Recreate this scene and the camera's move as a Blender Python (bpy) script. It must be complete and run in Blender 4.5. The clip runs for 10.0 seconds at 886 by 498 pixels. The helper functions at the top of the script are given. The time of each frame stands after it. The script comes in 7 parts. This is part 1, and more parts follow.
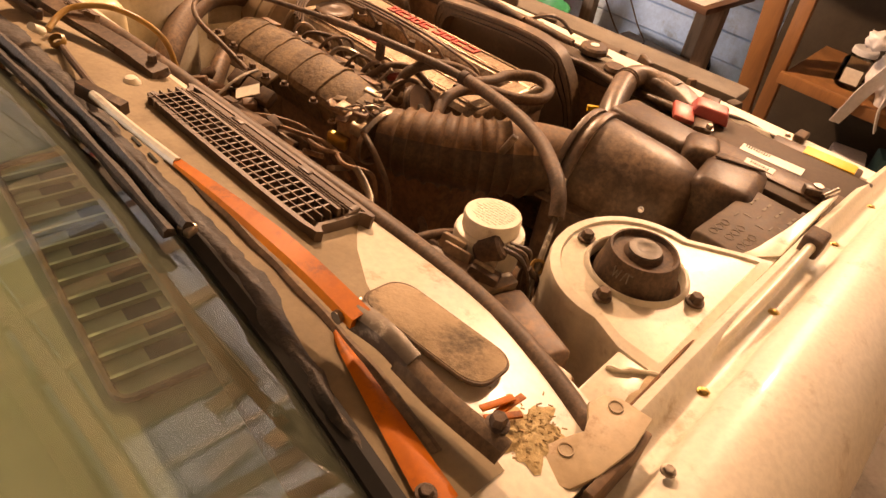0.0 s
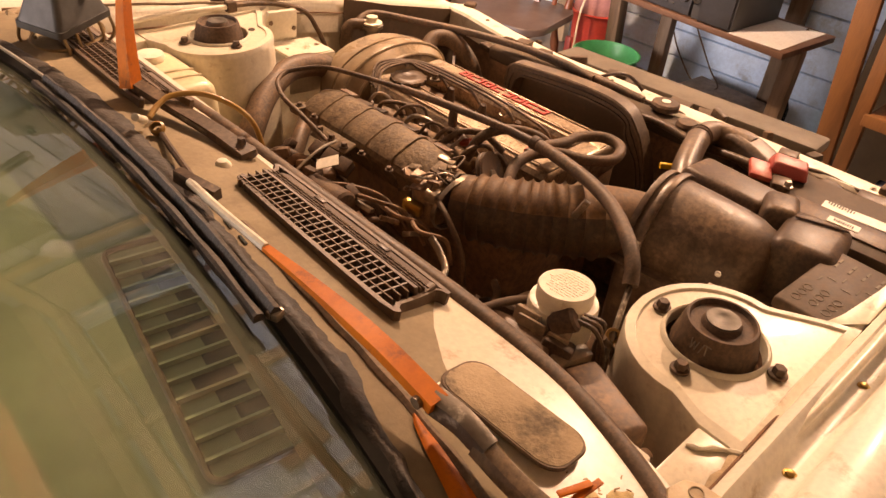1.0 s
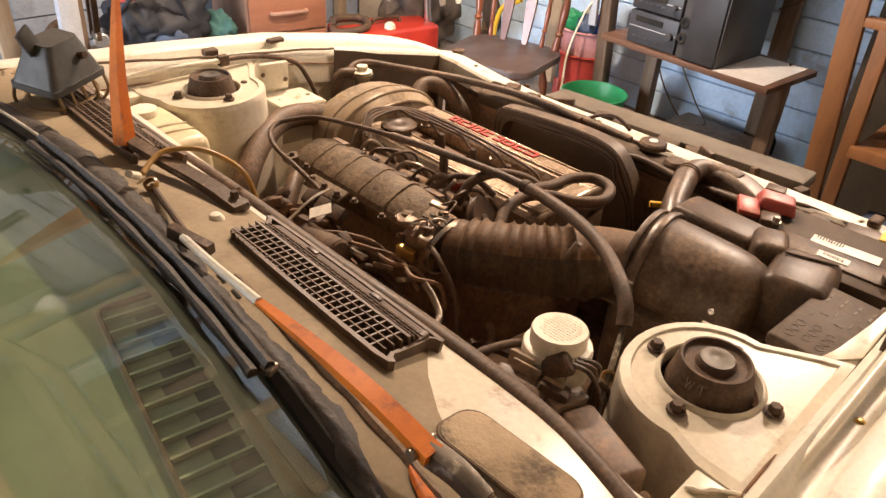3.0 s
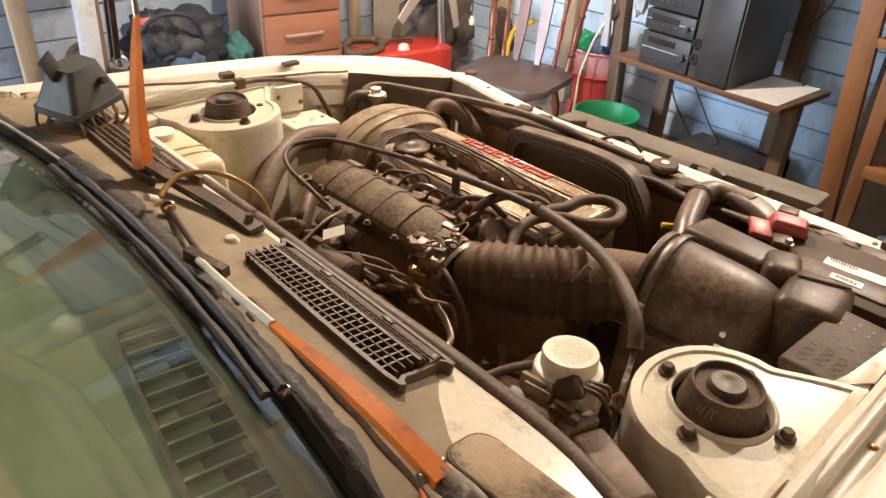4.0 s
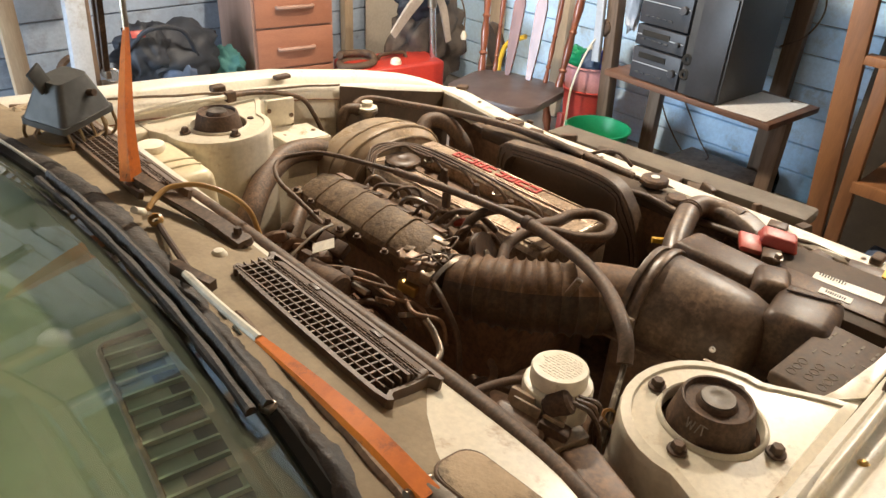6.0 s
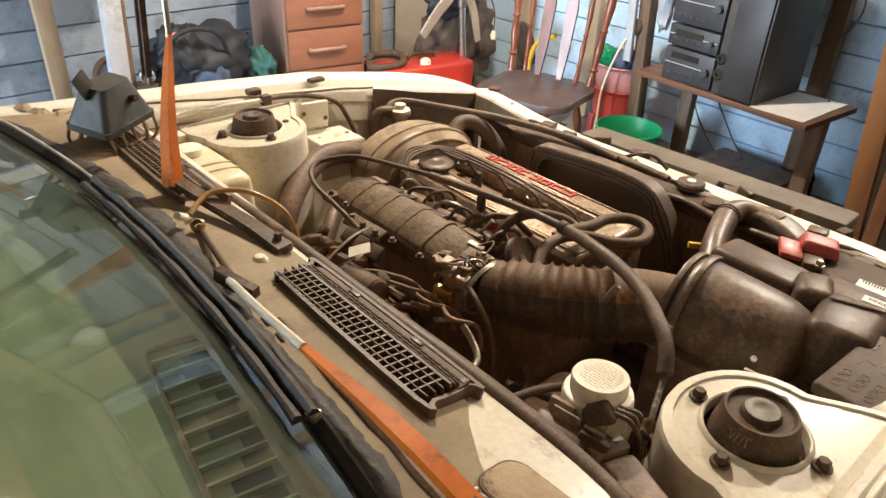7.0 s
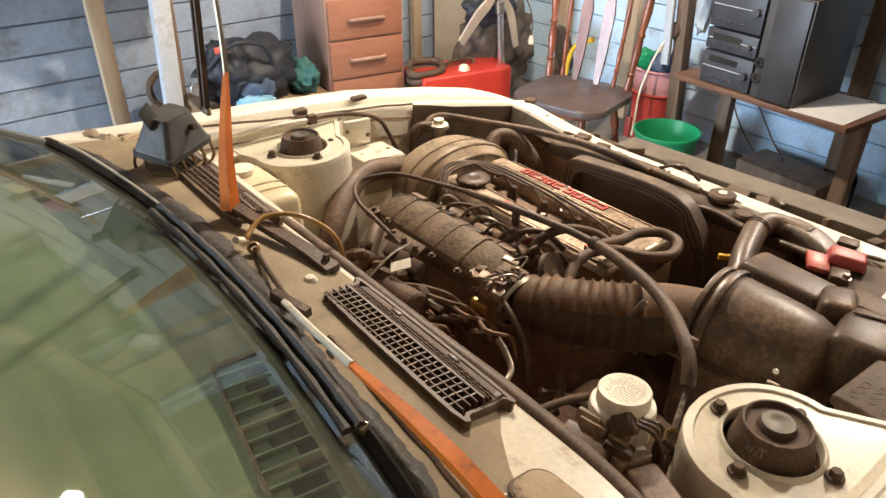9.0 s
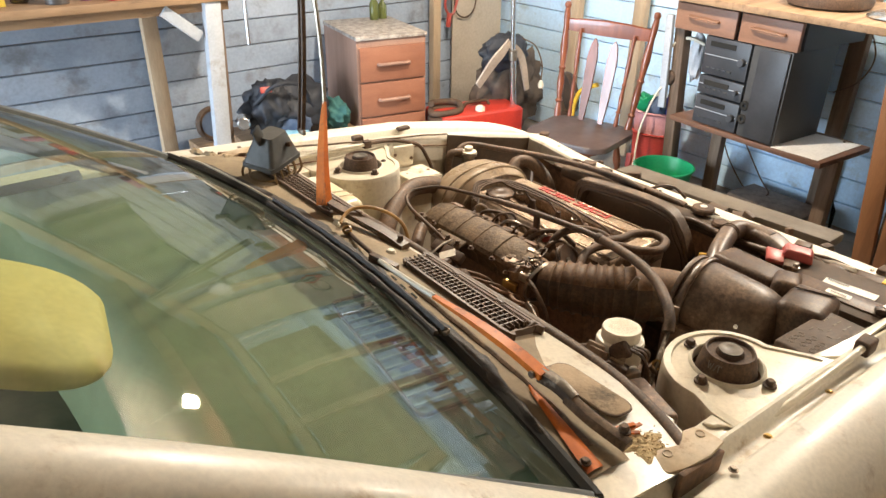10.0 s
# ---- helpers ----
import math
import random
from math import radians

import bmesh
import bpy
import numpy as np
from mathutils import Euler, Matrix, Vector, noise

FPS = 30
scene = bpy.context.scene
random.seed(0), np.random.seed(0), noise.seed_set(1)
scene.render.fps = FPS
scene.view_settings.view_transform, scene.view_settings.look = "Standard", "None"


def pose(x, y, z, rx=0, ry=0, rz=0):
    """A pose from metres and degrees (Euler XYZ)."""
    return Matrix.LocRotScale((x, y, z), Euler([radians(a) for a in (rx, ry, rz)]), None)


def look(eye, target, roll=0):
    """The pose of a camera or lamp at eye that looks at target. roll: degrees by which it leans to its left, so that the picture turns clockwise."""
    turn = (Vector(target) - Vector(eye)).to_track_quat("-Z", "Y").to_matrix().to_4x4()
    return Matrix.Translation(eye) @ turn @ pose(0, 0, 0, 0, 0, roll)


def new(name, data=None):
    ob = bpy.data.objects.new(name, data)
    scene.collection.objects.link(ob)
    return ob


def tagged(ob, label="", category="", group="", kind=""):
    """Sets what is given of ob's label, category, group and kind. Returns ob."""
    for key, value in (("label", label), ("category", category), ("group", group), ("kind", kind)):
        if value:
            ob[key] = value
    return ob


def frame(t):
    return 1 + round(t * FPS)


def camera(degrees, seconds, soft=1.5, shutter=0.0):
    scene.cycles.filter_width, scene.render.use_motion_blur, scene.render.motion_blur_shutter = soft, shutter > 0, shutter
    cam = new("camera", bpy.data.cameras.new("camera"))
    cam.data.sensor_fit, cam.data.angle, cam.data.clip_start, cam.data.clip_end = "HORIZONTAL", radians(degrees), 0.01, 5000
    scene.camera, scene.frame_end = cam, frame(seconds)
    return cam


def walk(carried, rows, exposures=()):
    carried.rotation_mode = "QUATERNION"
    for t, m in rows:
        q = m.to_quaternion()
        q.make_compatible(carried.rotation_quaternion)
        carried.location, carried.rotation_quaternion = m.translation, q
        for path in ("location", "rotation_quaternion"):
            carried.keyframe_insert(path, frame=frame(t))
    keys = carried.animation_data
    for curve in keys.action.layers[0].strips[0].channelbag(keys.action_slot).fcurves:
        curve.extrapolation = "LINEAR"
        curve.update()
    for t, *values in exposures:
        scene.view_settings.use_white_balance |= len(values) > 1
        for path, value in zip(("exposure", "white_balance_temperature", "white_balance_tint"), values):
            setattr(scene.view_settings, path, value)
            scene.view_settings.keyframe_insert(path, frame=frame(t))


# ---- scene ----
cam = camera(63.9, 10.0)
PATH = [
    (0, (-0.613, -0.725, 1.343), (0.639, 0.194, 0.083), 10.5),
    (0.5, (-0.606, -0.717, 1.368), (0.626, 0.312, 0.176), 7.5),
    (1, (-0.613, -0.716, 1.378), (0.542, 0.404, 0.19), 5.1),
    (1.5, (-0.608, -0.713, 1.383), (0.567, 0.418, 0.227), 4.5),
    (2, (-0.612, -0.721, 1.387), (0.572, 0.44, 0.268), 3.5),
    (2.5, (-0.608, -0.719, 1.388), (0.601, 0.425, 0.279), 3.5),
    (3.8, (-0.615, -0.72, 1.395), (0.57, 0.49, 0.331), 3.3),
    (4, (-0.612, -0.723, 1.398), (0.58, 0.487, 0.342), 2.9),
    (4.5, (-0.607, -0.724, 1.399), (0.604, 0.482, 0.362), 3.1),
    (5, (-0.606, -0.724, 1.399), (0.607, 0.491, 0.373), 2.8),
    (6.5, (-0.611, -0.72, 1.396), (0.607, 0.495, 0.375), 3.9),
    (7, (-0.616, -0.708, 1.405), (0.55, 0.548, 0.375), 2.5),
    (7.5, (-0.614, -0.712, 1.408), (0.556, 0.54, 0.377), 2.5),
    (8, (-0.611, -0.712, 1.404), (0.574, 0.526, 0.371), 3.0),
    (8.5, (-0.607, -0.705, 1.403), (0.572, 0.536, 0.368), 2.8),
    (9, (-0.64, -0.743, 1.465), (0.437, 0.585, 0.426), 0.2),
    (9.5, (-0.72, -0.832, 1.522), (0.339, 0.542, 0.527), -0.2),
    (10, (-0.909, -0.958, 1.544), (0.197, 0.421, 0.608), 0.8),
]
# seconds, stops, kelvin, tint
EXPOSE = [(0.0, 0.57, 11700, 42), (0.5, 0.54, 10800, 42), (1.0, 0.40, 10200, 41), (1.5, 0.44, 9400, 37), (2.5, 0.46, 7900, 28), (4.5, 0.40, 6600, 14), (7.5, 0.40, 6450, 11), (9.0, 0.40, 6450, 12), (10.0, 0.54, 6450, 11)]
walk(cam, [(t, look(eye, target, roll)) for t, eye, target, roll in PATH], EXPOSE)

# ---- world, lamps and exposure ----
world = bpy.data.worlds.new("world")
scene.world = world
world.use_nodes = True
sky = world.node_tree.nodes.new("ShaderNodeTexSky")
sky.sky_type, sky.sun_disc, sky.sun_elevation, sky.sun_rotation = "NISHITA", False, radians(25), radians(150)
world.node_tree.links.new(sky.outputs[0], world.node_tree.nodes["Background"].inputs[0])
world.node_tree.nodes["Background"].inputs[1].default_value = 0.1


def lamp(name, kind, energy, colour, m, **more):
    data = bpy.data.lights.new(name, kind)
    data.energy, data.color = energy, colour
    for key, value in more.items():
        if key == "size":
            data.size = value
        elif key == "size_y":
            data.shape, data.size_y = "RECTANGLE", value
        elif key == "radius":
            data.shadow_soft_size = value
    ob = new(name, data)
    ob.matrix_world = m
    return ob


BULB = (1.0, 0.99, 2.175)
BULB2 = (2.10, -0.15, 2.20)
lamp("bulb_light", "POINT", 136, (1.0, 0.89, 0.72), pose(*BULB), radius=0.04)
lamp("bulb_light", "POINT", 88, (1.0, 0.88, 0.70), pose(*BULB2), radius=0.06)
lamp("doorway_daylight", "AREA", 290, (0.68, 0.84, 1.0), look((-4.12, 1.70, 1.10), (2.4, 0.5, 0.5)), size=2.1, size_y=1.9)


# ---- materials ----
def surf(name, a, b, rough=0.6, metal=0.0, scale=6.0, fine=90.0, bump=0.15, dirt=None, amount=0.4, dscale=9.0, coat=0.0, spread=0.12, stretch=None, depth=0.002, spec=0.5, grit=0.35):
    """A surface whose colour wanders between a and b, with grain, relief and, where given, dirt in patches."""
    m = bpy.data.materials.new(name)
    m.use_nodes = True
    t = m.node_tree
    n, l = t.nodes, t.links
    p = n["Principled BSDF"]
    co = n.new("ShaderNodeTexCoord").outputs["Object"]
    info = n.new("ShaderNodeObjectInfo")
    mv = n.new("ShaderNodeMapping")
    l.new(co, mv.inputs["Vector"])
    off = n.new("ShaderNodeVectorMath")
    off.operation = "SCALE"
    off.inputs[0].default_value = (3.1, 5.3, 7.7)
    l.new(info.outputs["Random"], off.inputs["Scale"])
    l.new(off.outputs[0], mv.inputs["Location"])
    if stretch:
        mv.inputs["Scale"].default_value = stretch

    def noise_of(s, detail=5.0, rgh=0.6):
        x = n.new("ShaderNodeTexNoise")
        x.inputs["Scale"].default_value, x.inputs["Detail"].default_value, x.inputs["Roughness"].default_value = s, detail, rgh
        l.new(mv.outputs[0], x.inputs["Vector"])
        return x.outputs["Fac"]

    def ramp(f, lo, hi):
        x = n.new("ShaderNodeMapRange")
        x.interpolation_type = "SMOOTHSTEP"
        x.inputs["From Min"].default_value, x.inputs["From Max"].default_value = lo, hi
        l.new(f, x.inputs["Value"])
        return x.outputs[0]

    def mix(f, c1, c2):
        x = n.new("ShaderNodeMix")
        x.data_type = "RGBA"
        l.new(f, x.inputs["Factor"])
        for k, c in ((6, c1), (7, c2)):
            if isinstance(c, tuple):
                x.inputs[k].default_value = (*c, 1)
            else:
                l.new(c, x.inputs[k])
        return x.outputs[2]

    big, small = noise_of(scale), noise_of(fine, 3.0)
    colour = mix(ramp(big, 0.35, 0.65), a, b)
    if dirt:
        d = ramp(noise_of(dscale, 8.0, 0.72), 0.62 - 0.35 * amount, 0.78 - 0.2 * amount)
        colour = mix(d, colour, dirt)
    hue = n.new("ShaderNodeHueSaturation")
    vary = n.new("ShaderNodeMapRange")
    vary.inputs["To Min"].default_value, vary.inputs["To Max"].default_value = 1 - spread, 1 + spread
    l.new(info.outputs["Random"], vary.inputs["Value"])
    l.new(vary.outputs[0], hue.inputs["Value"])
    grain = n.new("ShaderNodeMix")
    grain.data_type = "RGBA"
    grain.blend_type = "MULTIPLY"
    grain.inputs["Factor"].default_value = grit
    l.new(colour, grain.inputs[6])
    l.new(mix(ramp(small, 0.3, 0.7), (0.55, 0.55, 0.55) if grit > 0.5 else (0.75, 0.75, 0.75), (1.25, 1.22, 1.18) if grit > 0.5 else (1.1, 1.1, 1.1)), grain.inputs[7])
    l.new(grain.outputs[2], hue.inputs["Color"])
    l.new(hue.outputs[0], p.inputs["Base Color"])
    rr = n.new("ShaderNodeMapRange")
    rr.inputs["To Min"].default_value, rr.inputs["To Max"].default_value = max(0.03, rough - 0.13), min(1, rough + 0.13)
    if grit > 0.5:
        both = n.new("ShaderNodeMix")
        l.new(big, both.inputs[2])
        l.new(small, both.inputs[3])
        both.inputs[0].default_value = 0.6
        rr.inputs["From Min"].default_value, rr.inputs["From Max"].default_value = 0.3, 0.7
        l.new(both.outputs[0], rr.inputs["Value"])
    else:
        l.new(big, rr.inputs["Value"])
    l.new(rr.outputs[0], p.inputs["Roughness"])
    p.inputs["Metallic"].default_value = metal
    p.inputs["Coat Weight"].default_value = coat
    p.inputs["Specular IOR Level"].default_value = spec
    if bump:
        bp = n.new("ShaderNodeBump")
        bp.inputs["Strength"].default_value, bp.inputs["Distance"].default_value = bump, depth
        add = n.new("ShaderNodeMath")
        l.new(small, add.inputs[0])
        l.new(big, add.inputs[1])
        l.new(add.outputs[0], bp.inputs["Height"])
        l.new(bp.outputs[0], p.inputs["Normal"])
    return m


def glow(name, colour, strength):
    m = bpy.data.materials.new(name)
    m.use_nodes = True
    p = m.node_tree.nodes["Principled BSDF"]
    p.inputs["Base Color"].default_value = (*colour, 1)
    p.inputs["Emission Color"].default_value = (*colour, 1)
    p.inputs["Emission Strength"].default_value = strength
    return m


def pane_glass(name, tint, ior=1.5, rough=0.02, film=0.0):
    """A thin pane that mirrors at a slant; film is the share of dried dirt on it."""
    m = bpy.data.materials.new(name)
    m.use_nodes = True
    t = m.node_tree
    t.nodes.remove(t.nodes["Principled BSDF"])
    out = t.nodes["Material Output"]
    clear, gloss, mixer, fr = (t.nodes.new(k) for k in ("ShaderNodeBsdfTransparent", "ShaderNodeBsdfGlossy", "ShaderNodeMixShader", "ShaderNodeFresnel"))
    clear.inputs[0].default_value = (*tint, 1)
    gloss.inputs["Roughness"].default_value = rough
    fr.inputs["IOR"].default_value = ior
    t.links.new(fr.outputs[0], mixer.inputs[0])
    t.links.new(clear.outputs[0], mixer.inputs[1])
    t.links.new(gloss.outputs[0], mixer.inputs[2])
    last = mixer.outputs[0]
    if film:
        dull, over, spots, mr = (t.nodes.new(k) for k in ("ShaderNodeBsdfDiffuse", "ShaderNodeMixShader", "ShaderNodeTexNoise", "ShaderNodeMapRange"))
        dull.inputs[0].default_value = (0.50, 0.53, 0.42, 1)
        spots.inputs["Scale"].default_value, spots.inputs["Detail"].default_value, spots.inputs["Roughness"].default_value = 9.0, 10.0, 0.7
        mr.inputs["From Min"].default_value, mr.inputs["From Max"].default_value = 0.42, 0.72
        mr.inputs["To Min"].default_value, mr.inputs["To Max"].default_value = 0.2 * film, 3.2 * film
        t.links.new(spots.outputs["Fac"], mr.inputs["Value"])
        t.links.new(mr.outputs[0], over.inputs[0])
        t.links.new(last, over.inputs[1])
        t.links.new(dull.outputs[0], over.inputs[2])
        last = over.outputs[0]
    t.links.new(last, out.inputs["Surface"])
    return m


DUST = (0.30, 0.21, 0.13)
PAINT = surf("cream_car_paint", (0.730, 0.678, 0.570), (0.682, 0.626, 0.508), 0.42, scale=3, fine=160, bump=0.05, dirt=(0.403, 0.296, 0.180), amount=0.22, dscale=14, coat=0.1, spread=0.02)
BAY = surf("grimy_cream_bay_paint", (0.708, 0.648, 0.522), (0.640, 0.576, 0.442), 0.32, scale=4, fine=140, bump=0.05, dirt=(0.417, 0.307, 0.190), amount=0.22, dscale=26, spread=0.03, coat=0.2)
COWL = surf("dusty_tan_cowl", (0.305, 0.230, 0.135), (0.24, 0.178, 0.104), 0.75, scale=9, fine=150, bump=0.15, dirt=(0.22, 0.16, 0.095), amount=0.4, dscale=22)
DARKBAY = surf("dark_brown_bay", (0.244, 0.146, 0.089), (0.165, 0.099, 0.059), 0.75, scale=8, bump=0.3, grit=0.75)
RUBBER = surf("dusty_black_rubber", (0.074, 0.046, 0.031), (0.111, 0.069, 0.045), 0.66, scale=12, fine=200, bump=0.12, dirt=(0.162, 0.103, 0.063), amount=0.35, dscale=20, spec=0.3, grit=0.75)
HOSE = surf("dusty_hose_rubber", (0.088, 0.057, 0.037), (0.137, 0.087, 0.056), 0.55, scale=14, fine=220, bump=0.12, dirt=(0.186, 0.110, 0.065), amount=0.4, dscale=26, spec=0.32, grit=0.75)
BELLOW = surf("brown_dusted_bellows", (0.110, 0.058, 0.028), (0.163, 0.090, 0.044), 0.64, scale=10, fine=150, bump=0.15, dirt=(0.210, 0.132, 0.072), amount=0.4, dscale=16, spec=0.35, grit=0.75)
SEALBLACK = surf("perished_blue_black_rubber", (0.037, 0.031, 0.026), (0.065, 0.050, 0.039), 0.6, scale=26, fine=120, bump=0.5, dirt=(0.116, 0.081, 0.053), amount=0.25, spec=0.3, dscale=40, depth=0.004)
PLASTIC = surf("black_plastic", (0.072, 0.046, 0.031), (0.109, 0.069, 0.045), 0.42, scale=8, fine=190, bump=0.06, dirt=(0.186, 0.118, 0.071), amount=0.4, dscale=16, spec=0.28, grit=0.75)
AIRBOX = surf("brownish_black_airbox", (0.090, 0.059, 0.039), (0.139, 0.092, 0.061), 0.42, scale=9, fine=120, bump=0.16, dirt=(0.244, 0.163, 0.107), amount=0.45, dscale=16, grit=0.75)
SHROUD = surf("matt_black_shroud", (0.070, 0.048, 0.032), (0.101, 0.069, 0.046), 0.6, scale=6, fine=120, bump=0.1, dirt=(0.140, 0.092, 0.057), amount=0.3, dscale=10, spec=0.22)
ALLOY = surf("dusty_cast_alloy", (0.290, 0.192, 0.120), (0.220, 0.140, 0.083), 0.5, 0.3, scale=8, fine=130, bump=0.5, dirt=(0.139, 0.083, 0.049), amount=0.42, dscale=22, grit=0.75)
SILVER = surf("worn_silver_cover", (0.454, 0.345, 0.247), (0.313, 0.230, 0.155), 0.36, 0.5, scale=14, fine=170, bump=0.12, dirt=(0.130, 0.078, 0.045), amount=0.45, dscale=36, grit=0.75)
STEEL = surf("dull_steel", (0.42, 0.37, 0.31), (0.28, 0.23, 0.18), 0.38, 0.85, scale=16, fine=200, bump=0.12, dirt=(0.16, 0.09, 0.045), amount=0.35, dscale=40)
RUST = surf("rusty_steel", (0.22, 0.10, 0.045), (0.13, 0.065, 0.035), 0.8, 0.2, scale=40, fine=260, bump=0.4)
BRASS = surf("golden_plated_metal", (0.55, 0.36, 0.12), (0.4, 0.25, 0.08), 0.35, 0.9, scale=20)
ORANGE = surf("orange_painted_metal", (0.62, 0.155, 0.010), (0.50, 0.115, 0.008), 0.5, scale=12, fine=160, bump=0.08, dirt=(0.20, 0.06, 0.02), amount=0.32, dscale=30, spread=0.02, spec=0.25)
WHITEP = surf("white_plastic", (0.82, 0.76, 0.62), (0.74, 0.67, 0.52), 0.45, scale=18, bump=0.05, dirt=(0.5, 0.4, 0.26), amount=0.2, dscale=40)
TANK = surf("milky_plastic_tank", (0.72, 0.62, 0.42), (0.62, 0.52, 0.33), 0.35, scale=8, bump=0.05, dirt=(0.4, 0.29, 0.16), amount=0.25)
RED = surf("faded_red_plastic", (0.44, 0.065, 0.05), (0.36, 0.055, 0.042), 0.42, scale=20, bump=0.05, dirt=(0.42, 0.2, 0.15), amount=0.33)
REDPAINT = surf("red_lettering", (0.55, 0.03, 0.02), (0.42, 0.03, 0.02), 0.5, scale=30, bump=0.0, dirt=(0.2, 0.06, 0.04), amount=0.3)
YELLOW = surf("yellow_label", (0.80, 0.48, 0.03), (0.72, 0.42, 0.03), 0.5, scale=20, bump=0.0)
LABEL = surf("white_label", (0.82, 0.78, 0.68), (0.76, 0.71, 0.6), 0.5, scale=20, bump=0.0, dirt=(0.5, 0.42, 0.3), amount=0.2)
PRINT = surf("dark_print", (0.04, 0.035, 0.03), (0.06, 0.05, 0.04), 0.6, bump=0.0)
RELIEF = surf("worn_relief_marks", (0.20, 0.155, 0.11), (0.16, 0.125, 0.085), 0.6, bump=0.0)
TUBEY = surf("amber_tubing", (0.42, 0.24, 0.07), (0.33, 0.18, 0.05), 0.35, scale=20, bump=0.03)
GREYBOX = surf("brown_grey_lid", (0.099, 0.067, 0.045), (0.075, 0.051, 0.035), 0.62, scale=10, bump=0.12, dirt=(0.151, 0.103, 0.067), amount=0.35, spec=0.25, grit=0.75)
SOUND = surf("stained_felt_pad", (0.42, 0.31, 0.195), (0.33, 0.238, 0.145), 0.85, scale=14, fine=260, bump=0.4, dirt=(0.09, 0.065, 0.04), amount=0.4, dscale=20)
GLASS = pane_glass("tinted_windscreen_glass", (0.66, 0.77, 0.54), 1.46, 0.012, 0.034)
DASH = surf("grey_green_dash_vinyl", (0.207, 0.220, 0.142), (0.171, 0.184, 0.120), 0.75, scale=5, fine=40, bump=0.0, dirt=(0.199, 0.197, 0.139), amount=0.35)
BLACKBAND = surf("black_glass_edge_band", (0.019, 0.018, 0.016), (0.032, 0.028, 0.023), 0.7, bump=0.05, spec=0.2)
WALLBLUE = surf("pale_blue_painted_boards", (0.50, 0.70, 0.90), (0.57, 0.75, 0.92), 0.65, scale=3, fine=60, bump=0.2, dirt=(0.36, 0.42, 0.46), amount=0.3, dscale=5, spread=0.10)
WALLGREY = surf("greyish_white_boards", (0.352, 0.411, 0.498), (0.287, 0.345, 0.428), 0.7, scale=3, fine=60, bump=0.2, dirt=(0.208, 0.222, 0.244), amount=0.36, dscale=5, spread=0.08)
WALLTAN = surf("tan_fill_wall", (0.56, 0.42, 0.28), (0.46, 0.34, 0.22), 0.75, scale=3, fine=50, bump=0.2, stretch=(1, 1, 0.3), spread=0.05)
BEIGE = surf("beige_sheet_panel", (0.50, 0.43, 0.34), (0.44, 0.37, 0.29), 0.7, scale=3, fine=60, bump=0.1, dirt=(0.34, 0.28, 0.21), amount=0.3, dscale=4)
WOOD = surf("raw_brown_timber", (0.19, 0.125, 0.08), (0.135, 0.085, 0.052), 0.65, scale=3, fine=40, bump=0.3, stretch=(6, 6, 0.7), dirt=(0.10, 0.065, 0.04), amount=0.35, dscale=6, spread=0.2)
WOODX = surf("raw_timber_board", (0.36, 0.23, 0.13), (0.28, 0.17, 0.09), 0.65, scale=3, fine=40, bump=0.3, stretch=(0.7, 6, 6), dirt=(0.16, 0.1, 0.06), amount=0.35, dscale=6, spread=0.2)
WOODY = surf("brown_timber_shelf", (0.19, 0.095, 0.055), (0.135, 0.066, 0.04), 0.55, scale=3, fine=40, bump=0.25, stretch=(6, 0.7, 6), dirt=(0.10, 0.06, 0.04), amount=0.3, dscale=6, spread=0.15)
PINE = surf("pale_pine_stud", (0.50, 0.38, 0.25), (0.42, 0.30, 0.19), 0.7, scale=3, fine=40, bump=0.25, stretch=(6, 6, 0.7), spread=0.1)
GREYPOST = surf("grey_painted_post", (0.50, 0.53, 0.57), (0.42, 0.44, 0.47), 0.6, scale=4, bump=0.15, dirt=(0.3, 0.27, 0.24), amount=0.3)
VARNISH = surf("reddish_varnished_wood", (0.224, 0.068, 0.030), (0.155, 0.046, 0.020), 0.32, scale=4, fine=60, bump=0.08, stretch=(5, 5, 0.8), coat=0.3, spread=0.06)
LAMINATE = surf("red_brown_drawer_front", (0.34, 0.145, 0.085), (0.29, 0.12, 0.07), 0.45, scale=3, fine=60, bump=0.06, stretch=(0.8, 5, 5), spread=0.05)
CARCASS = surf("pinkish_brown_cabinet_side", (0.37, 0.22, 0.16), (0.32, 0.185, 0.135), 0.5, scale=3, fine=50, bump=0.06, stretch=(5, 5, 0.8))
SEATV = surf("brown_vinyl_seat", (0.095, 0.065, 0.058), (0.075, 0.052, 0.047), 0.42, scale=10, bump=0.1)
STEREO = surf("black_hifi_plastic", (0.036, 0.038, 0.042), (0.048, 0.049, 0.055), 0.45, scale=8, bump=0.04)
CHIP = surf("speaker_side_veneer", (0.048, 0.048, 0.048), (0.062, 0.061, 0.059), 0.55, scale=6, bump=0.05)
PAPER = surf("white_paper", (0.80, 0.79, 0.77), (0.74, 0.73, 0.71), 0.7, scale=8, bump=0.03)
GREEN = surf("green_plastic", (0.01, 0.30, 0.12), (0.012, 0.24, 0.10), 0.4, bump=0.04)
BUCKET = surf("red_bucket_plastic", (0.55, 0.06, 0.045), (0.48, 0.06, 0.045), 0.4, bump=0.04)
PINK = surf("dusty_pink_plastic", (0.62, 0.30, 0.30), (0.55, 0.26, 0.26), 0.4, bump=0.04)
CONCRETE = surf("stained_concrete", (0.25, 0.22, 0.19), (0.17, 0.15, 0.13), 0.85, scale=2, fine=60, bump=0.4, dirt=(0.07, 0.06, 0.05), amount=0.4, dscale=3)
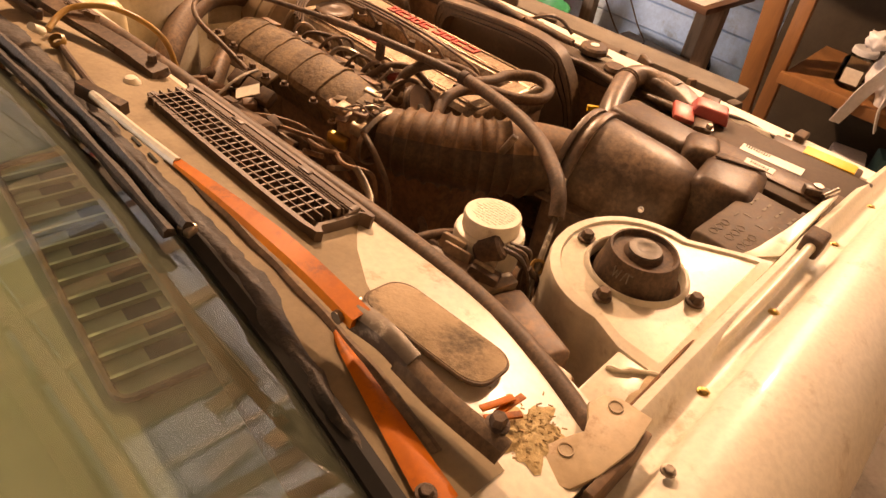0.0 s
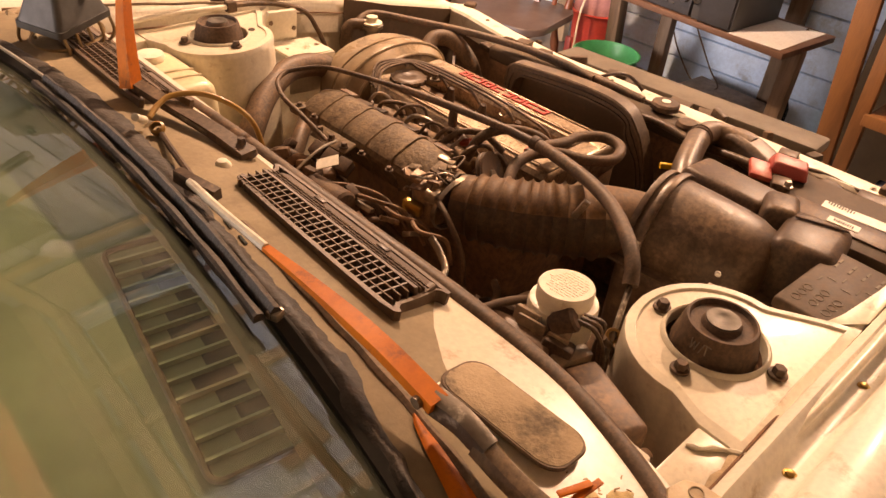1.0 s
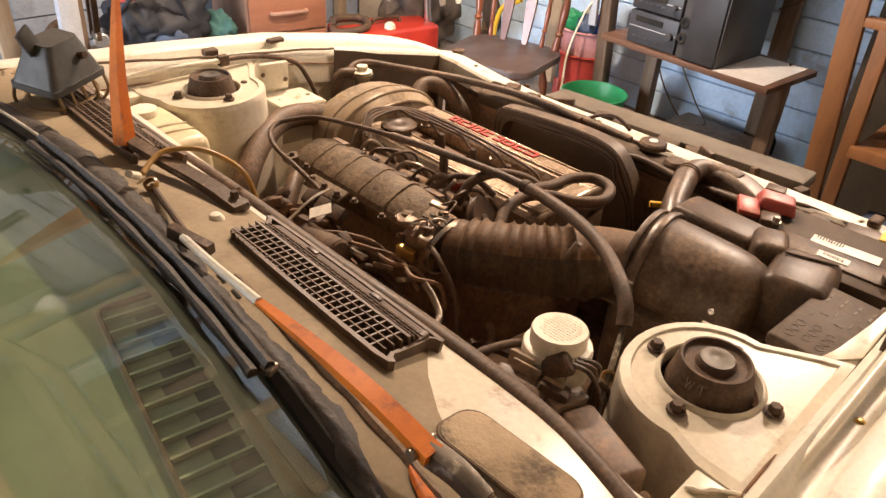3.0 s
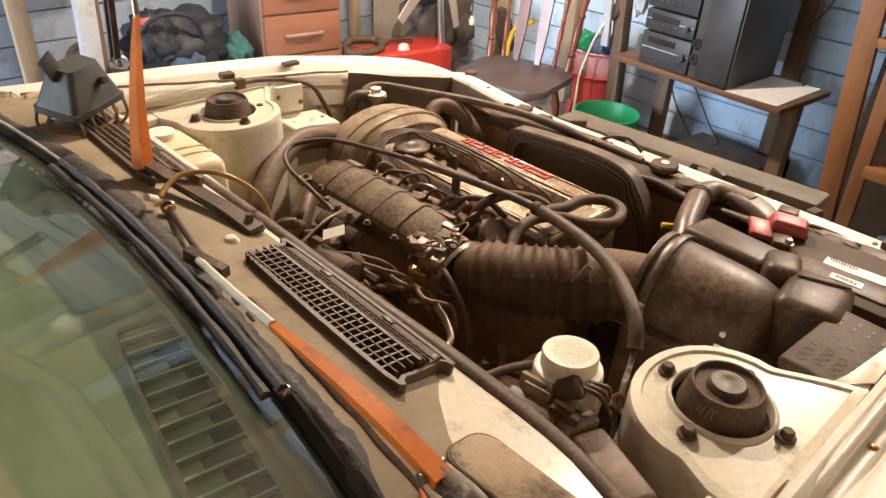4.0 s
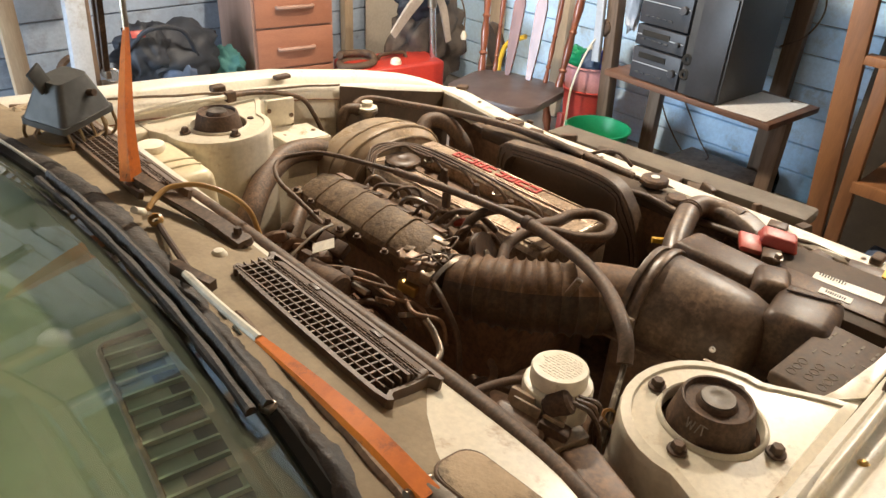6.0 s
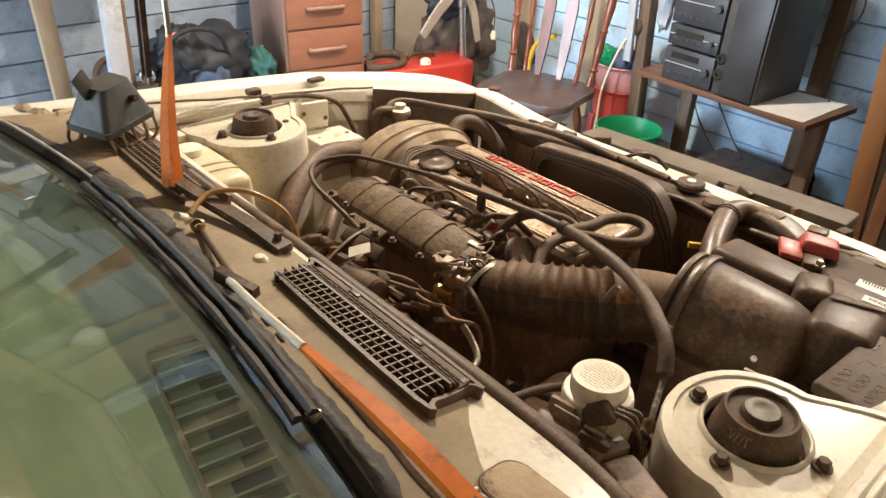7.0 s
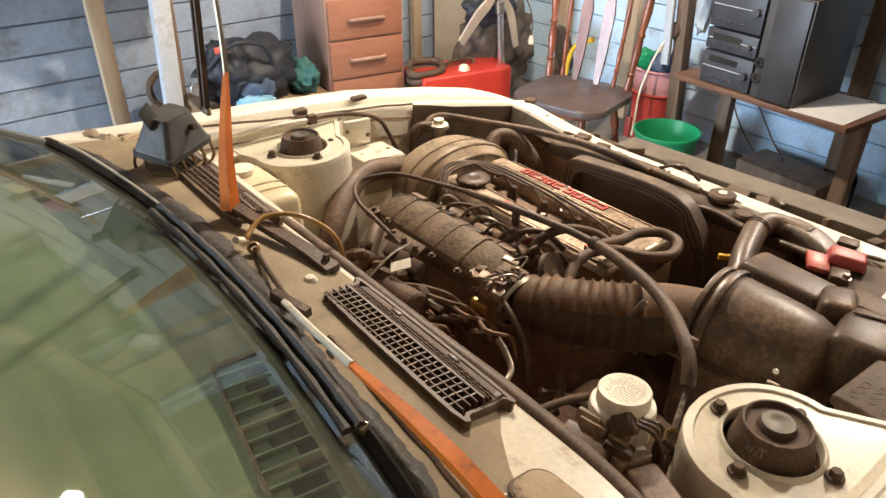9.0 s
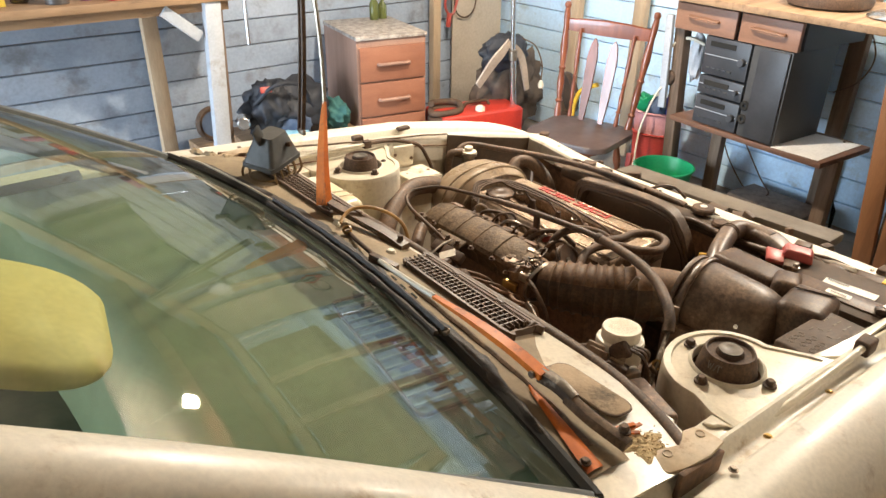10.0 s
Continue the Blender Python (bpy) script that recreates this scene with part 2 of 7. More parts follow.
BAGB = surf("black_nylon_bag", (0.018, 0.02, 0.026), (0.03, 0.034, 0.045), 0.6, scale=9, fine=240, bump=0.35)
CLOTH = surf("blue_grey_cloth", (0.10, 0.14, 0.22), (0.07, 0.10, 0.17), 0.85, scale=12, fine=260, bump=0.35)
TEAL = surf("teal_cloth", (0.05, 0.16, 0.15), (0.035, 0.12, 0.12), 0.85, scale=12, fine=260, bump=0.3)
FILMY = surf("thin_white_plastic_bag", (0.75, 0.75, 0.76), (0.66, 0.66, 0.67), 0.3, scale=14, bump=0.3)
GLASSWARE = pane_glass("clear_glassware", (0.86, 0.92, 0.9))
CHROME = surf("scratched_chrome", (0.72, 0.72, 0.72), (0.6, 0.6, 0.6), 0.2, 0.95, scale=30, bump=0.05)
CAPGREY = surf("worn_grey_cap", (0.135, 0.112, 0.088), (0.09, 0.073, 0.055), 0.5, 0.35, scale=40, bump=0.1)
NUT = surf("dark_rusted_nut", (0.075, 0.048, 0.032), (0.12, 0.07, 0.042), 0.65, 0.3, scale=60, fine=300, bump=0.4)
SCUFFED = surf("scuffed_dark_metal", (0.10, 0.08, 0.062), (0.16, 0.13, 0.10), 0.42, 0.5, scale=30, bump=0.2, dirt=(0.55, 0.5, 0.42), amount=0.3, dscale=60)
FINEPRINT = surf("faint_print", (0.66, 0.585, 0.45), (0.62, 0.545, 0.41), 0.6, bump=0.0)
SHROUDRIM = surf("dusty_brown_shroud_rim", (0.090, 0.059, 0.038), (0.125, 0.084, 0.054), 0.5, scale=9, fine=140, bump=0.08, dirt=(0.213, 0.146, 0.095), amount=0.35, grit=0.75)
HINGE = surf("rust_stained_hinge_paint", (0.56, 0.45, 0.30), (0.44, 0.32, 0.19), 0.5, scale=16, bump=0.15, dirt=(0.22, 0.11, 0.045), amount=0.42, dscale=30)
TRIM = surf("perished_brown_rubber", (0.115, 0.077, 0.050), (0.17, 0.114, 0.073), 0.7, scale=14, fine=200, bump=0.2, dirt=(0.23, 0.155, 0.09), amount=0.35, dscale=24, spec=0.3, grit=0.75)
CHALK = surf("faint_chalk", (0.25, 0.21, 0.165), (0.19, 0.155, 0.12), 0.8, bump=0.0)

CONN = surf("brown_dusted_connector", (0.139, 0.082, 0.051), (0.197, 0.118, 0.073), 0.5, scale=20, fine=160, bump=0.08, dirt=(0.278, 0.173, 0.107), amount=0.35, dscale=30, grit=0.75)
STRAP = surf("tan_plastic_strap", (0.36, 0.265, 0.175), (0.29, 0.21, 0.135), 0.5, scale=24, bump=0.06, dirt=(0.16, 0.11, 0.07), amount=0.3, dscale=40, grit=0.75)
GRILLE = surf("dusty_brown_grille_plastic", (0.102, 0.063, 0.038), (0.139, 0.087, 0.053), 0.55, scale=16, fine=200, bump=0.06, dirt=(0.197, 0.126, 0.075), amount=0.3, dscale=24, spread=0.06)
LITTER = surf("dry_brown_leaf", (0.30, 0.20, 0.10), (0.42, 0.30, 0.15), 0.9, scale=60, bump=0.2, spread=0.2)
PANELTAN = surf("dusty_tan_grey_panel", (0.125, 0.10, 0.072), (0.09, 0.071, 0.051), 0.65, scale=7, fine=140, bump=0.12, dirt=(0.09, 0.07, 0.05), amount=0.35, dscale=14)
DESKWOOD = surf("faded_brown_drawer_wood", (0.285, 0.148, 0.092), (0.228, 0.116, 0.070), 0.5, scale=3, fine=60, bump=0.08, stretch=(5, 0.8, 5), spread=0.05)
ROOFWOOD = surf("dark_aged_ceiling_boards", (0.24, 0.18, 0.12), (0.17, 0.127, 0.082), 0.75, scale=3, fine=50, bump=0.3, stretch=(0.7, 6, 6), dirt=(0.07, 0.055, 0.04), amount=0.4, dscale=4)
TARP = surf("dark_green_tarpaulin", (0.035, 0.075, 0.062), (0.022, 0.052, 0.046), 0.55, scale=7, fine=160, bump=0.25, dirt=(0.08, 0.09, 0.07), amount=0.3)
VISOR = surf("pale_yellow_visor_vinyl", (0.90, 0.72, 0.33), (0.84, 0.65, 0.28), 0.6, scale=12, fine=160, bump=0.1)
PILLARSEAL = surf("grey_weathered_rubber", (0.085, 0.090, 0.085), (0.12, 0.125, 0.115), 0.42, scale=10, fine=160, bump=0.1)
RELIEFGREEN = surf("pale_green_vent_slat", (0.34, 0.36, 0.24), (0.28, 0.30, 0.20), 0.6, bump=0.0)
SLOT = surf("slot_opening_shade", (0.025, 0.030, 0.022), (0.018, 0.022, 0.016), 0.8, bump=0.0)
BROWNCLOTH = surf("dark_brown_coat_cloth", (0.060, 0.046, 0.038), (0.10, 0.078, 0.062), 0.85, scale=14, fine=240, bump=0.4)
TRIMCLOTH = surf("dark_cabin_upholstery", (0.14, 0.145, 0.11), (0.10, 0.105, 0.08), 0.85, scale=6, fine=120, bump=0.1)


# ---- shapes ----
def empty(name, at, label, category, group="", kind=""):
    ob = new(name)
    ob.location = at
    ob.empty_display_size = 0.05
    return tagged(ob, label, category, group, kind)


def root_at(ob):
    at = Vector(ob.location)
    while ob.parent:
        ob = ob.parent
        at = at + Vector(ob.location)
    return at


def finish(bm, name, sharp=38.0):
    bmesh.ops.recalc_face_normals(bm, faces=bm.faces)
    me = bpy.data.meshes.new(name)
    bm.to_mesh(me)
    bm.free()
    for f in me.polygons:
        f.use_smooth = True
    me.set_sharp_from_angle(angle=radians(sharp))
    return me


def part(name, bm, material, parent=None, label="", sharp=38.0):
    """Links a bmesh given in world metres as one mesh object under a thing or a part."""
    if parent is not None:
        bmesh.ops.translate(bm, verts=bm.verts, vec=-root_at(parent))
    me = finish(bm, name, sharp)
    me.materials.append(material)
    ob = new(name, me)
    ob.parent = parent
    if label:
        ob["label"] = label
    return ob


def thing(name, bm, material, label, category, group="", kind="", sharp=38.0):
    """A thing of one mesh, its origin at its base."""
    lo = [min(v.co[i] for v in bm.verts) for i in range(3)]
    hi = [max(v.co[i] for v in bm.verts) for i in range(3)]
    at = Vector(((lo[0] + hi[0]) / 2, (lo[1] + hi[1]) / 2, lo[2]))
    bmesh.ops.translate(bm, verts=bm.verts, vec=-at)
    me = finish(bm, name, sharp)
    me.materials.append(material)
    ob = new(name, me)
    ob.location = at
    return tagged(ob, label, category, group, kind)


def B():
    return bmesh.new()


def box(bm, c, s, rot=(0, 0, 0), bevel=0.0, seg=2, taper=1.0):
    """A box about c; taper shrinks its top."""
    made = bmesh.ops.create_cube(bm, size=1.0)["verts"]
    for v in made:
        k = taper if v.co.z > 0 else 1.0
        v.co = Vector((v.co.x * s[0] * k, v.co.y * s[1] * k, v.co.z * s[2]))
    if bevel:
        edges = list({e for v in made for e in v.link_edges})
        got = bmesh.ops.bevel(bm, geom=edges, offset=min(bevel, 0.45 * min(s)), segments=seg, affect="EDGES", profile=0.5)
        made = list({v for f in got["faces"] for v in f.verts} | {v for v in made if v.is_valid})
    bmesh.ops.transform(bm, matrix=pose(*c, *rot), verts=made)
    return bm


def frame_of(d):
    d = Vector(d).normalized()
    return d.to_track_quat("Z", "Y").to_matrix().to_4x4()


def cyl(bm, p0, p1, r0, r1=None, seg=20, bevel=0.0):
    p0, p1 = Vector(p0), Vector(p1)
    d = p1 - p0
    r1 = r0 if r1 is None else r1
    L = d.length
    prof = [(0, 0), (r0, 0), (r1, L), (0, L)]
    if bevel:
        prof = [(0, 0), (r0 - bevel, 0), (r0, bevel), (r1, L - bevel), (r1 - bevel, L), (0, L)]
    return lathe(bm, prof, Matrix.Translation(p0) @ frame_of(d), seg)


def lathe(bm, prof, m, seg=28):
    """Turns a profile of (radius, height) about z and places it by m."""
    rings = []
    for r, z in prof:
        if r < 1e-6:
            rings.append([bm.verts.new(m @ Vector((0, 0, z)))])
        else:
            rings.append([bm.verts.new(m @ Vector((r * math.cos(2 * math.pi * i / seg), r * math.sin(2 * math.pi * i / seg), z))) for i in range(seg)])
    for a, b in zip(rings, rings[1:]):
        for i in range(seg):
            j = (i + 1) % seg
            q = [a[i % len(a)], a[j % len(a)], b[j % len(b)], b[i % len(b)]]
            q = [v for k, v in enumerate(q) if v not in q[:k]]
            if len(q) > 2:
                bm.faces.new(q)
    return bm


def spline(pts, n=8, closed=False):
    pts = [Vector(p) for p in pts]
    out = []
    N = len(pts)
    for i in range(N if closed else N - 1):
        p1, p2 = pts[i], pts[(i + 1) % N]
        p0 = pts[i - 1] if i > 0 or closed else p1 * 2 - p2
        p3 = pts[(i + 2) % N] if i + 2 < N or closed else p2 * 2 - p1
        for k in range(n):
            t = k / n
            out.append(0.5 * ((2 * p1) + (p2 - p0) * t + (2 * p0 - 5 * p1 + 4 * p2 - p3) * t * t + (3 * p1 - p0 - 3 * p2 + p3) * t ** 3))
    if not closed:
        out.append(pts[-1])
    return out


def sweep(bm, path, shape, closed=False, cap=True, scale=None):
    """Sweeps a closed 2D shape along a path of points; scale(f) widens it along the way."""
    rings, nrm = [], None
    N = len(path)
    for i, p in enumerate(path):
        a = path[i - 1] if i > 0 or closed else path[i]
        b = path[(i + 1) % N] if i + 1 < N or closed else path[i]
        t = (b - a).normalized()
        if nrm is None:
            nrm = Vector((0, 0, 1)) if abs(t.z) < 0.9 else Vector((1, 0, 0))
        nrm = (nrm - t * nrm.dot(t)).normalized()
        side = t.cross(nrm)
        k = scale(i / max(1, N - 1)) if scale else 1.0
        rings.append([bm.verts.new(p + k * (side * x + nrm * y)) for x, y in shape])
    pairs = list(zip(rings, rings[1:])) + ([(rings[-1], rings[0])] if closed else [])
    S = len(shape)
    for a, b in pairs:
        for i in range(S):
            bm.faces.new((a[i], a[(i + 1) % S], b[(i + 1) % S], b[i]))
    if cap and not closed:
        bm.faces.new(rings[0])
        bm.faces.new(rings[-1])
    return bm


def ring2(r, seg=12):
    return [(r * math.cos(2 * math.pi * i / seg), r * math.sin(2 * math.pi * i / seg)) for i in range(seg)]


def tube(bm, pts, r, n=8, seg=12, closed=False, scale=None):
    return sweep(bm, spline(pts, n, closed), ring2(r, seg), closed, True, scale)


def slab(bm, outline, z0, z1, bevel=0.0, m=None):
    """An outline of (x, y) raised from z0 to z1, then placed by m."""
    lo = [bm.verts.new((x, y, z0)) for x, y in outline]
    hi = [bm.verts.new((x, y, z1)) for x, y in outline]
    n = len(outline)
    top = bm.faces.new(hi)
    bm.faces.new(lo[::-1])
    for i in range(n):
        bm.faces.new((lo[i], lo[(i + 1) % n], hi[(i + 1) % n], hi[i]))
    verts = lo + hi
    if bevel:
        got = bmesh.ops.bevel(bm, geom=list(top.edges), offset=bevel, segments=2, affect="EDGES", profile=0.5)
        verts = [v for v in verts if v.is_valid] + [v for f in got["faces"] for v in f.verts]
        verts = list(set(verts))
    if m is not None:
        bmesh.ops.transform(bm, matrix=m, verts=verts)
    return bm


def rounded(w, h, r, k=5):
    """A rounded rectangle about the origin."""
    out = []
    for cx, cy, a0 in ((w / 2 - r, h / 2 - r, 0), (-w / 2 + r, h / 2 - r, 90), (-w / 2 + r, -h / 2 + r, 180), (w / 2 - r, -h / 2 + r, 270)):
        for i in range(k + 1):
            a = radians(a0 + 90 * i / k)
            out.append((cx + r * math.cos(a), cy + r * math.sin(a)))
    return out


def sheet(bm, f, nu, nv, thick=0.0):
    """A sheet of f(u, v), u and v from 0 to 1; thick makes it a shell, along its normals."""
    g = [[bm.verts.new(Vector(f(i / nu, j / nv))) for j in range(nv + 1)] for i in range(nu + 1)]
    fs = [bm.faces.new((g[i][j], g[i + 1][j], g[i + 1][j + 1], g[i][j + 1])) for i in range(nu) for j in range(nv)]
    if thick:
        bm.normal_update()
        bmesh.ops.solidify(bm, geom=fs, thickness=thick)
    return bm


def curve(pairs):
    """A function that runs straight from pair to pair."""
    xs, ys = [p[0] for p in pairs], [p[1] for p in pairs]
    return lambda x: float(np.interp(x, xs, ys))


def hexbolt(bm, at, r=0.009, h=0.009, axis=(0, 0, 1), flange=True):
    m = Matrix.Translation(at) @ frame_of(axis)
    if flange:
        lathe(bm, [(0, 0), (r * 1.45, 0), (r * 1.4, h * 0.25), (r, h * 0.3), (0, h * 0.3)], m, 14)
    lathe(bm, [(0, h * 0.2), (r, h * 0.2), (r, h * 0.85), (r * 0.8, h), (0, h)], m, 6)
    return bm


# ---- the room ----
WALL_Y, WALL_X, BACK_X, NEAR_Y, CEIL = 2.85, 2.62, -4.2, -2.7, 2.45


def structure(name, bm, material, label, category):
    ob = part(name, bm, material)
    return tagged(ob, label, category, "", "structure")


structure("floor", box(B(), (-0.8, 0.05, -0.05), (7.2, 5.9, 0.1)), CONCRETE, "stained grey concrete garage floor", "floor")
structure("ceiling", box(B(), (-0.8, 0.05, CEIL + 0.05), (7.2, 5.9, 0.1)), ROOFWOOD, "dark unpainted timber board ceiling", "ceiling")
wall_north = structure("wall_north", box(B(), (-0.8, WALL_Y + 0.09, CEIL / 2), (7.2, 0.1, CEIL)), WOOD, "pale grey-blue painted board wall", "wall")
wall_east = structure("wall_east", box(B(), (WALL_X + 0.09, 0.05, CEIL / 2), (0.1, 5.6, CEIL)), WOOD, "pale blue painted board wall", "wall")
# Unseen walls closing the room; tan is chosen to bounce warm fill light.
bm = B()
for c, s in (((BACK_X - 0.05, -1.05, CEIL / 2), (0.1, 3.4, CEIL)), ((BACK_X - 0.05, 2.83, CEIL / 2), (0.1, 0.1, CEIL)), ((BACK_X - 0.05, 1.715, 2.275), (0.1, 2.13, 0.35))):
    box(bm, c, s)
structure("wall_west", bm, WALLTAN, "unseen tan wall for warm fill, with the open garage doorway", "wall")
structure("wall_south", box(B(), (-0.8, NEAR_Y - 0.05, CEIL / 2), (7.0, 0.1, CEIL)), WALLTAN, "unseen plain wall, tan for warm fill", "wall")

# ---- the car's body ----
zg = curve([(-0.6, 0.935), (-0.45, 0.928), (-0.3, 0.916), (0.0, 0.897), (0.25, 0.875), (0.5, 0.832), (0.784, 0.768), (1.0, 0.715)])
car = empty("car", (-0.6, 0, 0), "cream-white car with its bonnet removed, standing in the garage", "car")


def fender(side):
    prof = [(0.630, -0.08), (0.631, -0.03), (0.636, -0.008), (0.645, 0.0), (0.653, -0.004), (0.658, -0.014), (0.661, -0.017), (0.678, -0.015), (0.681, -0.010), (0.684, 0.003), (0.690, 0.008), (0.712, 0.013),
            (0.74, 0.010), (0.778, -0.008), (0.803, -0.042), (0.815, -0.10), (0.82, -0.30), (0.80, -0.62)]
    n = len(prof) - 1

    def at(u, v):
        x = -0.62 + u * 1.44
        k = v * n
        i = min(n - 1, int(k))
        f = k - i
        y = prof[i][0] * (1 - f) + prof[i + 1][0] * f
        dz = prof[i][1] * (1 - f) + prof[i + 1][1] * f
        pull = max(0.0, (x - 0.62) / 0.2) ** 2
        if y > 0.68:
            y -= 0.10 * pull * (y - 0.62) / 0.2
            dz -= 0.035 * pull
        return (x, side * y, zg(x) + dz)
    ob = part("fender", sheet(B(), at, 48, n), PAINT, car, sharp=60)
    return ob


def tower(side):
    bm = B()
    cy = 0.533 * side
    # the top plate's outline: round inboard, straight at the wing
    out = []
    for i in range(17):
        a = radians(-8 + 196 * i / 16)
        out.append((0.008 + 0.104 * math.cos(a), 0.532 - 0.094 * math.sin(a)))
    out = [(0.18, 0.634), (0.150, 0.612), (0.126, 0.57)] + out + [(-0.103, 0.562), (-0.112, 0.584), (-0.114, 0.634)]

    def wall(u, v):
        k = u * (len(out) - 1)
        i = min(len(out) - 2, int(k))
        f = k - i
        x, y = out[i][0] * (1 - f) + out[i + 1][0] * f, out[i][1] * (1 - f) + out[i + 1][1] * f
        grow = [0.985, 1.0, 1.0, 1.03, 1.07][min(4, int(round(v * 4)))]
        z = [0.8655, 0.8615, 0.852, 0.70, 0.42][min(4, int(round(v * 4)))]
        return (0.008 + (x - 0.008) * grow, side * (0.634 - (0.634 - y) * grow), z)
    sheet(bm, wall, 66, 4)
    ob = part("strut_tower", bm, BAY, car, "grimy cream strut tower", sharp=55)
    # top plate as a ring round the mount's hole
    bm = B()
    seg = 64
    inner, mid, rim, edge = [], [], [], []
    def hit(a):
        c, s = math.cos(a), math.sin(a)
        best = 9
        for (x0, y0), (x1, y1) in zip(out, out[1:] + out[:1]):
            x0, x1, y0, y1 = x0 - 0.008, x1 - 0.008, y0 - 0.533, y1 - 0.533
            den = c * (y1 - y0) - s * (x1 - x0)
            if abs(den) < 1e-9:
                continue
            r = (x0 * (y1 - y0) - y0 * (x1 - x0)) / den
            k = (x0 * s - y0 * c) / den
            if r > 0 and -1e-6 <= k <= 1 + 1e-6:
                best = min(best, r)
        return best
    rows = []
    for i in range(seg):
        a = 2 * math.pi * i / seg
        R = hit(a)
        x, y = math.cos(a), math.sin(a)
        ring = [(0.0525, 0.854), (0.0534, 0.8692), (0.0552, 0.8705), (0.0575, 0.8690), (0.059, 0.8655), (R * 0.86, 0.8642), (R * 0.875, 0.8672), (R * 0.985, 0.8655)]
        rows.append([bm.verts.new((0.008 + r * x, side * (0.533 + r * y), z)) for r, z in ring])
    for a, b in zip(rows, rows[1:] + rows[:1]):
        for p, q, r, s in zip(a, a[1:], b[1:], b):
            bm.faces.new((p, q, r, s))
    part("tower_plate", bm, BAY, ob, sharp=50)
    m = pose(0.008, cy, 0.862)
    mount = part("strut_mount", lathe(B(), [(0.0465, -0.03), (0.0465, -0.002), (0.0452, 0.004), (0.0392, 0.029), (0.0375, 0.0325), (0.0350, 0.0325), (0.0325, 0.0275), (0.0215, 0.0265), (0.0205, 0.030), (0.0190, 0.0325), (0, 0.033)], m, 40), RUBBER, car, "black rubber strut mount with a worn metal centre")
    part("well", lathe(B(), [(0, -0.022), (0.053, -0.022), (0.0532, -0.006)], m, 32), RUST, mount, "rusty well round the mount")
    part("mount_cap", lathe(B(), [(0.0188, 0.0315), (0.0180, 0.0345), (0.009, 0.0350), (0.008, 0.0344), (0, 0.0344)], m, 28), CAPGREY, mount, "dull steel centre cap")
    for x, y in ((0.007, 0.466), (-0.062, 0.532), (0.012, 0.602)):
        part("strut_nut", hexbolt(B(), (x, side * y, 0.866), 0.0072, 0.011), NUT, mount)
    part("hole_plug", lathe(B(), [(0, 0), (0.007, 0), (0.006, 0.002), (0, 0.002)], pose(0.077, side * 0.53, 0.8655), 16), RUBBER, mount)
    if side < 0:
        # chalk marks on the rubber, no longer readable
        for k, (a0, h0, a1, h1) in enumerate(((196, 0.024, 199, 0.013), (199, 0.013, 202, 0.022), (202, 0.022, 205, 0.013), (205, 0.013, 208, 0.024), (212, 0.013, 216, 0.024), (220, 0.024, 221, 0.013), (217, 0.024, 227, 0.023))):
            q = []
            for a, h in ((a0, h0), (a1, h1)):
                r = 0.0452 - (h - 0.004) / 0.025 * 0.006 + 0.0004
                q.append(m @ Vector((r * math.cos(radians(a - 30)), r * math.sin(radians(a - 30)), h)))
            part("chalk_stroke", cyl(B(), q[0], q[1], 0.0007, seg=6), CHALK, mount)
    return ob


for side in (-1, 1):
    fender(side)
    tower(side)
    part("tower_ledge", box(B(), (-0.160, side * 0.611, 0.765), (0.096, 0.054, 0.20), (0, 0, 0), 0.003), BAY, car, "grimy cream ledge between tower and cowl")
    part("inner_apron", box(B(), (0.06, side * 0.640, 0.56), (0.74, 0.008, 0.54)), BAY, car, "grimy cream inner wing")
    # Front of each inner wing is coloured dark for the shade there.
    part("headlamp_bulkhead", box(B(), (0.58, side * 0.642, 0.52), (0.30, 0.008, 0.50)), SHROUD, car, "front of the inner wing, coloured dark for its shaded hollow")

# Dark plate put in where the far corner lies in shade.
part("front_bulkhead", slab(B(), [(0.362, 0.60), (0.74, 0.60), (0.74, 0.768), (0.690, 0.777), (0.60, 0.797), (0.51, 0.816), (0.43, 0.838), (0.372, 0.852)], -0.0012, 0.0012, 0.0, Matrix.Translation((0, 0.626, 0)) @ Matrix.Rotation(radians(90), 4, "X")), SHROUD, car, "dark panel put in for the shaded hollow behind the far headlamp")
# Dark tube drawn along the shadowed gap below the far wing lip.
gutter = curve([(-0.20, 0.930), (-0.151, 0.924), (-0.043, 0.908), (0.079, 0.891), (0.215, 0.876), (0.306, 0.865), (0.370, 0.854)])
part("gutter_seal", tube(B(), [(x, 0.628 + 0.0006 * math.sin(70 * x), gutter(x) + 0.0006 * math.sin(53 * x)) for x in np.linspace(-0.16, 0.372, 26)], 0.0026, 2, 7), TRIM, car, "dark line put in for the shadowed gap under the wing lip")

# sealer lines and grime seams along the inner wings
for side in (-1, 1):
    part("wing_seam", tube(B(), [(x, side * (0.6285 + 0.0008 * math.sin(31 * x)), zg(x) - 0.034 + 0.001 * math.sin(47 * x)) for x in np.linspace(-0.22, 0.62, 22)], 0.0016, 2, 6), RUST, car, "grimy seam along the inner wing")
    for x0, x1, z0, z1 in ((-0.02, 0.02, 0.866, 0.88), (0.125, 0.135, 0.86, 0.70), (0.24, 0.245, 0.84, 0.72), (0.26, 0.345, 0.80, 0.785)):
        part("sealer_line", tube(B(), [(x0 + (x1 - x0) * f, side * (0.634 + 0.001 * math.sin(9 * f)), z0 + (z1 - z0) * f) for f in np.linspace(0, 1, 6)], 0.0024, 3, 6), BAY, car)

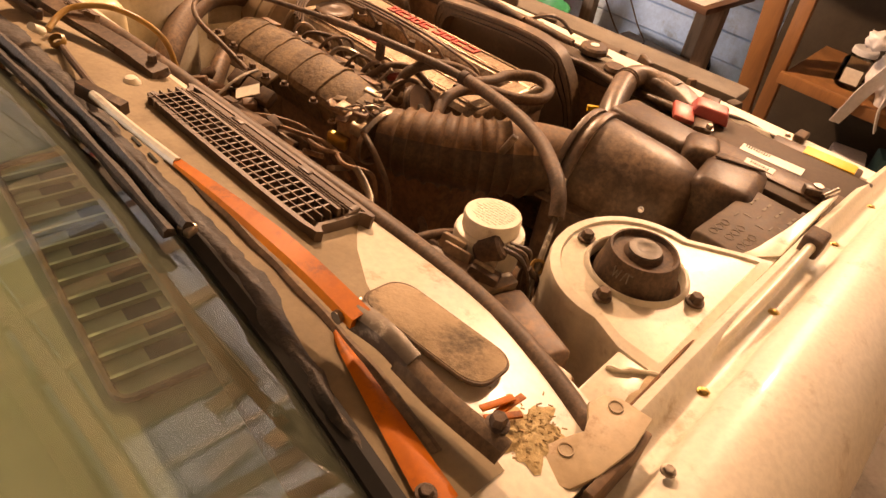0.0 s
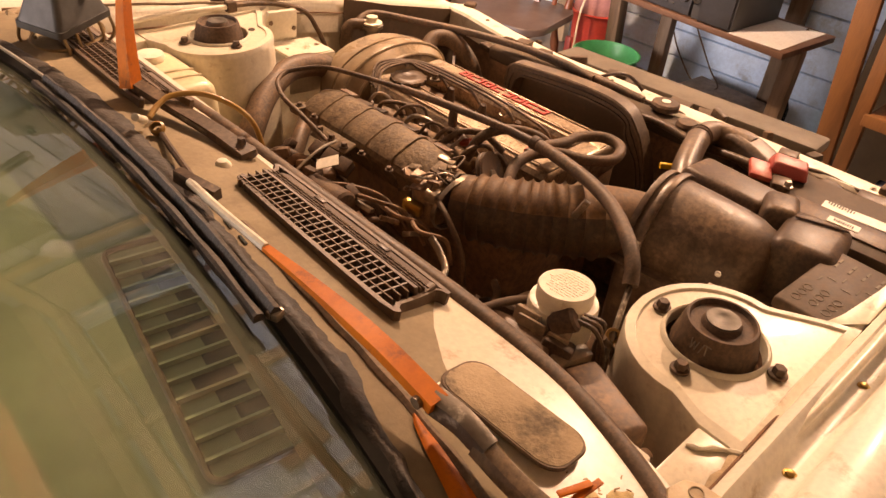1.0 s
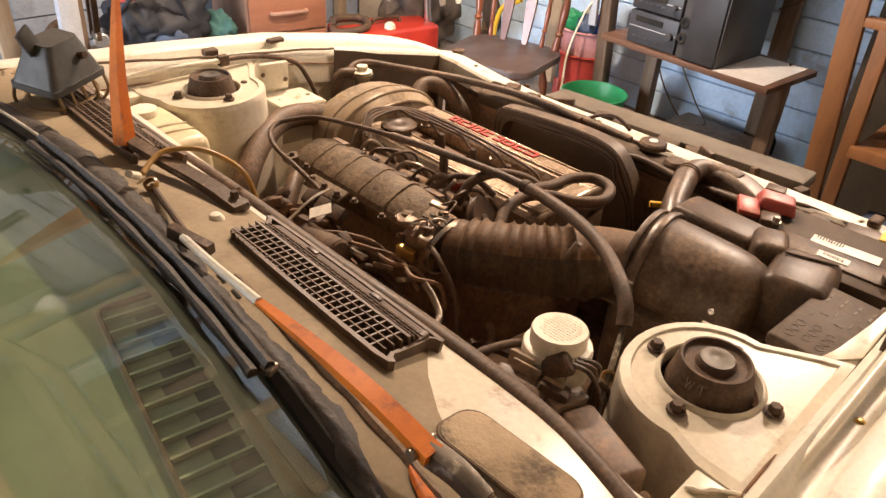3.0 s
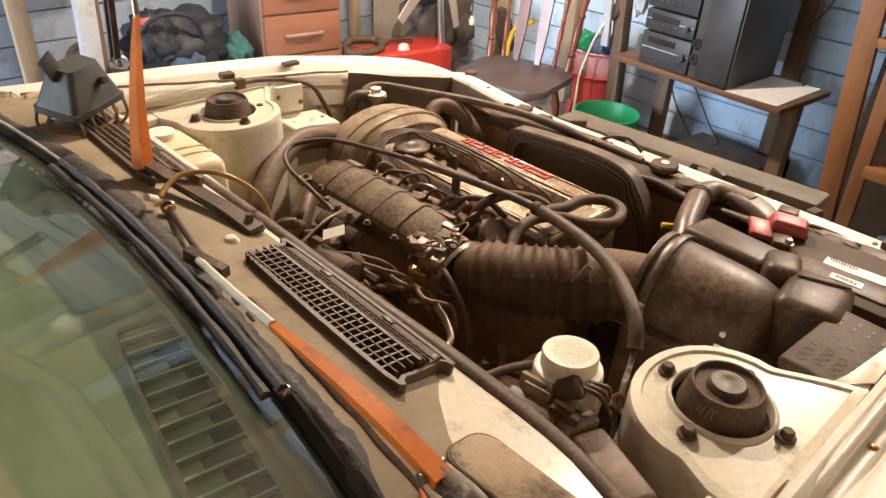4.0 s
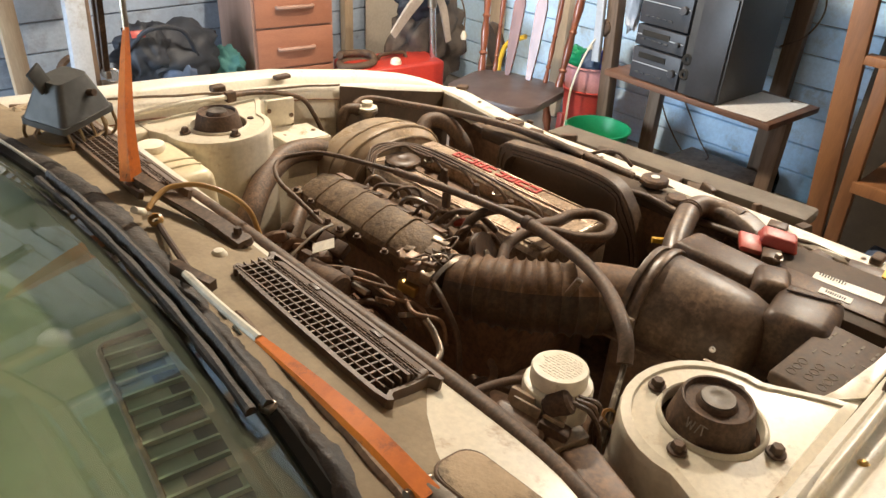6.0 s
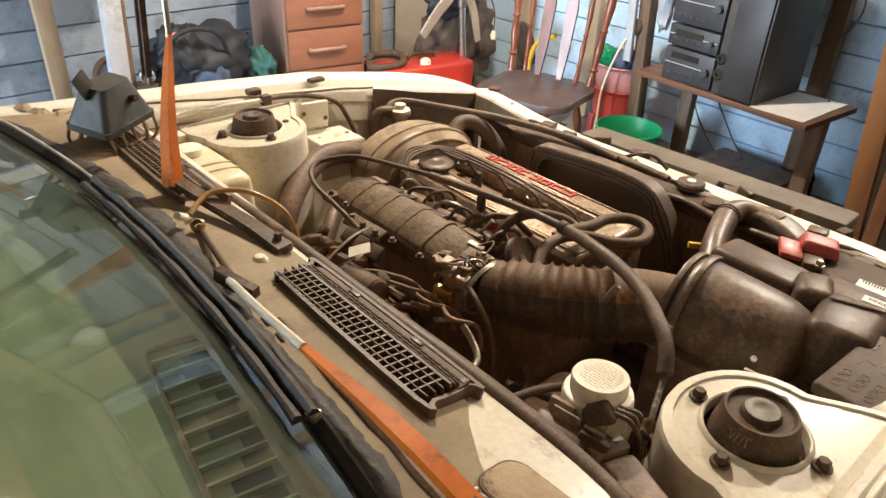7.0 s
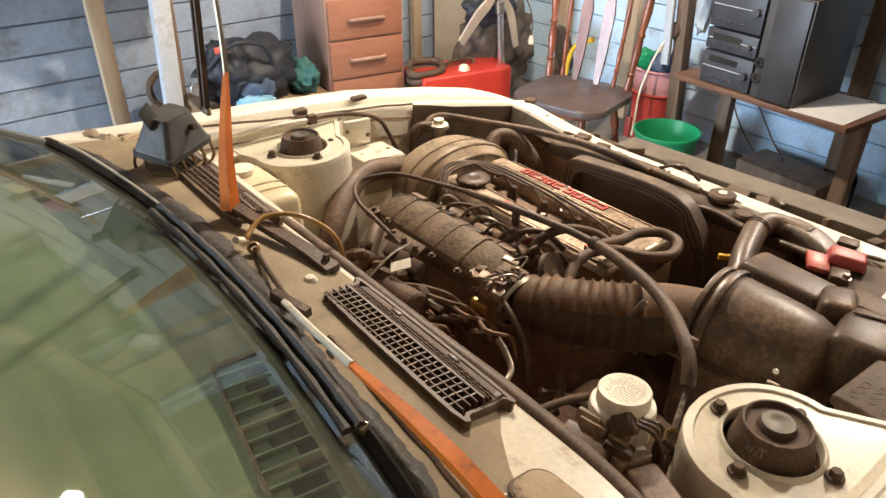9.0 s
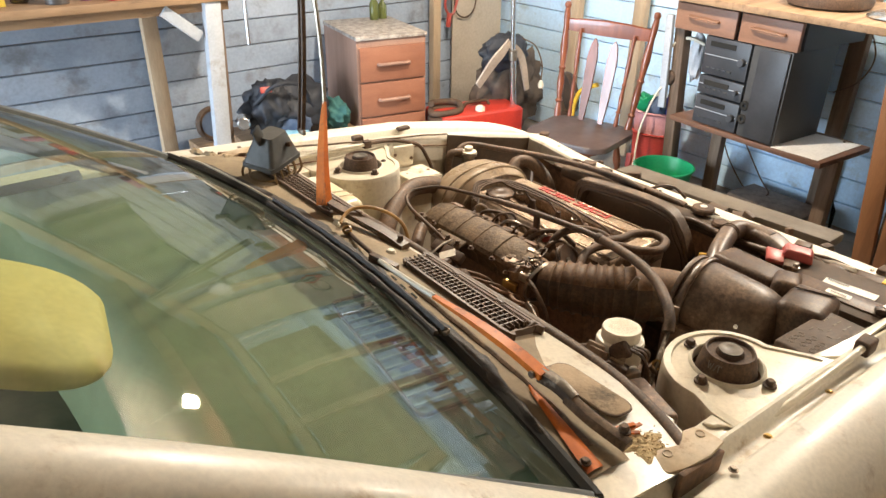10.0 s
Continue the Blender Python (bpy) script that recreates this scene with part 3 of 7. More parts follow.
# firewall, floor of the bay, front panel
part("firewall", box(B(), (-0.235, 0, 0.62), (0.012, 1.2, 0.58)), DARKBAY, car, "dark brown firewall")
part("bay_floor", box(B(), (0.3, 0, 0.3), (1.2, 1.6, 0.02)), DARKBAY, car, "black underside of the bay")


slam_dx = curve([(-0.62, -0.052), (0.25, -0.066), (0.42, -0.040), (0.58, -0.004), (0.64, 0.0)])


def crossmember(u, v):
    y = 0.64 - 1.28 * u
    prof = [(0.716, -0.05), (0.720, -0.006), (0.725, 0.0), (0.752, 0.001), (0.757, -0.003), (0.776, -0.004), (0.782, -0.009), (0.785, -0.05)]
    k = v * (len(prof) - 1)
    i = min(len(prof) - 2, int(k))
    f = k - i
    x = prof[i][0] * (1 - f) + prof[i + 1][0] * f
    z = prof[i][1] * (1 - f) + prof[i + 1][1] * f
    return (x + slam_dx(y) + 0.010 * (1 - (2 * u - 1) ** 2), y, 0.775 + z)


part("front_crossmember", sheet(B(), crossmember, 40, 7), PAINT, car, "cream bonnet slam panel", sharp=30)
part("grille_panel", box(B(), (0.838, -0.015, 0.735), (0.095, 0.64, 0.03), (0, 4, 4), 0.008), PANELTAN, car, "dusty tan-grey grille panel")
part("front_bumper", box(B(), (0.99, 0, 0.48), (0.2, 1.56, 0.28), (0, 0, 0), 0.06, 4), SHROUD, car, "dark front bumper")
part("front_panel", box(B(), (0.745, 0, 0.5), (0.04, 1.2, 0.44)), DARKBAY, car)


# cowl and windscreen
def glass_x(y):
    return -0.362 - 0.17 * y * y


def cowl_at(u, v):
    y = -0.655 + 1.31 * u
    x0, x1 = -0.205 - 0.10 * max(0, abs(y) - 0.45) ** 1.5 * 4, glass_x(y) - 0.02
    x = x0 + (x1 - x0) * v
    z = 0.918 + 0.045 * v + 0.006 * math.sin(v * math.pi) - 0.012 * max(0, abs(y) - 0.5) / 0.15
    return (x, y, z)


part("cowl_panel", sheet(B(), cowl_at, 44, 12, -0.004), BAY, car, "grimy cream cowl panel below the windscreen", sharp=60)
part("cowl_lip", box(B(), (-0.228, 0, 0.905), (0.018, 1.18, 0.022), (0, 0, 0), 0.004), BAY, car)


def glass_at(u, v):
    s = 2 * u - 1
    b = Vector((glass_x(0.64 * s) - 0.012, 0.64 * s, 0.967 - 0.008 * s * s))
    t = Vector((-1.02 - 0.10 * s * s, 0.512 * s, 1.342 - 0.02 * s * s))
    p = b.lerp(t, v)
    p.z += 0.018 * math.sin(math.pi * v)
    return p


screen = part("windscreen", sheet(B(), glass_at, 30, 14), GLASS, car, "green-tinted windscreen with a wiper resting on it", sharp=80)
screen.visible_shadow = False
part("screen_seal", tube(B(), [glass_at(i / 20, 0.0) + Vector((0.001, 0, -0.001)) for i in range(21)], 0.012, 3, 8), BLACKBAND, car, "perished black windscreen rubber")
part("screen_band", sheet(B(), lambda u, v: glass_at(0.01 + 0.98 * u, -0.004 + 0.085 * v) + Vector((0, 0, -0.004)), 30, 2), BLACKBAND, car)
for side in (0, 1):
    s = 2 * side - 1
    prof = [(0.0, 0.004), (0.008, 0.012), (0.034, 0.020), (0.062, 0.010), (0.080, -0.02), (0.074, -0.06), (0.02, -0.06)] if side == 0 else [(0.0, 0.002), (0.012, -0.004), (0.030, -0.016), (0.046, -0.036), (0.054, -0.06), (0.05, -0.09), (0.02, -0.09)]

    def pillar_at(u, v, side=side, s=s):
        k = v * 6
        i = min(5, int(k))
        f = k - i
        o, z = prof[i][0] * (1 - f) + prof[i + 1][0] * f, prof[i][1] * (1 - f) + prof[i + 1][1] * f
        q = glass_at(side, max(0.0, u * 1.08 - 0.06))
        if u * 1.08 < 0.06:
            q = q + Vector((0.07, s * 0.012, -0.055)) * (1 - u * 18)
        if side == 0:
            q = q + Vector((0, 0.030, 0.024)) * u ** 1.5
        return q + Vector((0, s * o, z))
    part("windscreen_pillar", sheet(B(), pillar_at, 26, 6), PAINT, car, sharp=60)
    part("pillar_seal", sweep(B(), [glass_at(side, v / 16) + Vector((0, -0.004 * s, 0.003)) for v in range(17)], [(-0.014, -0.004), (0.014, -0.004), (0.012, 0.003), (0, 0.006), (-0.012, 0.003)] if side else ring2(0.007, 8)), PILLARSEAL, car, "dark rubber seal down the windscreen edge")
    part("pillar_trim", sheet(B(), lambda u, v, side=side, s=s: glass_at(side, 0.03 + 0.95 * u) + Vector((0, -s * (0.002 + 0.055 * v), -0.010 - 0.030 * v)), 16, 4), TRIMCLOTH, car, "dark trim inside the pillar")
part("roof", sheet(B(), lambda u, v: (-1.0 - 0.1 * (2 * v - 1) ** 2 - 1.5 * u, 0.6 * (2 * v - 1), 1.345 + 0.035 * math.sin(math.pi * u) ** 0.6 - 0.02 * (2 * v - 1) ** 2 - 0.03 * (2 * v - 1) ** 6), 16, 16, 0.02), PAINT, car)
for side in (-1, 1):
    part("door", sheet(B(), lambda u, v: (-0.62 - 1.3 * u, side * (0.70 + 0.11 * math.sin(math.pi * min(1, v * 1.05)) ** 0.7), 0.95 - 0.72 * v), 12, 12, 0.02), PAINT, car)
    for x in (-1.9, 0.0 + 0.02):
        wheel = part("wheel", lathe(B(), [(0.0, -0.07), (0.18, -0.08), (0.27, -0.085), (0.29, -0.06), (0.29, 0.06), (0.27, 0.085), (0.18, 0.08), (0, 0.07)], pose(x, side * 0.70, 0.29, 90, 0, 0), 36), RUBBER, car)
part("dashboard", sheet(B(), lambda u, v: (glass_x(-0.6 + 1.2 * u) - 0.03 - 0.42 * v, -0.62 + 1.24 * u, 0.948 + 0.008 * math.sin(min(1, v * 1.1) * 2.2) - 0.22 * max(0, v - 0.85) / 0.15), 20, 16), DASH, car, "grey-green vinyl dashboard top", sharp=60)
part("cabin_floor", box(B(), (-1.4, 0, 0.55), (2.2, 1.3, 0.04)), TRIMCLOTH, car, "dark cabin upholstery")
part("cabin_rear", box(B(), (-2.45, 0, 0.8), (0.04, 1.3, 0.9)), TRIMCLOTH, car)




def visor_at(u, v):
    p = glass_at(0.125 + 0.165 * u, 0.625 + 0.30 * v)
    return p + Vector((0.0, 0.0, -0.045 - 0.012 * (1 - v)))


visor = B()
rows = []
for x, y in rounded(1.0, 1.0, 0.28, 6):
    rows.append([visor_at(0.5 + x * k, 0.5 + y * k) + Vector((0.012 * h, 0, 0.020 * h)) for k, h in ((0.0, -0.62), (0.9, -0.55), (0.985, -0.28), (1.0, 0.0), (0.985, 0.28), (0.9, 0.55), (0.0, 0.62))])
grid = [[visor.verts.new(p) for p in row] for row in rows]
for a, b in zip(grid, grid[1:] + grid[:1]):
    for i in range(6):
        visor.faces.new((a[i], a[i + 1], b[i + 1], b[i]))
bmesh.ops.remove_doubles(visor, verts=visor.verts, dist=0.0004)
part("sun_visor", visor, VISOR, car, "pale yellow padded sun visor folded down", sharp=70)

# ---- cowl: channel, grilles, weatherstrip, hinges, wipers ----
def on_cowl(x, y, up=0.0):
    x0, x1 = -0.205 - 0.40 * max(0, abs(y) - 0.45) ** 1.5, glass_x(y) - 0.02
    v = (x - x0) / (x1 - x0)
    return Vector((x, y, 0.918 + 0.045 * v + 0.006 * math.sin(min(1, max(0, v)) * math.pi) - 0.012 * max(0, abs(y) - 0.5) / 0.15 + up))


edge = curve([(-0.62, -0.352), (-0.55, -0.338), (-0.44, -0.312), (-0.38, -0.272), (-0.345, -0.236), (0.6, -0.232)])
part("cowl_channel", sheet(B(), lambda u, v: on_cowl(edge(-0.615 + 1.24 * u) + (glass_x(-0.615 + 1.24 * u) - 0.006 - edge(-0.615 + 1.24 * u)) * v, -0.615 + 1.24 * u, 0.0045 + 0.003 * math.sin(math.pi * v)), 60, 8), COWL, car, "dusty brown drain channel", sharp=70)
part("paint_strip", sheet(B(), lambda u, v: on_cowl(glass_x(-0.61 + 0.145 * u) + 0.031 - (0.024 * (1 - u) ** 0.6 + 0.003) * v, -0.61 + 0.145 * u, 0.009 + 0.002 * math.sin(math.pi * v)), 20, 4), ORANGE, car, "exposed orange paint along the windscreen edge", sharp=70)
part("screw", hexbolt(B(), on_cowl(-0.412, -0.598, 0.012), 0.005, 0.005), NUT, car)

# the black seal between glass and channel, torn along its edge, and the brown trim at the near end
seal_edge = curve([(-0.60, -0.432), (-0.552, -0.422), (-0.508, -0.407), (-0.454, -0.393), (-0.395, -0.373), (-0.25, -0.366), (-0.155, -0.360), (-0.10, -0.349), (-0.014, -0.345), (0.065, -0.340), (0.158, -0.338), (0.30, -0.352), (0.56, -0.40)])


def torn_seal(u, v):
    y = -0.60 + 1.16 * u
    torn = 0.0035 * noise.noise(Vector((y * 60, 0.3, 0))) + 0.002 * noise.noise(Vector((y * 170, 7.0, 0)))
    x0, x1 = glass_x(y) - 0.016, max(seal_edge(y), glass_x(y) - 0.004) + torn
    p = on_cowl(x0 + (x1 - x0) * v, y, 0.008 + 0.007 * math.sin(math.pi * v))
    p.z += 0.0012 * noise.noise(Vector((y * 90, v * 5, 2.0))) + 0.0025 * noise.noise(Vector((y * 24, v * 2, 5.0)))
    return p


part("screen_trim", sheet(B(), torn_seal, 220, 8), SEALBLACK, car, "torn blue-black windscreen rubber", sharp=50)
# Dark slivers laid on the channel, coloured as the shade in slots.
for k in range(5):
    y = -0.07 - 0.032 * k
    part("trim_slot", box(B(), on_cowl(seal_edge(y) + 0.007, y, 0.0068), (0.0032, 0.017, 0.0012), (0, 0, -6), 0.0005), SLOT, car)
part("near_trim", sweep(B(), [on_cowl(glass_x(y) + 0.026 + 0.004 * min(2.6, max(0, -0.3 - y) * 10) + 0.0006 * math.sin(95 * y), y, 0.006 + 0.0005 * math.sin(61 * y + 2)) for y in np.linspace(-0.58, -0.17, 50)], [(-0.005, -0.004), (0.005, -0.004), (0.004, 0.003), (0, 0.005), (-0.004, 0.003)]), TRIM, car, "perished brown rubber trim")
part("far_trim", tube(B(), [on_cowl(glass_x(y) - 0.012, y, 0.020) for y in np.linspace(0.17, 0.58, 18)], 0.0022, 2, 7), BAY, car, "thin pale edge trim")


# the felt patch on the near end of the cowl
pad = B()
slab(pad, [(x, y) for x, y in rounded(0.055, 0.118, 0.018, 6)], 0, 0.0032, 0.001, Matrix.Translation(on_cowl(-0.299, -0.502, 0.006)) @ pose(0, 0, 0, 3, 14, 5))
patch = empty("cowl_patch", on_cowl(-0.299, -0.502, 0.004), "stained brown felt patch glued on the cowl", "pad")
part("felt", pad, SOUND, patch)
PM = Matrix.Translation(on_cowl(-0.299, -0.502, 0.0072)) @ pose(0, 0, 0, 3, 14, 5)
part("edging", sweep(B(), [PM @ Vector((x, y, 0)) for x, y in rounded(0.0565, 0.1195, 0.018, 6)], ring2(0.0018, 6), True), TRIM, patch, "dark glued edge")

# leaf crumbs and flaked paint in the corner
rnd = random.Random(4)
bm = B()
for i in range(80):
    p = on_cowl(rnd.gauss(-0.305, 0.016), rnd.gauss(-0.602, 0.011), 0.0075)
    box(bm, p, (rnd.uniform(0.001, 0.0042), rnd.uniform(0.0006, 0.0014), 0.0006), (rnd.uniform(-12, 12), rnd.uniform(-12, 12), rnd.uniform(0, 180)))
thing("leaf_litter", bm, LITTER, "dry brown leaf crumbs in the cowl corner", "litter", kind="stuff")


def mossy(u, v):
    a, r = 2 * math.pi * u, v * (0.030 + 0.007 * math.sin(5 * 2 * math.pi * u) + 0.004 * math.sin(11 * 2 * math.pi * u))
    return on_cowl(-0.309 + 1.1 * r * math.cos(a), -0.606 + 0.75 * r * math.sin(a), 0.0046 + 0.0030 * (1 - v * v) * (1 + 0.25 * math.sin(3 * a + 9 * v)))


MOSS = surf("dry_mossy_dirt", (0.56, 0.43, 0.23), (0.44, 0.32, 0.16), 0.95, scale=70, fine=300, bump=0.5, dirt=(0.34, 0.235, 0.115), amount=0.30, dscale=90, depth=0.003)
for fx, fy, fr in ((-0.338, 0.655, 0.030), (-0.352, 0.715, 0.024), (-0.318, 0.612, 0.018)):
    def heap(u, v, fx=fx, fy=fy, fr=fr):
        a = 2 * math.pi * u
        k = v * (1 + 0.35 * noise.noise(Vector((2 * math.cos(a), 2 * math.sin(a), fy * 40))))
        x, y = fx + 0.7 * fr * k * math.cos(a), fy + fr * k * math.sin(a)
        return (x, y, on_cowl(x, y).z + 0.002 + (1 - v * v) * (0.010 + 0.006 * noise.noise(Vector((x * 150, y * 150, 1.0)))))
    thing("dirt_heap", sheet(B(), heap, 30, 6), COWL, "heap of brown leaf dirt in the cowl corner", "dirt", "dirt heaps in the cowl corner")
thing("moss_patch", sheet(B(), mossy, 48, 8), MOSS, "dry yellow-brown moss and dirt in the cowl corner", "moss")
for i, (dx, dy, a) in enumerate(((0, 0, 10), (0.008, -0.006, 24), (-0.006, -0.010, -4))):
    thing("paint_flake", box(B(), on_cowl(-0.315 + dx, -0.578 + dy, 0.012), (0.006, 0.028, 0.002), (0, 6, a + 60), 0.0006), ORANGE, "flaked orange paint sliver lying on the cowl", "paint flake", "paint flakes on the cowl")


def grille(y0, y1):
    g = empty("cowl_grille", on_cowl(-0.28, (y0 + y1) / 2), "brown-dusted slotted plastic air intake grille on the cowl", "grille", "cowl grilles")
    L = y1 - y0
    xa, xb, ridge = -0.306, -0.236, -0.268

    def lean(y):
        return 0.012 * (y - y0) / L

    rim = [on_cowl(x, y, 0.009) for x, y in ((xa, y0 + 0.004), (xa + 0.006, y1 - 0.018), (xa + 0.020, y1 - 0.004), (xb - 0.012, y1 + 0.012), (xb, y1 + 0.006), (xb, y0 + 0.010), (xb - 0.010, y0), (xa + 0.010, y0 - 0.006))]
    part("rim", sweep(B(), spline(rim, 4, True), [(-0.003, -0.008), (0.003, -0.008), (0.0025, 0.0075), (-0.0025, 0.008)], True), GRILLE, g)
    # Dark sheet close under the slats stands in for the open depth.
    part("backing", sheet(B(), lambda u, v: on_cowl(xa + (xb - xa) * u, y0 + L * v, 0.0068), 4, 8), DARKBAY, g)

    def top(x, y):
        return on_cowl(x, y, 0.013 + 0.011 * max(0, 1 - abs(x - ridge) / 0.05))
    for x, w in ((-0.2965, 0.0020), (-0.287, 0.0020), (-0.2775, 0.0020), (ridge, 0.0038), (-0.2625, 0.0016), (-0.257, 0.0016), (-0.2515, 0.0016)):
        part("slat", sweep(B(), [top(x, y0 + L * i / 12) for i in range(13)], [(-w / 2, -0.009), (w / 2, -0.009), (w / 2, 0.0), (-w / 2, 0.001)]), GRILLE, g)
    n = int(L / 0.0102)
    for i in range(1, n):
        y = y0 + L * i / n
        part("rib", sweep(B(), [top(x, y - (x + 0.268) * 0.10) for x in (-0.304, -0.297, -0.285, -0.269)], [(-0.0014, -0.009), (0.0014, -0.009), (0.0011, 0.0004), (-0.0011, 0.0004)]), GRILLE, g)
        part("rib", sweep(B(), [top(x, y) for x in (-0.268, -0.258, -0.246)], [(-0.0010, -0.007), (0.0010, -0.007), (0.0010, -0.0006), (-0.0010, -0.0006)]), GRILLE, g)
    flange = part("flange", sheet(B(), lambda u, v: top(-0.2475 + 0.0105 * u, y0 + 0.006 + (L - 0.006) * v) + Vector((0, 0, -0.001)), 2, 14, 0.002), GRILLE, g)
    for f in (0.30, 0.72):
        y = y0 + L * f
        part("clip_slot", box(B(), top(-0.243, y) + Vector((0, 0, 0.0012)), (0.006, 0.017, 0.0018), (0, 8, 0), 0.0006), PLASTIC, flange)
    part("end_plate", box(B(), on_cowl(-0.268, y0 + 0.001, 0.011), (0.05, 0.008, 0.006), (0, -6, 3), 0.002), GRILLE, g)
    return g


grille(-0.352, -0.092)
grille(0.16, 0.50)

strip = empty("bonnet_seal", (-0.22, 0, 0.90), "long black rubber bonnet seal along the cowl edge", "seal")
path = [(-0.29, 0.60, 0.900), (-0.262, 0.575, 0.912), (-0.243, 0.50, 0.919), (-0.232, 0.30, 0.921), (-0.219, 0.1, 0.921), (-0.217, -0.15, 0.921), (-0.214, -0.35, 0.921), (-0.219, -0.48, 0.919), (-0.236, -0.57, 0.915), (-0.258, -0.632, 0.912)]
part("bulb", tube(B(), path, 0.0125, 8, 14), HOSE, strip)
part("base", sweep(B(), [p + Vector((0.006, 0, -0.014)) for p in spline(path, 8)], [(-0.014, -0.003), (0.014, -0.003), (0.014, 0.003), (-0.014, 0.003)]), RUBBER, strip)
for y in (-0.15, -0.27):
    part("clip", box(B(), (-0.236, y, 0.926), (0.010, 0.022, 0.004), (0, 10, 4), 0.001), PLASTIC, strip)


def hinge(side):
    h = empty("hinge_plate_assembly", (-0.27, side * 0.64, 0.93), "bare cream bonnet hinge plate with bolt holes", "bonnet hinge", "bonnet hinges")
    out = [(-0.262, 0.626), (-0.250, 0.618), (-0.234, 0.622), (-0.227, 0.634), (-0.225, 0.660), (-0.258, 0.664), (-0.298, 0.659), (-0.322, 0.651), (-0.335, 0.632), (-0.328, 0.620), (-0.312, 0.617), (-0.290, 0.624), (-0.275, 0.632)]
    bm = slab(B(), [(x, side * y) for x, y in (out if side > 0 else out[::-1])], 0.930, 0.9345, 0.001)
    part("plate", bm, HINGE, h)
    for x, y in ((-0.238, 0.635), (-0.299, 0.631)):
        part("bolt_hole", lathe(B(), [(0, 0.9348), (0.0048, 0.9348), (0.005, 0.9354), (0.0058, 0.9356), (0.0062, 0.9346)], pose(x, side * y, 0), 18), HINGE, h)
    part("arm", box(B(), (-0.275, side * 0.662, 0.905), (0.09, 0.008, 0.05), (0, 8, 0), 0.002), DARKBAY, h)
    part("side_bolt", hexbolt(B(), (-0.250, side * 0.690, 0.926), 0.0042, 0.004), STEEL, h)
    return h


hinge(-1)
hinge(1)

# the raised wiper on the far side
w = empty("wiper_arm", (-0.25, -0.01, 0.94), "orange-painted wiper arm standing raised from the cowl", "wiper", "windscreen wipers")
part("spindle_nut", hexbolt(B(), (-0.25, -0.012, 0.950), 0.0055, 0.012), NUT, w)
part("spindle_boss", lathe(B(), [(0, 0), (0.016, 0), (0.014, 0.006), (0.008, 0.009), (0, 0.009)], pose(-0.25, -0.016, 0.942), 20), RUBBER, w)
part("link", sweep(B(), spline([(-0.252, -0.03, 0.946), (-0.262, 0.03, 0.956), (-0.285, 0.11, 0.970), (-0.302, 0.165, 0.982)], 6), [(-0.0105, -0.004), (0.0105, -0.004), (0.009, 0.005), (-0.009, 0.005)], scale=lambda f: 1.15 - 0.25 * f), PLASTIC, w, "black steel link")
part("link_edge", sweep(B(), spline([(-0.272, 0.03, 0.956), (-0.292, 0.11, 0.972), (-0.306, 0.165, 0.984)], 6), ring2(0.0026, 8)), SCUFFED, w, "worn bright edge")
part("channel", sweep(B(), spline([(-0.303, 0.166, 0.972), (-0.288, 0.19, 1.04), (-0.266, 0.218, 1.105), (-0.25, 0.236, 1.150)], 5), [(-0.021, -0.008), (0.016, -0.010), (0.015, 0.008), (-0.013, 0.010)], scale=lambda f: 1.0 - 0.72 * f), ORANGE, w, "orange-painted arm body")
part("rod", tube(B(), [(-0.25, 0.236, 1.145), (-0.244, 0.246, 1.23), (-0.242, 0.262, 1.34), (-0.25, 0.275, 1.42)], 0.0042, 5, 8), STEEL, w, "grey steel rod")
blade = part("blade", sweep(B(), spline([(-0.252, 0.332, 1.066), (-0.251, 0.315, 1.16), (-0.25, 0.30, 1.27), (-0.25, 0.285, 1.43)], 5), [(-0.003, -0.004), (0.003, -0.004), (0.003, 0.004), (-0.003, 0.004)]), PLASTIC, w, "black wiper blade")
part("blade_rubber", sweep(B(), spline([(-0.254, 0.345, 1.064), (-0.253, 0.328, 1.16), (-0.252, 0.31, 1.27), (-0.252, 0.295, 1.43)], 5), [(-0.002, -0.003), (0.002, -0.003), (0.002, 0.003), (-0.002, 0.003)]), RUBBER, blade)
part("blade_end", box(B(), (-0.252, 0.336, 1.064), (0.008, 0.022, 0.012), (0, 0, 0), 0.002), STEEL, blade)

# the wiper lying along the glass
w = empty("wiper_arm", (-0.36, -0.6, 0.95), "orange-painted wiper arm lying along the windscreen base", "wiper", "windscreen wipers")
part("channel", sweep(B(), spline([(-0.366, -0.486, 0.993), (-0.366, -0.42, 1.001), (-0.367, -0.34, 1.003), (-0.368, -0.262, 1.000)], 6), [(-0.0092, -0.0042), (0.0092, -0.0042), (0.0082, 0.0045), (-0.0082, 0.0045)], scale=lambda f: 1.0 - 0.15 * f - 0.42 * max(0, f - 0.45) / 0.55), ORANGE, w, "orange-painted arm body")
part("rivet", cyl(B(), (-0.378, -0.474, 0.992), (-0.354, -0.474, 0.992), 0.005, seg=12), STEEL, w)
part("knuckle", sweep(B(), spline([(-0.363, -0.478, 0.990), (-0.360, -0.505, 0.988), (-0.359, -0.53, 0.981)], 5), [(-0.011, -0.010), (0.011, -0.010), (0.010, 0.008), (0.0, 0.011), (-0.010, 0.008)], scale=lambda f: 0.8 - 0.1 * f), SCUFFED, w, "scuffed bare-metal knuckle")
part("link", sweep(B(), spline([(-0.360, -0.522, 0.981), (-0.359, -0.56, 0.973), (-0.354, -0.612, 0.966)], 5), [(-0.009, -0.006), (0.009, -0.006), (0.006, 0.005), (0.0, 0.007), (-0.006, 0.005)]), TRIM, w, "brown-stained steel link")
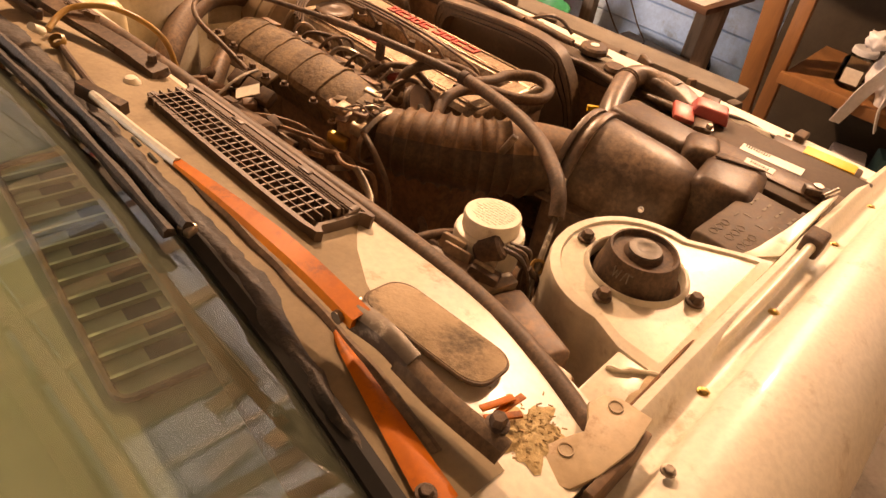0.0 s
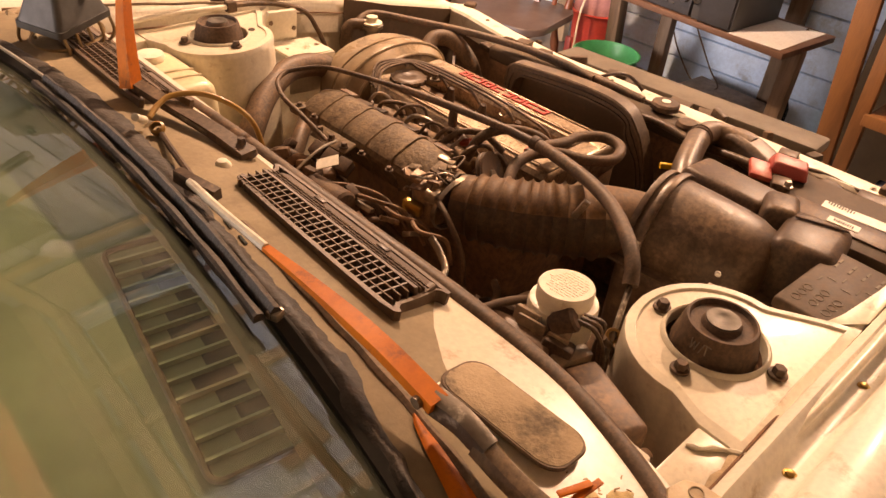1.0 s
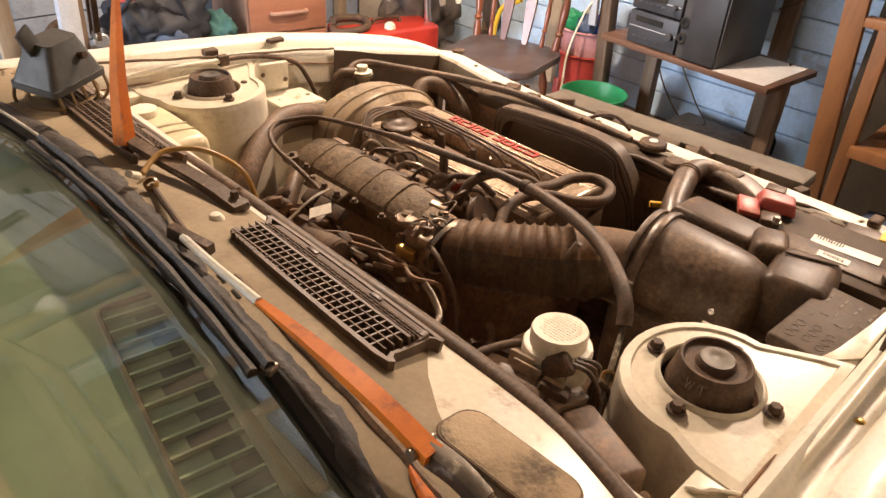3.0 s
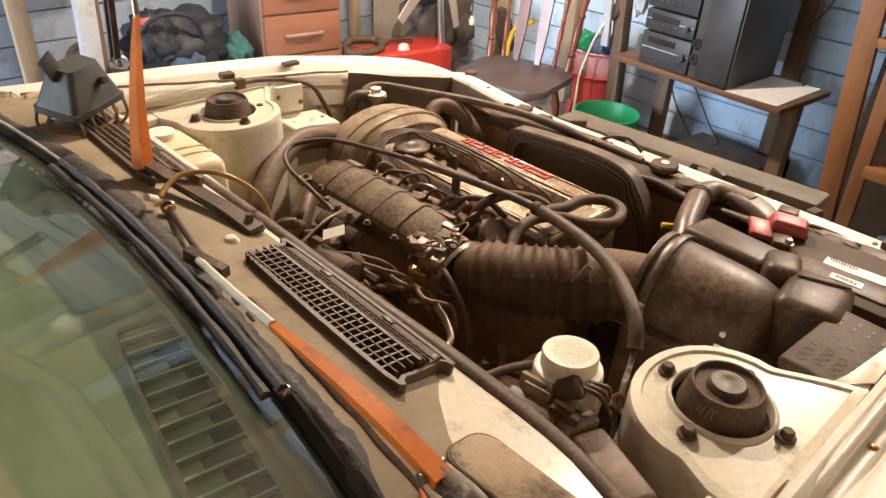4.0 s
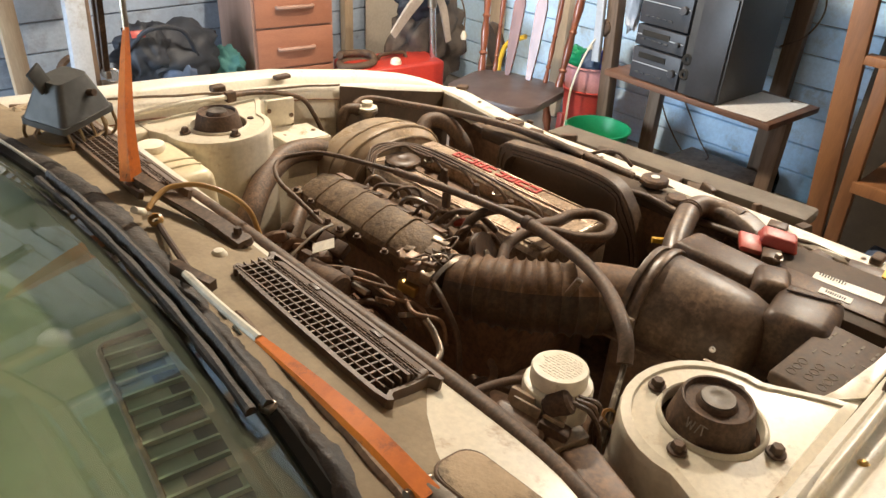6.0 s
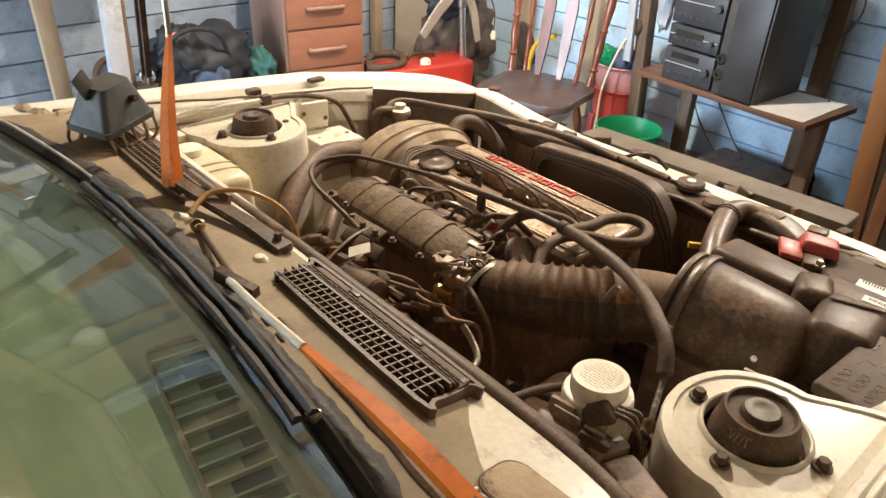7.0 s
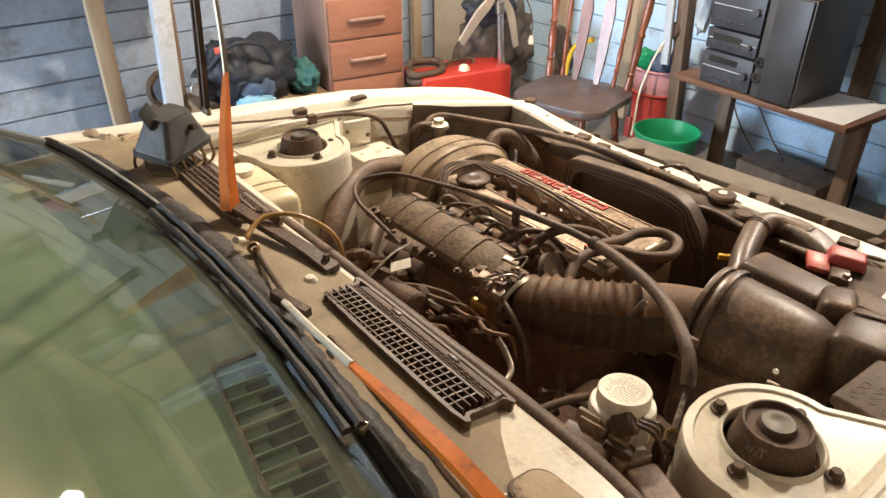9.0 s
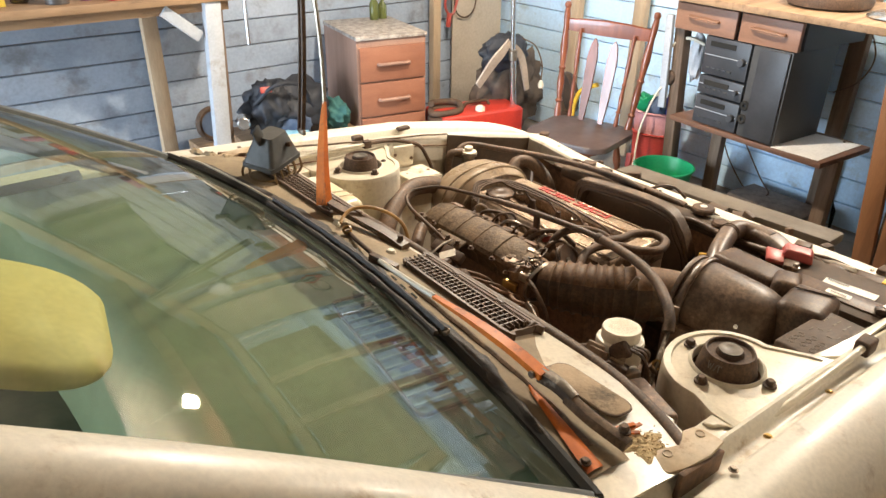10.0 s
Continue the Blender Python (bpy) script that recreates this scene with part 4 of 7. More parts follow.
part("spindle_nut", hexbolt(B(), (-0.347, -0.598, 0.972), 0.006, 0.010), NUT, w)
part("rod", tube(B(), [(-0.368, -0.264, 1.0), (-0.368, -0.19, 0.997), (-0.366, -0.12, 0.995)], 0.0045, 6, 8), BAY, w, "pale painted rod")
part("rod_clip", sweep(B(), spline([(-0.352, -0.148, 0.988), (-0.362, -0.120, 0.992), (-0.366, -0.095, 0.992)], 5), [(-0.007, -0.006), (0.007, -0.006), (0.005, 0.007), (-0.005, 0.007)]), PLASTIC, w)
blade = part("blade", sweep(B(), [Vector((glass_x(y) - 0.022, y, 0.992)) for y in np.linspace(-0.335, 0.20, 60)], [(-0.005, -0.004), (0.006, -0.004), (0.006, 0.001), (0.003, 0.006), (-0.001, 0.008), (-0.004, 0.004)], scale=lambda f: 0.95 + 0.10 * math.sin(31 * f) + 0.07 * math.sin(83 * f + 1)), SEALBLACK, w, "black wiper blade")
part("blade_rubber", sweep(B(), [Vector((glass_x(y) - 0.036, y, 0.992)) for y in np.linspace(-0.33, 0.20, 60)], [(-0.004, -0.004), (0.006, -0.004), (0.005, 0.002), (0, 0.004), (-0.003, 0.002)], scale=lambda f: 0.9 + 0.14 * math.sin(37 * f + 2)), SEALBLACK, blade)
part("blade_end", box(B(), (-0.402, -0.332, 0.990), (0.012, 0.012, 0.008), (0, 0, 20), 0.002), STEEL, blade)

# thin pipes on the cowl
thing("washer_pipe", tube(B(), [(-0.320, 0.055, 0.964), (-0.331, 0.005, 0.969), (-0.342, -0.048, 0.976), (-0.354, -0.105, 0.984)], 0.004, 6, 8), RUBBER, "black washer pipe lying on the cowl", "pipe")
thing("vacuum_tube", tube(B(), [(-0.318, 0.085, 0.968), (-0.299, 0.098, 0.975), (-0.277, 0.103, 0.980), (-0.245, 0.085, 0.980), (-0.219, 0.061, 0.967), (-0.201, 0.047, 0.944), (-0.190, 0.045, 0.905)], 0.0036, 8, 10), TUBEY, "amber plastic tube arching over the bonnet seal", "tube")
n = empty("washer_nozzle", (-0.335, 0.06, 0.965), "small washer nozzle with an amber ring", "nozzle")
part("stem", cyl(B(), (-0.328, 0.075, 0.972), (-0.346, 0.052, 0.990), 0.005, 0.0045, 12), WHITEP, n)
part("ring", lathe(B(), [(0.006, 0), (0.009, 0.002), (0.009, 0.007), (0.006, 0.009)], pose(-0.322, 0.052, 0.966, 20, -20, 0), 18), TUBEY, n)
thing("round_plug", lathe(B(), [(0, 0), (0.010, 0), (0.010, 0.006), (0.006, 0.012), (0, 0.013)], pose(-0.292, -0.042, 0.947), 18), WHITEP, "off-white plastic spindle cap on the cowl", "cap")

# the work lamp lying face down
lampy = empty("work_lamp", (-0.294, 0.406, 0.94), "old dark metal work lamp with wire guard on the cowl", "work lamp")
M = pose(-0.294, 0.406, 0.988, 6, -4, 28) @ Matrix.Scale(0.80, 4)
bm = slab(B(), rounded(0.135, 0.10, 0.01, 3), 0.0, 0.012, 0.0)
lo, hi = rounded(0.13, 0.095, 0.012, 4), rounded(0.075, 0.055, 0.012, 4)
a = [bm.verts.new((x, y, 0.012)) for x, y in lo]
b = [bm.verts.new((x, y, 0.082)) for x, y in hi]
for i in range(len(a)):
    bm.faces.new((a[i], a[(i + 1) % len(a)], b[(i + 1) % len(a)], b[i]))
bm.faces.new(b)
bmesh.ops.transform(bm, matrix=M, verts=bm.verts)
HOUSING = surf("dull_slate_metal", (0.098, 0.094, 0.086), (0.068, 0.066, 0.060), 0.55, 0.2, scale=14, bump=0.12, dirt=(0.14, 0.12, 0.09), amount=0.3)
part("housing", bm, HOUSING, lampy)
part("bracket", box(B(), M @ Vector((-0.045, 0.005, 0.09)), (0.026, 0.005, 0.038), (0, -28, 30), 0.001), HOUSING, lampy)
part("knob", cyl(B(), M @ Vector((0.02, -0.036, 0.05)), M @ Vector((0.02, -0.050, 0.054)), 0.0055, seg=14), PLASTIC, lampy)
part("lens", box(B(), M @ Vector((0, 0, -0.003)), (0.088, 0.06, 0.004), (6, -4, 28)), GLASSWARE, lampy)
WIRE = surf("brown_guard_wire", (0.32, 0.21, 0.10), (0.23, 0.15, 0.07), 0.45, 0.4, scale=20)
for k in range(5):
    x = -0.056 + 0.028 * k
    part("guard_wire", tube(B(), [M @ Vector((x * 1.05, y, z)) for y, z in ((0.048, 0.0), (0.054, -0.030), (0.03, -0.056), (-0.03, -0.056), (-0.054, -0.030), (-0.048, 0.0))], 0.0026, 5, 6), WIRE, lampy)
for z, k in ((-0.028, 1.06), (-0.054, 0.80)):
    part("guard_ring", tube(B(), [M @ Vector((0.066 * k * math.cos(t), 0.052 * k * math.sin(t), z)) for t in np.linspace(0, 2 * math.pi, 13)[:-1]], 0.0026, 4, 6, True), WIRE, lampy)

# demister vent on the dashboard
v0 = empty("demister_vent", (-0.45, -0.28, 0.95), "slotted demister vent set in the dashboard top", "vent")
VM = pose(-0.446, -0.282, 0.9575, 1, 0, -8.5)
part("frame", sweep(B(), [VM @ Vector((x, y, 0)) for x, y in rounded(0.082, 0.29, 0.01, 3)], ring2(0.003, 6), True), RUBBER, v0)
part("plate", box(B(), VM @ Vector((0, 0, -0.004)), (0.080, 0.285, 0.004), (1, 0, -8.5)), DASH, v0)
for i in range(13):
    y = -0.125 + 0.0208 * i
    part("vent_slat", box(B(), VM @ Vector((0, y, 0.0005)), (0.078, 0.0026, 0.005), (1, 0, -8.5)), RELIEFGREEN, v0)
    # Slots are flat dark boxes: the shade of openings is in their colour.
    if i < 12:
        part("slot", box(B(), VM @ Vector((0.004 + 0.010 * math.sin(1.7 * i), y + 0.0104, -0.0022)), (0.030 + 0.006 * math.sin(2.3 * i), 0.0165, 0.0016), (1, 0, -8.5)), SLOT, v0)


# ---- engine ----
engine = empty("engine", (0.3, 0.1, 0.31), "dusty twin-cam engine with silver cam covers and red lettering", "engine")
part("block", box(B(), (0.33, 0.13, 0.50), (0.26, 0.46, 0.36), (0, 0, 0), 0.02), DARKBAY, engine, "oily dark engine block")
part("cylinder_head", box(B(), (0.335, 0.12, 0.695), (0.25, 0.46, 0.10), (0, 0, 0), 0.012), ALLOY, engine)


def cam_cover(x, w, z, name):
    bm = B()
    shape = [(-w / 2, -0.045), (w / 2, -0.045), (w / 2, 0.004), (w / 2 - 0.006, 0.013), (w / 2 - 0.016, 0.018), (-w / 2 + 0.016, 0.018), (-w / 2 + 0.006, 0.013), (-w / 2, 0.004)]
    sweep(bm, [Vector((x, y, z)) for y in (-0.115, -0.108, 0.33, 0.345)], shape, scale=None)
    ob = part(name, bm, SILVER, engine, "worn silver cam cover", sharp=25)
    for f in (-0.30, -0.20, 0.34):
        part("rib", box(B(), (x + w * f, 0.11, z + 0.018), (0.0028, 0.40, 0.003), (0, 0, 0), 0.001), SILVER, ob)
    for y in (-0.09, 0.10, 0.30):
        part("cover_bolt", hexbolt(B(), (x - (w / 2 + 0.006) * (1 if x > 0.33 else -1), y, z - 0.002), 0.0075, 0.016), STEEL, ob)
    return ob


rear_cover = cam_cover(0.262, 0.066, 0.776, "rear_cam_cover")
front_cover = cam_cover(0.402, 0.062, 0.776, "front_cam_cover")
# lettering, too worn to read: strokes of its size
rnd = random.Random(2)
y = 0.262
for k, w in enumerate((0.018, 0.020, 0.012, 0.020, 0.022, 0.018, 0.024, 0.024, 0.028)):
    for dx in (-0.008, 0.008):
        part("red_stroke", box(B(), (0.407 + dx, y - w / 2, 0.7955), (0.0052, w, 0.0025)), REDPAINT, front_cover)
    for dy in ((0.0025, w - 0.0025), (0.0025,), (w - 0.0025,))[k % 3]:
        part("red_stroke", box(B(), (0.407, y - dy, 0.7956), (0.020, 0.005, 0.0025)), REDPAINT, front_cover)
    y -= w + (0.012 if k == 4 else 0.005)
for yy in (0.175, 0.158, 0.145, -0.045):
    part("red_stroke", box(B(), (0.268, yy, 0.7955), (0.012, 0.010, 0.0022)), REDPAINT, rear_cover)
part("end_bridge", box(B(), (0.338, -0.098, 0.762), (0.21, 0.045, 0.06), (0, 0, 0), 0.010, 3), SILVER, engine, "silver cover bridge at the end of the head")
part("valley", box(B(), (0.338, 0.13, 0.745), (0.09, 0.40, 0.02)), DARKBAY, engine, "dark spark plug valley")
for yy in (-0.04, 0.05, 0.14, 0.23):
    lead = part("plug_cap", lathe(B(), [(0, 0), (0.012, 0), (0.012, 0.018), (0.008, 0.026), (0.006, 0.04), (0, 0.04)], pose(0.338, yy, 0.753, 12, 0, 0), 14), RUBBER, engine, "black spark plug cap")
    part("plug_lead", tube(B(), [(0.338, yy + 0.002, 0.79), (0.338, yy + 0.03, 0.806), (0.345 - 0.10 * yy, yy + 0.5 * (0.28 - yy), 0.812), (0.350 - 0.12 * (yy + 0.04), 0.290 + 0.05 * yy, 0.812), (0.300, 0.332 - 0.06 * (yy + 0.04), 0.822), (0.245 - 0.06 * yy, 0.345 - 0.13 * (yy + 0.04), 0.822), (0.205 - 0.05 * yy, 0.315 - 0.14 * (yy + 0.04), 0.80)], 0.0029, 7, 8), HOSE, engine, "dusty black ignition lead")
cap = part("oil_filler_cap", lathe(B(), [(0, 0), (0.033, 0), (0.036, 0.003), (0.036, 0.008), (0.032, 0.011), (0.012, 0.011), (0.010, 0.010), (0, 0.010)], pose(0.282, 0.290, 0.797), 30), PLASTIC, engine, "black oil filler cap")
for k in range(12):
    t = 2 * math.pi * k / 12
    part("grip", cyl(B(), (0.282 + 0.033 * math.cos(t), 0.290 + 0.033 * math.sin(t), 0.799), (0.282 + 0.033 * math.cos(t), 0.290 + 0.033 * math.sin(t), 0.806), 0.005, seg=8), PLASTIC, cap)


# timing belt cover: an arched shell across the end of the head
def arch(k):
    out = []
    for i in range(15):
        a = radians(180 - 180 * i / 14)
        out.append((0.33 + 0.148 * k * math.cos(a), 0.725 + 0.108 * k * math.sin(a) ** 0.8))
    return [(0.33 - 0.148 * k, 0.50)] + out + [(0.33 + 0.148 * k, 0.50)]


bm = B()
secs = [(0.352, 0.76), (0.355, 0.84), (0.380, 0.975), (0.388, 1.0), (0.412, 1.0), (0.418, 0.965), (0.458, 0.955), (0.474, 0.92), (0.482, 0.80)]
rows = [[bm.verts.new((x, yy, z)) for x, z in arch(kk)] for yy, kk in secs]
for a, b in zip(rows, rows[1:]):
    for i in range(len(a) - 1):
        bm.faces.new((a[i], a[i + 1], b[i + 1], b[i]))
bm.faces.new(rows[0])
bm.faces.new(rows[-1])
tc = part("timing_cover", bm, surf("dusty_tan_cover", (0.36, 0.27, 0.175), (0.28, 0.20, 0.125), 0.28, scale=8, bump=0.1, dirt=(0.11, 0.075, 0.045), amount=0.35), engine, "arched tan-dusted timing belt cover", sharp=40)
for x, z in ((0.248, 0.797), (0.33, 0.812), (0.42, 0.795)):
    part("cover_bolt", hexbolt(B(), (x, 0.360, z - 0.012), 0.006, 0.012, (0, -1, 0)), STEEL, tc)
for kk, yy in ((0.985, 0.383), (0.845, 0.355)):
    part("cover_lip", sweep(B(), [Vector((x, yy, z)) for x, z in arch(kk)[1:-1]], ring2(0.0042, 8)), tc.data.materials[0], tc)
part("cover_seam", sweep(B(), [Vector((x, 0.418, z + 0.001)) for x, z in arch(0.985)[1:-1]], ring2(0.0022, 6)), tc.data.materials[0], tc)

# intake plenum: a dusty casting with bands round it
bm = B()
shape = [(0.052, -0.038), (0.060, 0.010), (0.060, 0.030), (0.054, 0.038), (0.044, 0.042), (0.036, 0.0425), (0.012, 0.0360), (-0.012, 0.0255), (-0.019, 0.0185), (-0.022, 0.008), (-0.018, -0.002), (-0.008, -0.014), (0.0, -0.042)]
stations = [(0.298, 0.55), (0.288, 0.86), (0.27, 0.97), (0.24, 1.0), (0.10, 1.0), (0.02, 0.97), (-0.02, 0.90), (-0.035, 0.78)]
rows = [[bm.verts.new((0.048 + 0.012 * (0.13 - yy) + x * k, yy, 0.793 + z * k)) for x, z in shape] for yy, k in stations]
for a, b in zip(rows, rows[1:]):
    for i in range(len(a)):
        j = (i + 1) % len(a)
        bm.faces.new((a[i], a[j], b[j], b[i]))
bm.faces.new(rows[0])
bm.faces.new(rows[-1])
PLEN = surf("dusty_brown_cast_alloy", (0.235, 0.165, 0.100), (0.165, 0.112, 0.066), 0.62, scale=16, fine=130, bump=0.55, dirt=(0.090, 0.058, 0.034), amount=0.45, dscale=30, spec=0.3, grit=0.8, depth=0.003)
plenum = part("intake_plenum", bm, PLEN, engine, "dust-covered cast intake plenum", sharp=28)
for yy in (0.235, 0.17, 0.105, 0.04):
    part("band", sweep(B(), [Vector((0.048 + 0.012 * (0.13 - yy) + x * 1.01, yy, 0.793 + z * 1.02)) for x, z in shape], [(-0.0016, -0.0015), (0.0016, -0.0015), (0.001, 0.0012), (-0.001, 0.0012)]), PLEN, plenum)
for yy in (0.215, 0.125, 0.035):
    part("runner", tube(B(), [(0.10, yy, 0.79), (0.135, yy + 0.005, 0.79), (0.175, yy + 0.006, 0.77), (0.225, yy + 0.006, 0.735)], 0.021, 5, 14), ALLOY, plenum)
part("flange", box(B(), (0.108, 0.14, 0.81), (0.016, 0.30, 0.016), (0, 0, 3), 0.003), PLEN, plenum)
for x, yy in ((0.024, 0.288), (0.108, 0.27), (0.109, 0.19), (0.108, 0.10), (0.106, 0.02), (0.006, 0.085), (0.010, 0.02), (0.018, 0.235)):
    part("plenum_bolt", hexbolt(B(), (x, yy, 0.812 if x < 0.05 else 0.818), 0.0048, 0.007), NUT, plenum)
for k in range(7):
    part("flange_tab", box(B(), (0.114, 0.262 - 0.042 * k, 0.824 - 0.003 * (k % 2)), (0.016 + 0.006 * (k % 2), 0.036, 0.004), (0, 14, 3 + 7 * (k % 3)), 0.0015), PLASTIC if k % 3 else CONN, plenum)
part("lug", box(B(), (0.026, 0.290, 0.806), (0.03, 0.026, 0.014), (0, 0, 0), 0.003), PLEN, plenum)
br = part("sensor_bracket", box(B(), (0.004, 0.160, 0.806), (0.028, 0.090, 0.005), (0, -20, 3), 0.0015), PLEN, plenum)
for yy in (0.118, 0.152, 0.186):
    part("bracket_bolt", hexbolt(B(), (0.002, yy + 0.008, 0.808), 0.0055, 0.009), NUT, br)
for yy in (0.10, 0.135, 0.17):
    part("sensor_clip", box(B(), (-0.018, yy, 0.790), (0.026, 0.026, 0.020), (8, -30, 12), 0.003), RUBBER, br)
tb = part("throttle_body", box(B(), (0.052, -0.052, 0.787), (0.085, 0.05, 0.075), (0, 0, 6), 0.012, 3), ALLOY, engine, "cast throttle body with linkages")
for c, s, m in (((0.02, -0.036, 0.824), (0.026, 0.022, 0.010), ALLOY), ((0.062, -0.045, 0.826), (0.030, 0.03, 0.006), PLEN), ((0.018, -0.072, 0.81), (0.018, 0.02, 0.02), STEEL), ((0.085, -0.03, 0.826), (0.014, 0.03, 0.012), STEEL), ((0.0, -0.05, 0.785), (0.012, 0.034, 0.02), BRASS)):
    part("linkage", box(B(), c, s, (8, -6, 14), 0.003), m, tb)
for p in ((0.006, -0.028, 0.802), (0.045, -0.066, 0.828), (0.07, -0.062, 0.831)):
    part("screw", hexbolt(B(), p, 0.0045, 0.006), ALLOY, tb)
rnd = random.Random(14)
for k in range(16):
    c = (rnd.uniform(0.0, 0.10), rnd.uniform(-0.085, -0.01), 0.826 + rnd.uniform(-0.012, 0.010))
    part("linkage", box(B(), c, (rnd.uniform(0.008, 0.024), rnd.uniform(0.006, 0.020), rnd.uniform(0.003, 0.008)), (rnd.uniform(-25, 25), rnd.uniform(-25, 25), rnd.uniform(0, 180)), 0.0012), (ALLOY, PLEN, RUBBER, CONN)[k % 4], tb)
for k in range(6):
    a = (rnd.uniform(0.0, 0.09), rnd.uniform(-0.08, -0.02), 0.828)
    part("link_rod", tube(B(), [a, (a[0] + rnd.uniform(-0.03, 0.03), a[1] - 0.02, 0.836), (a[0] + rnd.uniform(-0.05, 0.05), a[1] - 0.035, 0.815)], 0.0018, 5, 6), (STEEL, HOSE)[k % 2], tb)
pulley = part("throttle_pulley", lathe(B(), [(0.010, -0.004), (0.034, -0.004), (0.038, -0.006), (0.038, -0.003), (0.034, 0.0), (0.038, 0.003), (0.038, 0.006), (0.034, 0.004), (0.010, 0.004)], pose(0.115, -0.098, 0.822, 62, 10, 20), 30), PLASTIC, engine, "black throttle cable pulley")
part("pulley_hub", lathe(B(), [(0, -0.007), (0.009, -0.007), (0.009, 0.007), (0, 0.007)], pose(0.115, -0.098, 0.822, 62, 10, 20), 14), STEEL, pulley)
part("clamp", sweep(B(), [Vector((0.058 + 0.046 * math.cos(t), -0.083 - 0.010 * math.sin(t), 0.787 + 0.047 * math.sin(t))) for t in np.linspace(0, 2 * math.pi, 25)[:-1]], [(-0.004, -0.001), (0.004, -0.001), (0.004, 0.002), (-0.004, 0.002)], True), STEEL, engine, "thin steel hose clamp")
tag = part("tie_tag", box(B(), (-0.058, 0.088, 0.818), (0.036, 0.022, 0.0012), (14, -18, -40)), LABEL, engine, "white paper tag on a wire")
part("tag_wire", tube(B(), [(-0.13, 0.10, 0.80), (-0.09, 0.105, 0.820), (-0.05, 0.115, 0.828), (-0.01, 0.13, 0.822)], 0.0022, 6, 6), STEEL, tag)
# dark hoses and wiring crowded below the plenum
for k in range(9):
    y0 = 0.27 - 0.032 * k
    part("bay_hose", tube(B(), [(-0.10 + rnd.uniform(-0.02, 0.02), y0 + 0.05, 0.70), (-0.06 + rnd.uniform(-0.02, 0.02), y0 + rnd.uniform(0, 0.03), 0.755 + rnd.uniform(-0.02, 0.02)), (-0.02, y0 - 0.02, 0.75 + rnd.uniform(-0.02, 0.015)), (0.0, y0 - 0.06, 0.70)], rnd.uniform(0.004, 0.012), 6, 10), (DARKBAY, HOSE, RUBBER)[k % 3], engine)
for k in range(7):
    part("bay_plug", box(B(), (-0.03 + rnd.uniform(-0.03, 0.012), 0.25 - 0.035 * k, 0.775 + rnd.uniform(-0.015, 0.012)), (0.022, 0.018, 0.016), (rnd.uniform(-40, 40), rnd.uniform(-40, 40), rnd.uniform(0, 180)), 0.003), (RUBBER, CONN, DARKBAY)[k % 3], engine)
# dark pipes and brackets low in the bay
for k in range(10):
    x0, y0 = rnd.uniform(-0.16, 0.06), rnd.uniform(-0.40, -0.14)
    part("low_pipe", tube(B(), [(x0 - 0.08, y0 + rnd.uniform(-0.05, 0.05), 0.60), (x0, y0, 0.66 + rnd.uniform(-0.03, 0.04)), (x0 + 0.09, y0 + rnd.uniform(-0.06, 0.04), 0.62)], rnd.uniform(0.004, 0.013), 6, 9), (DARKBAY, RUBBER, RUST)[k % 3], engine)
for k in range(8):
    part("low_bracket", box(B(), (rnd.uniform(-0.16, 0.10), rnd.uniform(-0.40, -0.16), 0.60 + rnd.uniform(-0.04, 0.05)), (rnd.uniform(0.03, 0.08), rnd.uniform(0.02, 0.06), 0.012), (rnd.uniform(-40, 40), rnd.uniform(-40, 40), rnd.uniform(0, 180)), 0.004), (DARKBAY, NUT)[k % 2], engine)
# dark shapes below the plenum
part("starter", cyl(B(), (-0.07, 0.16, 0.70), (-0.06, -0.02, 0.70), 0.045, seg=24, bevel=0.008), DARKBAY, engine, "dark starter body")
part("solenoid", cyl(B(), (-0.085, 0.10, 0.775), (-0.075, 0.02, 0.775), 0.026, seg=20, bevel=0.004), RUBBER, engine, "dusty black solenoid")
part("gearbox", box(B(), (0.16, -0.22, 0.42), (0.26, 0.26, 0.24), (0, 0, 0), 0.05, 4), DARKBAY, engine, "dark brown gearbox casing")
part("heat_shield", sheet(B(), lambda u, v: (-0.05 + 0.02 * math.sin(3 * u), 0.2 - 0.24 * u, 0.74 - 0.22 * v), 10, 8, 0.004), RUST, engine, "brown rusty shield under the plenum")
for k in range(4):
    part("bracket", box(B(), (-0.045 + 0.012 * k, 0.07 - 0.045 * k, 0.765 - 0.006 * k), (0.022, 0.03, 0.008), (20, 30, 30 * k), 0.002), STEEL if k % 2 else ALLOY, engine)
    part("wire", tube(B(), [(-0.06 + 0.015 * k, 0.09 - 0.05 * k, 0.78), (-0.04, 0.04 - 0.05 * k, 0.79), (-0.01, 0.0 - 0.045 * k, 0.775), (0.0, -0.05 - 0.03 * k, 0.73)], 0.0035, 6, 6), DARKBAY, engine)
# small wiring over the injectors
rnd = random.Random(7)
for k in range(9):
    y0 = 0.25 - 0.036 * k
    part("injector_wire", tube(B(), [(0.14, y0, 0.79), (0.15 + rnd.uniform(-0.01, 0.02), y0 - 0.02, 0.825), (0.18 + rnd.uniform(-0.01, 0.02), y0 - 0.03 + rnd.uniform(-0.02, 0.02), 0.815), (0.20, y0 - 0.045, 0.775)], 0.003 + 0.0012 * (k % 2), 6, 7), HOSE if k % 3 else STEEL, engine)
    part("connector", box(B(), (0.165 + rnd.uniform(-0.02, 0.02), y0 - 0.01, 0.798 + rnd.uniform(-0.01, 0.012)), (0.015, 0.011, 0.012), (rnd.uniform(-30, 30), rnd.uniform(-30, 30), rnd.uniform(0, 90)), 0.003), (PLASTIC, CONN, RUBBER)[k % 3], engine)
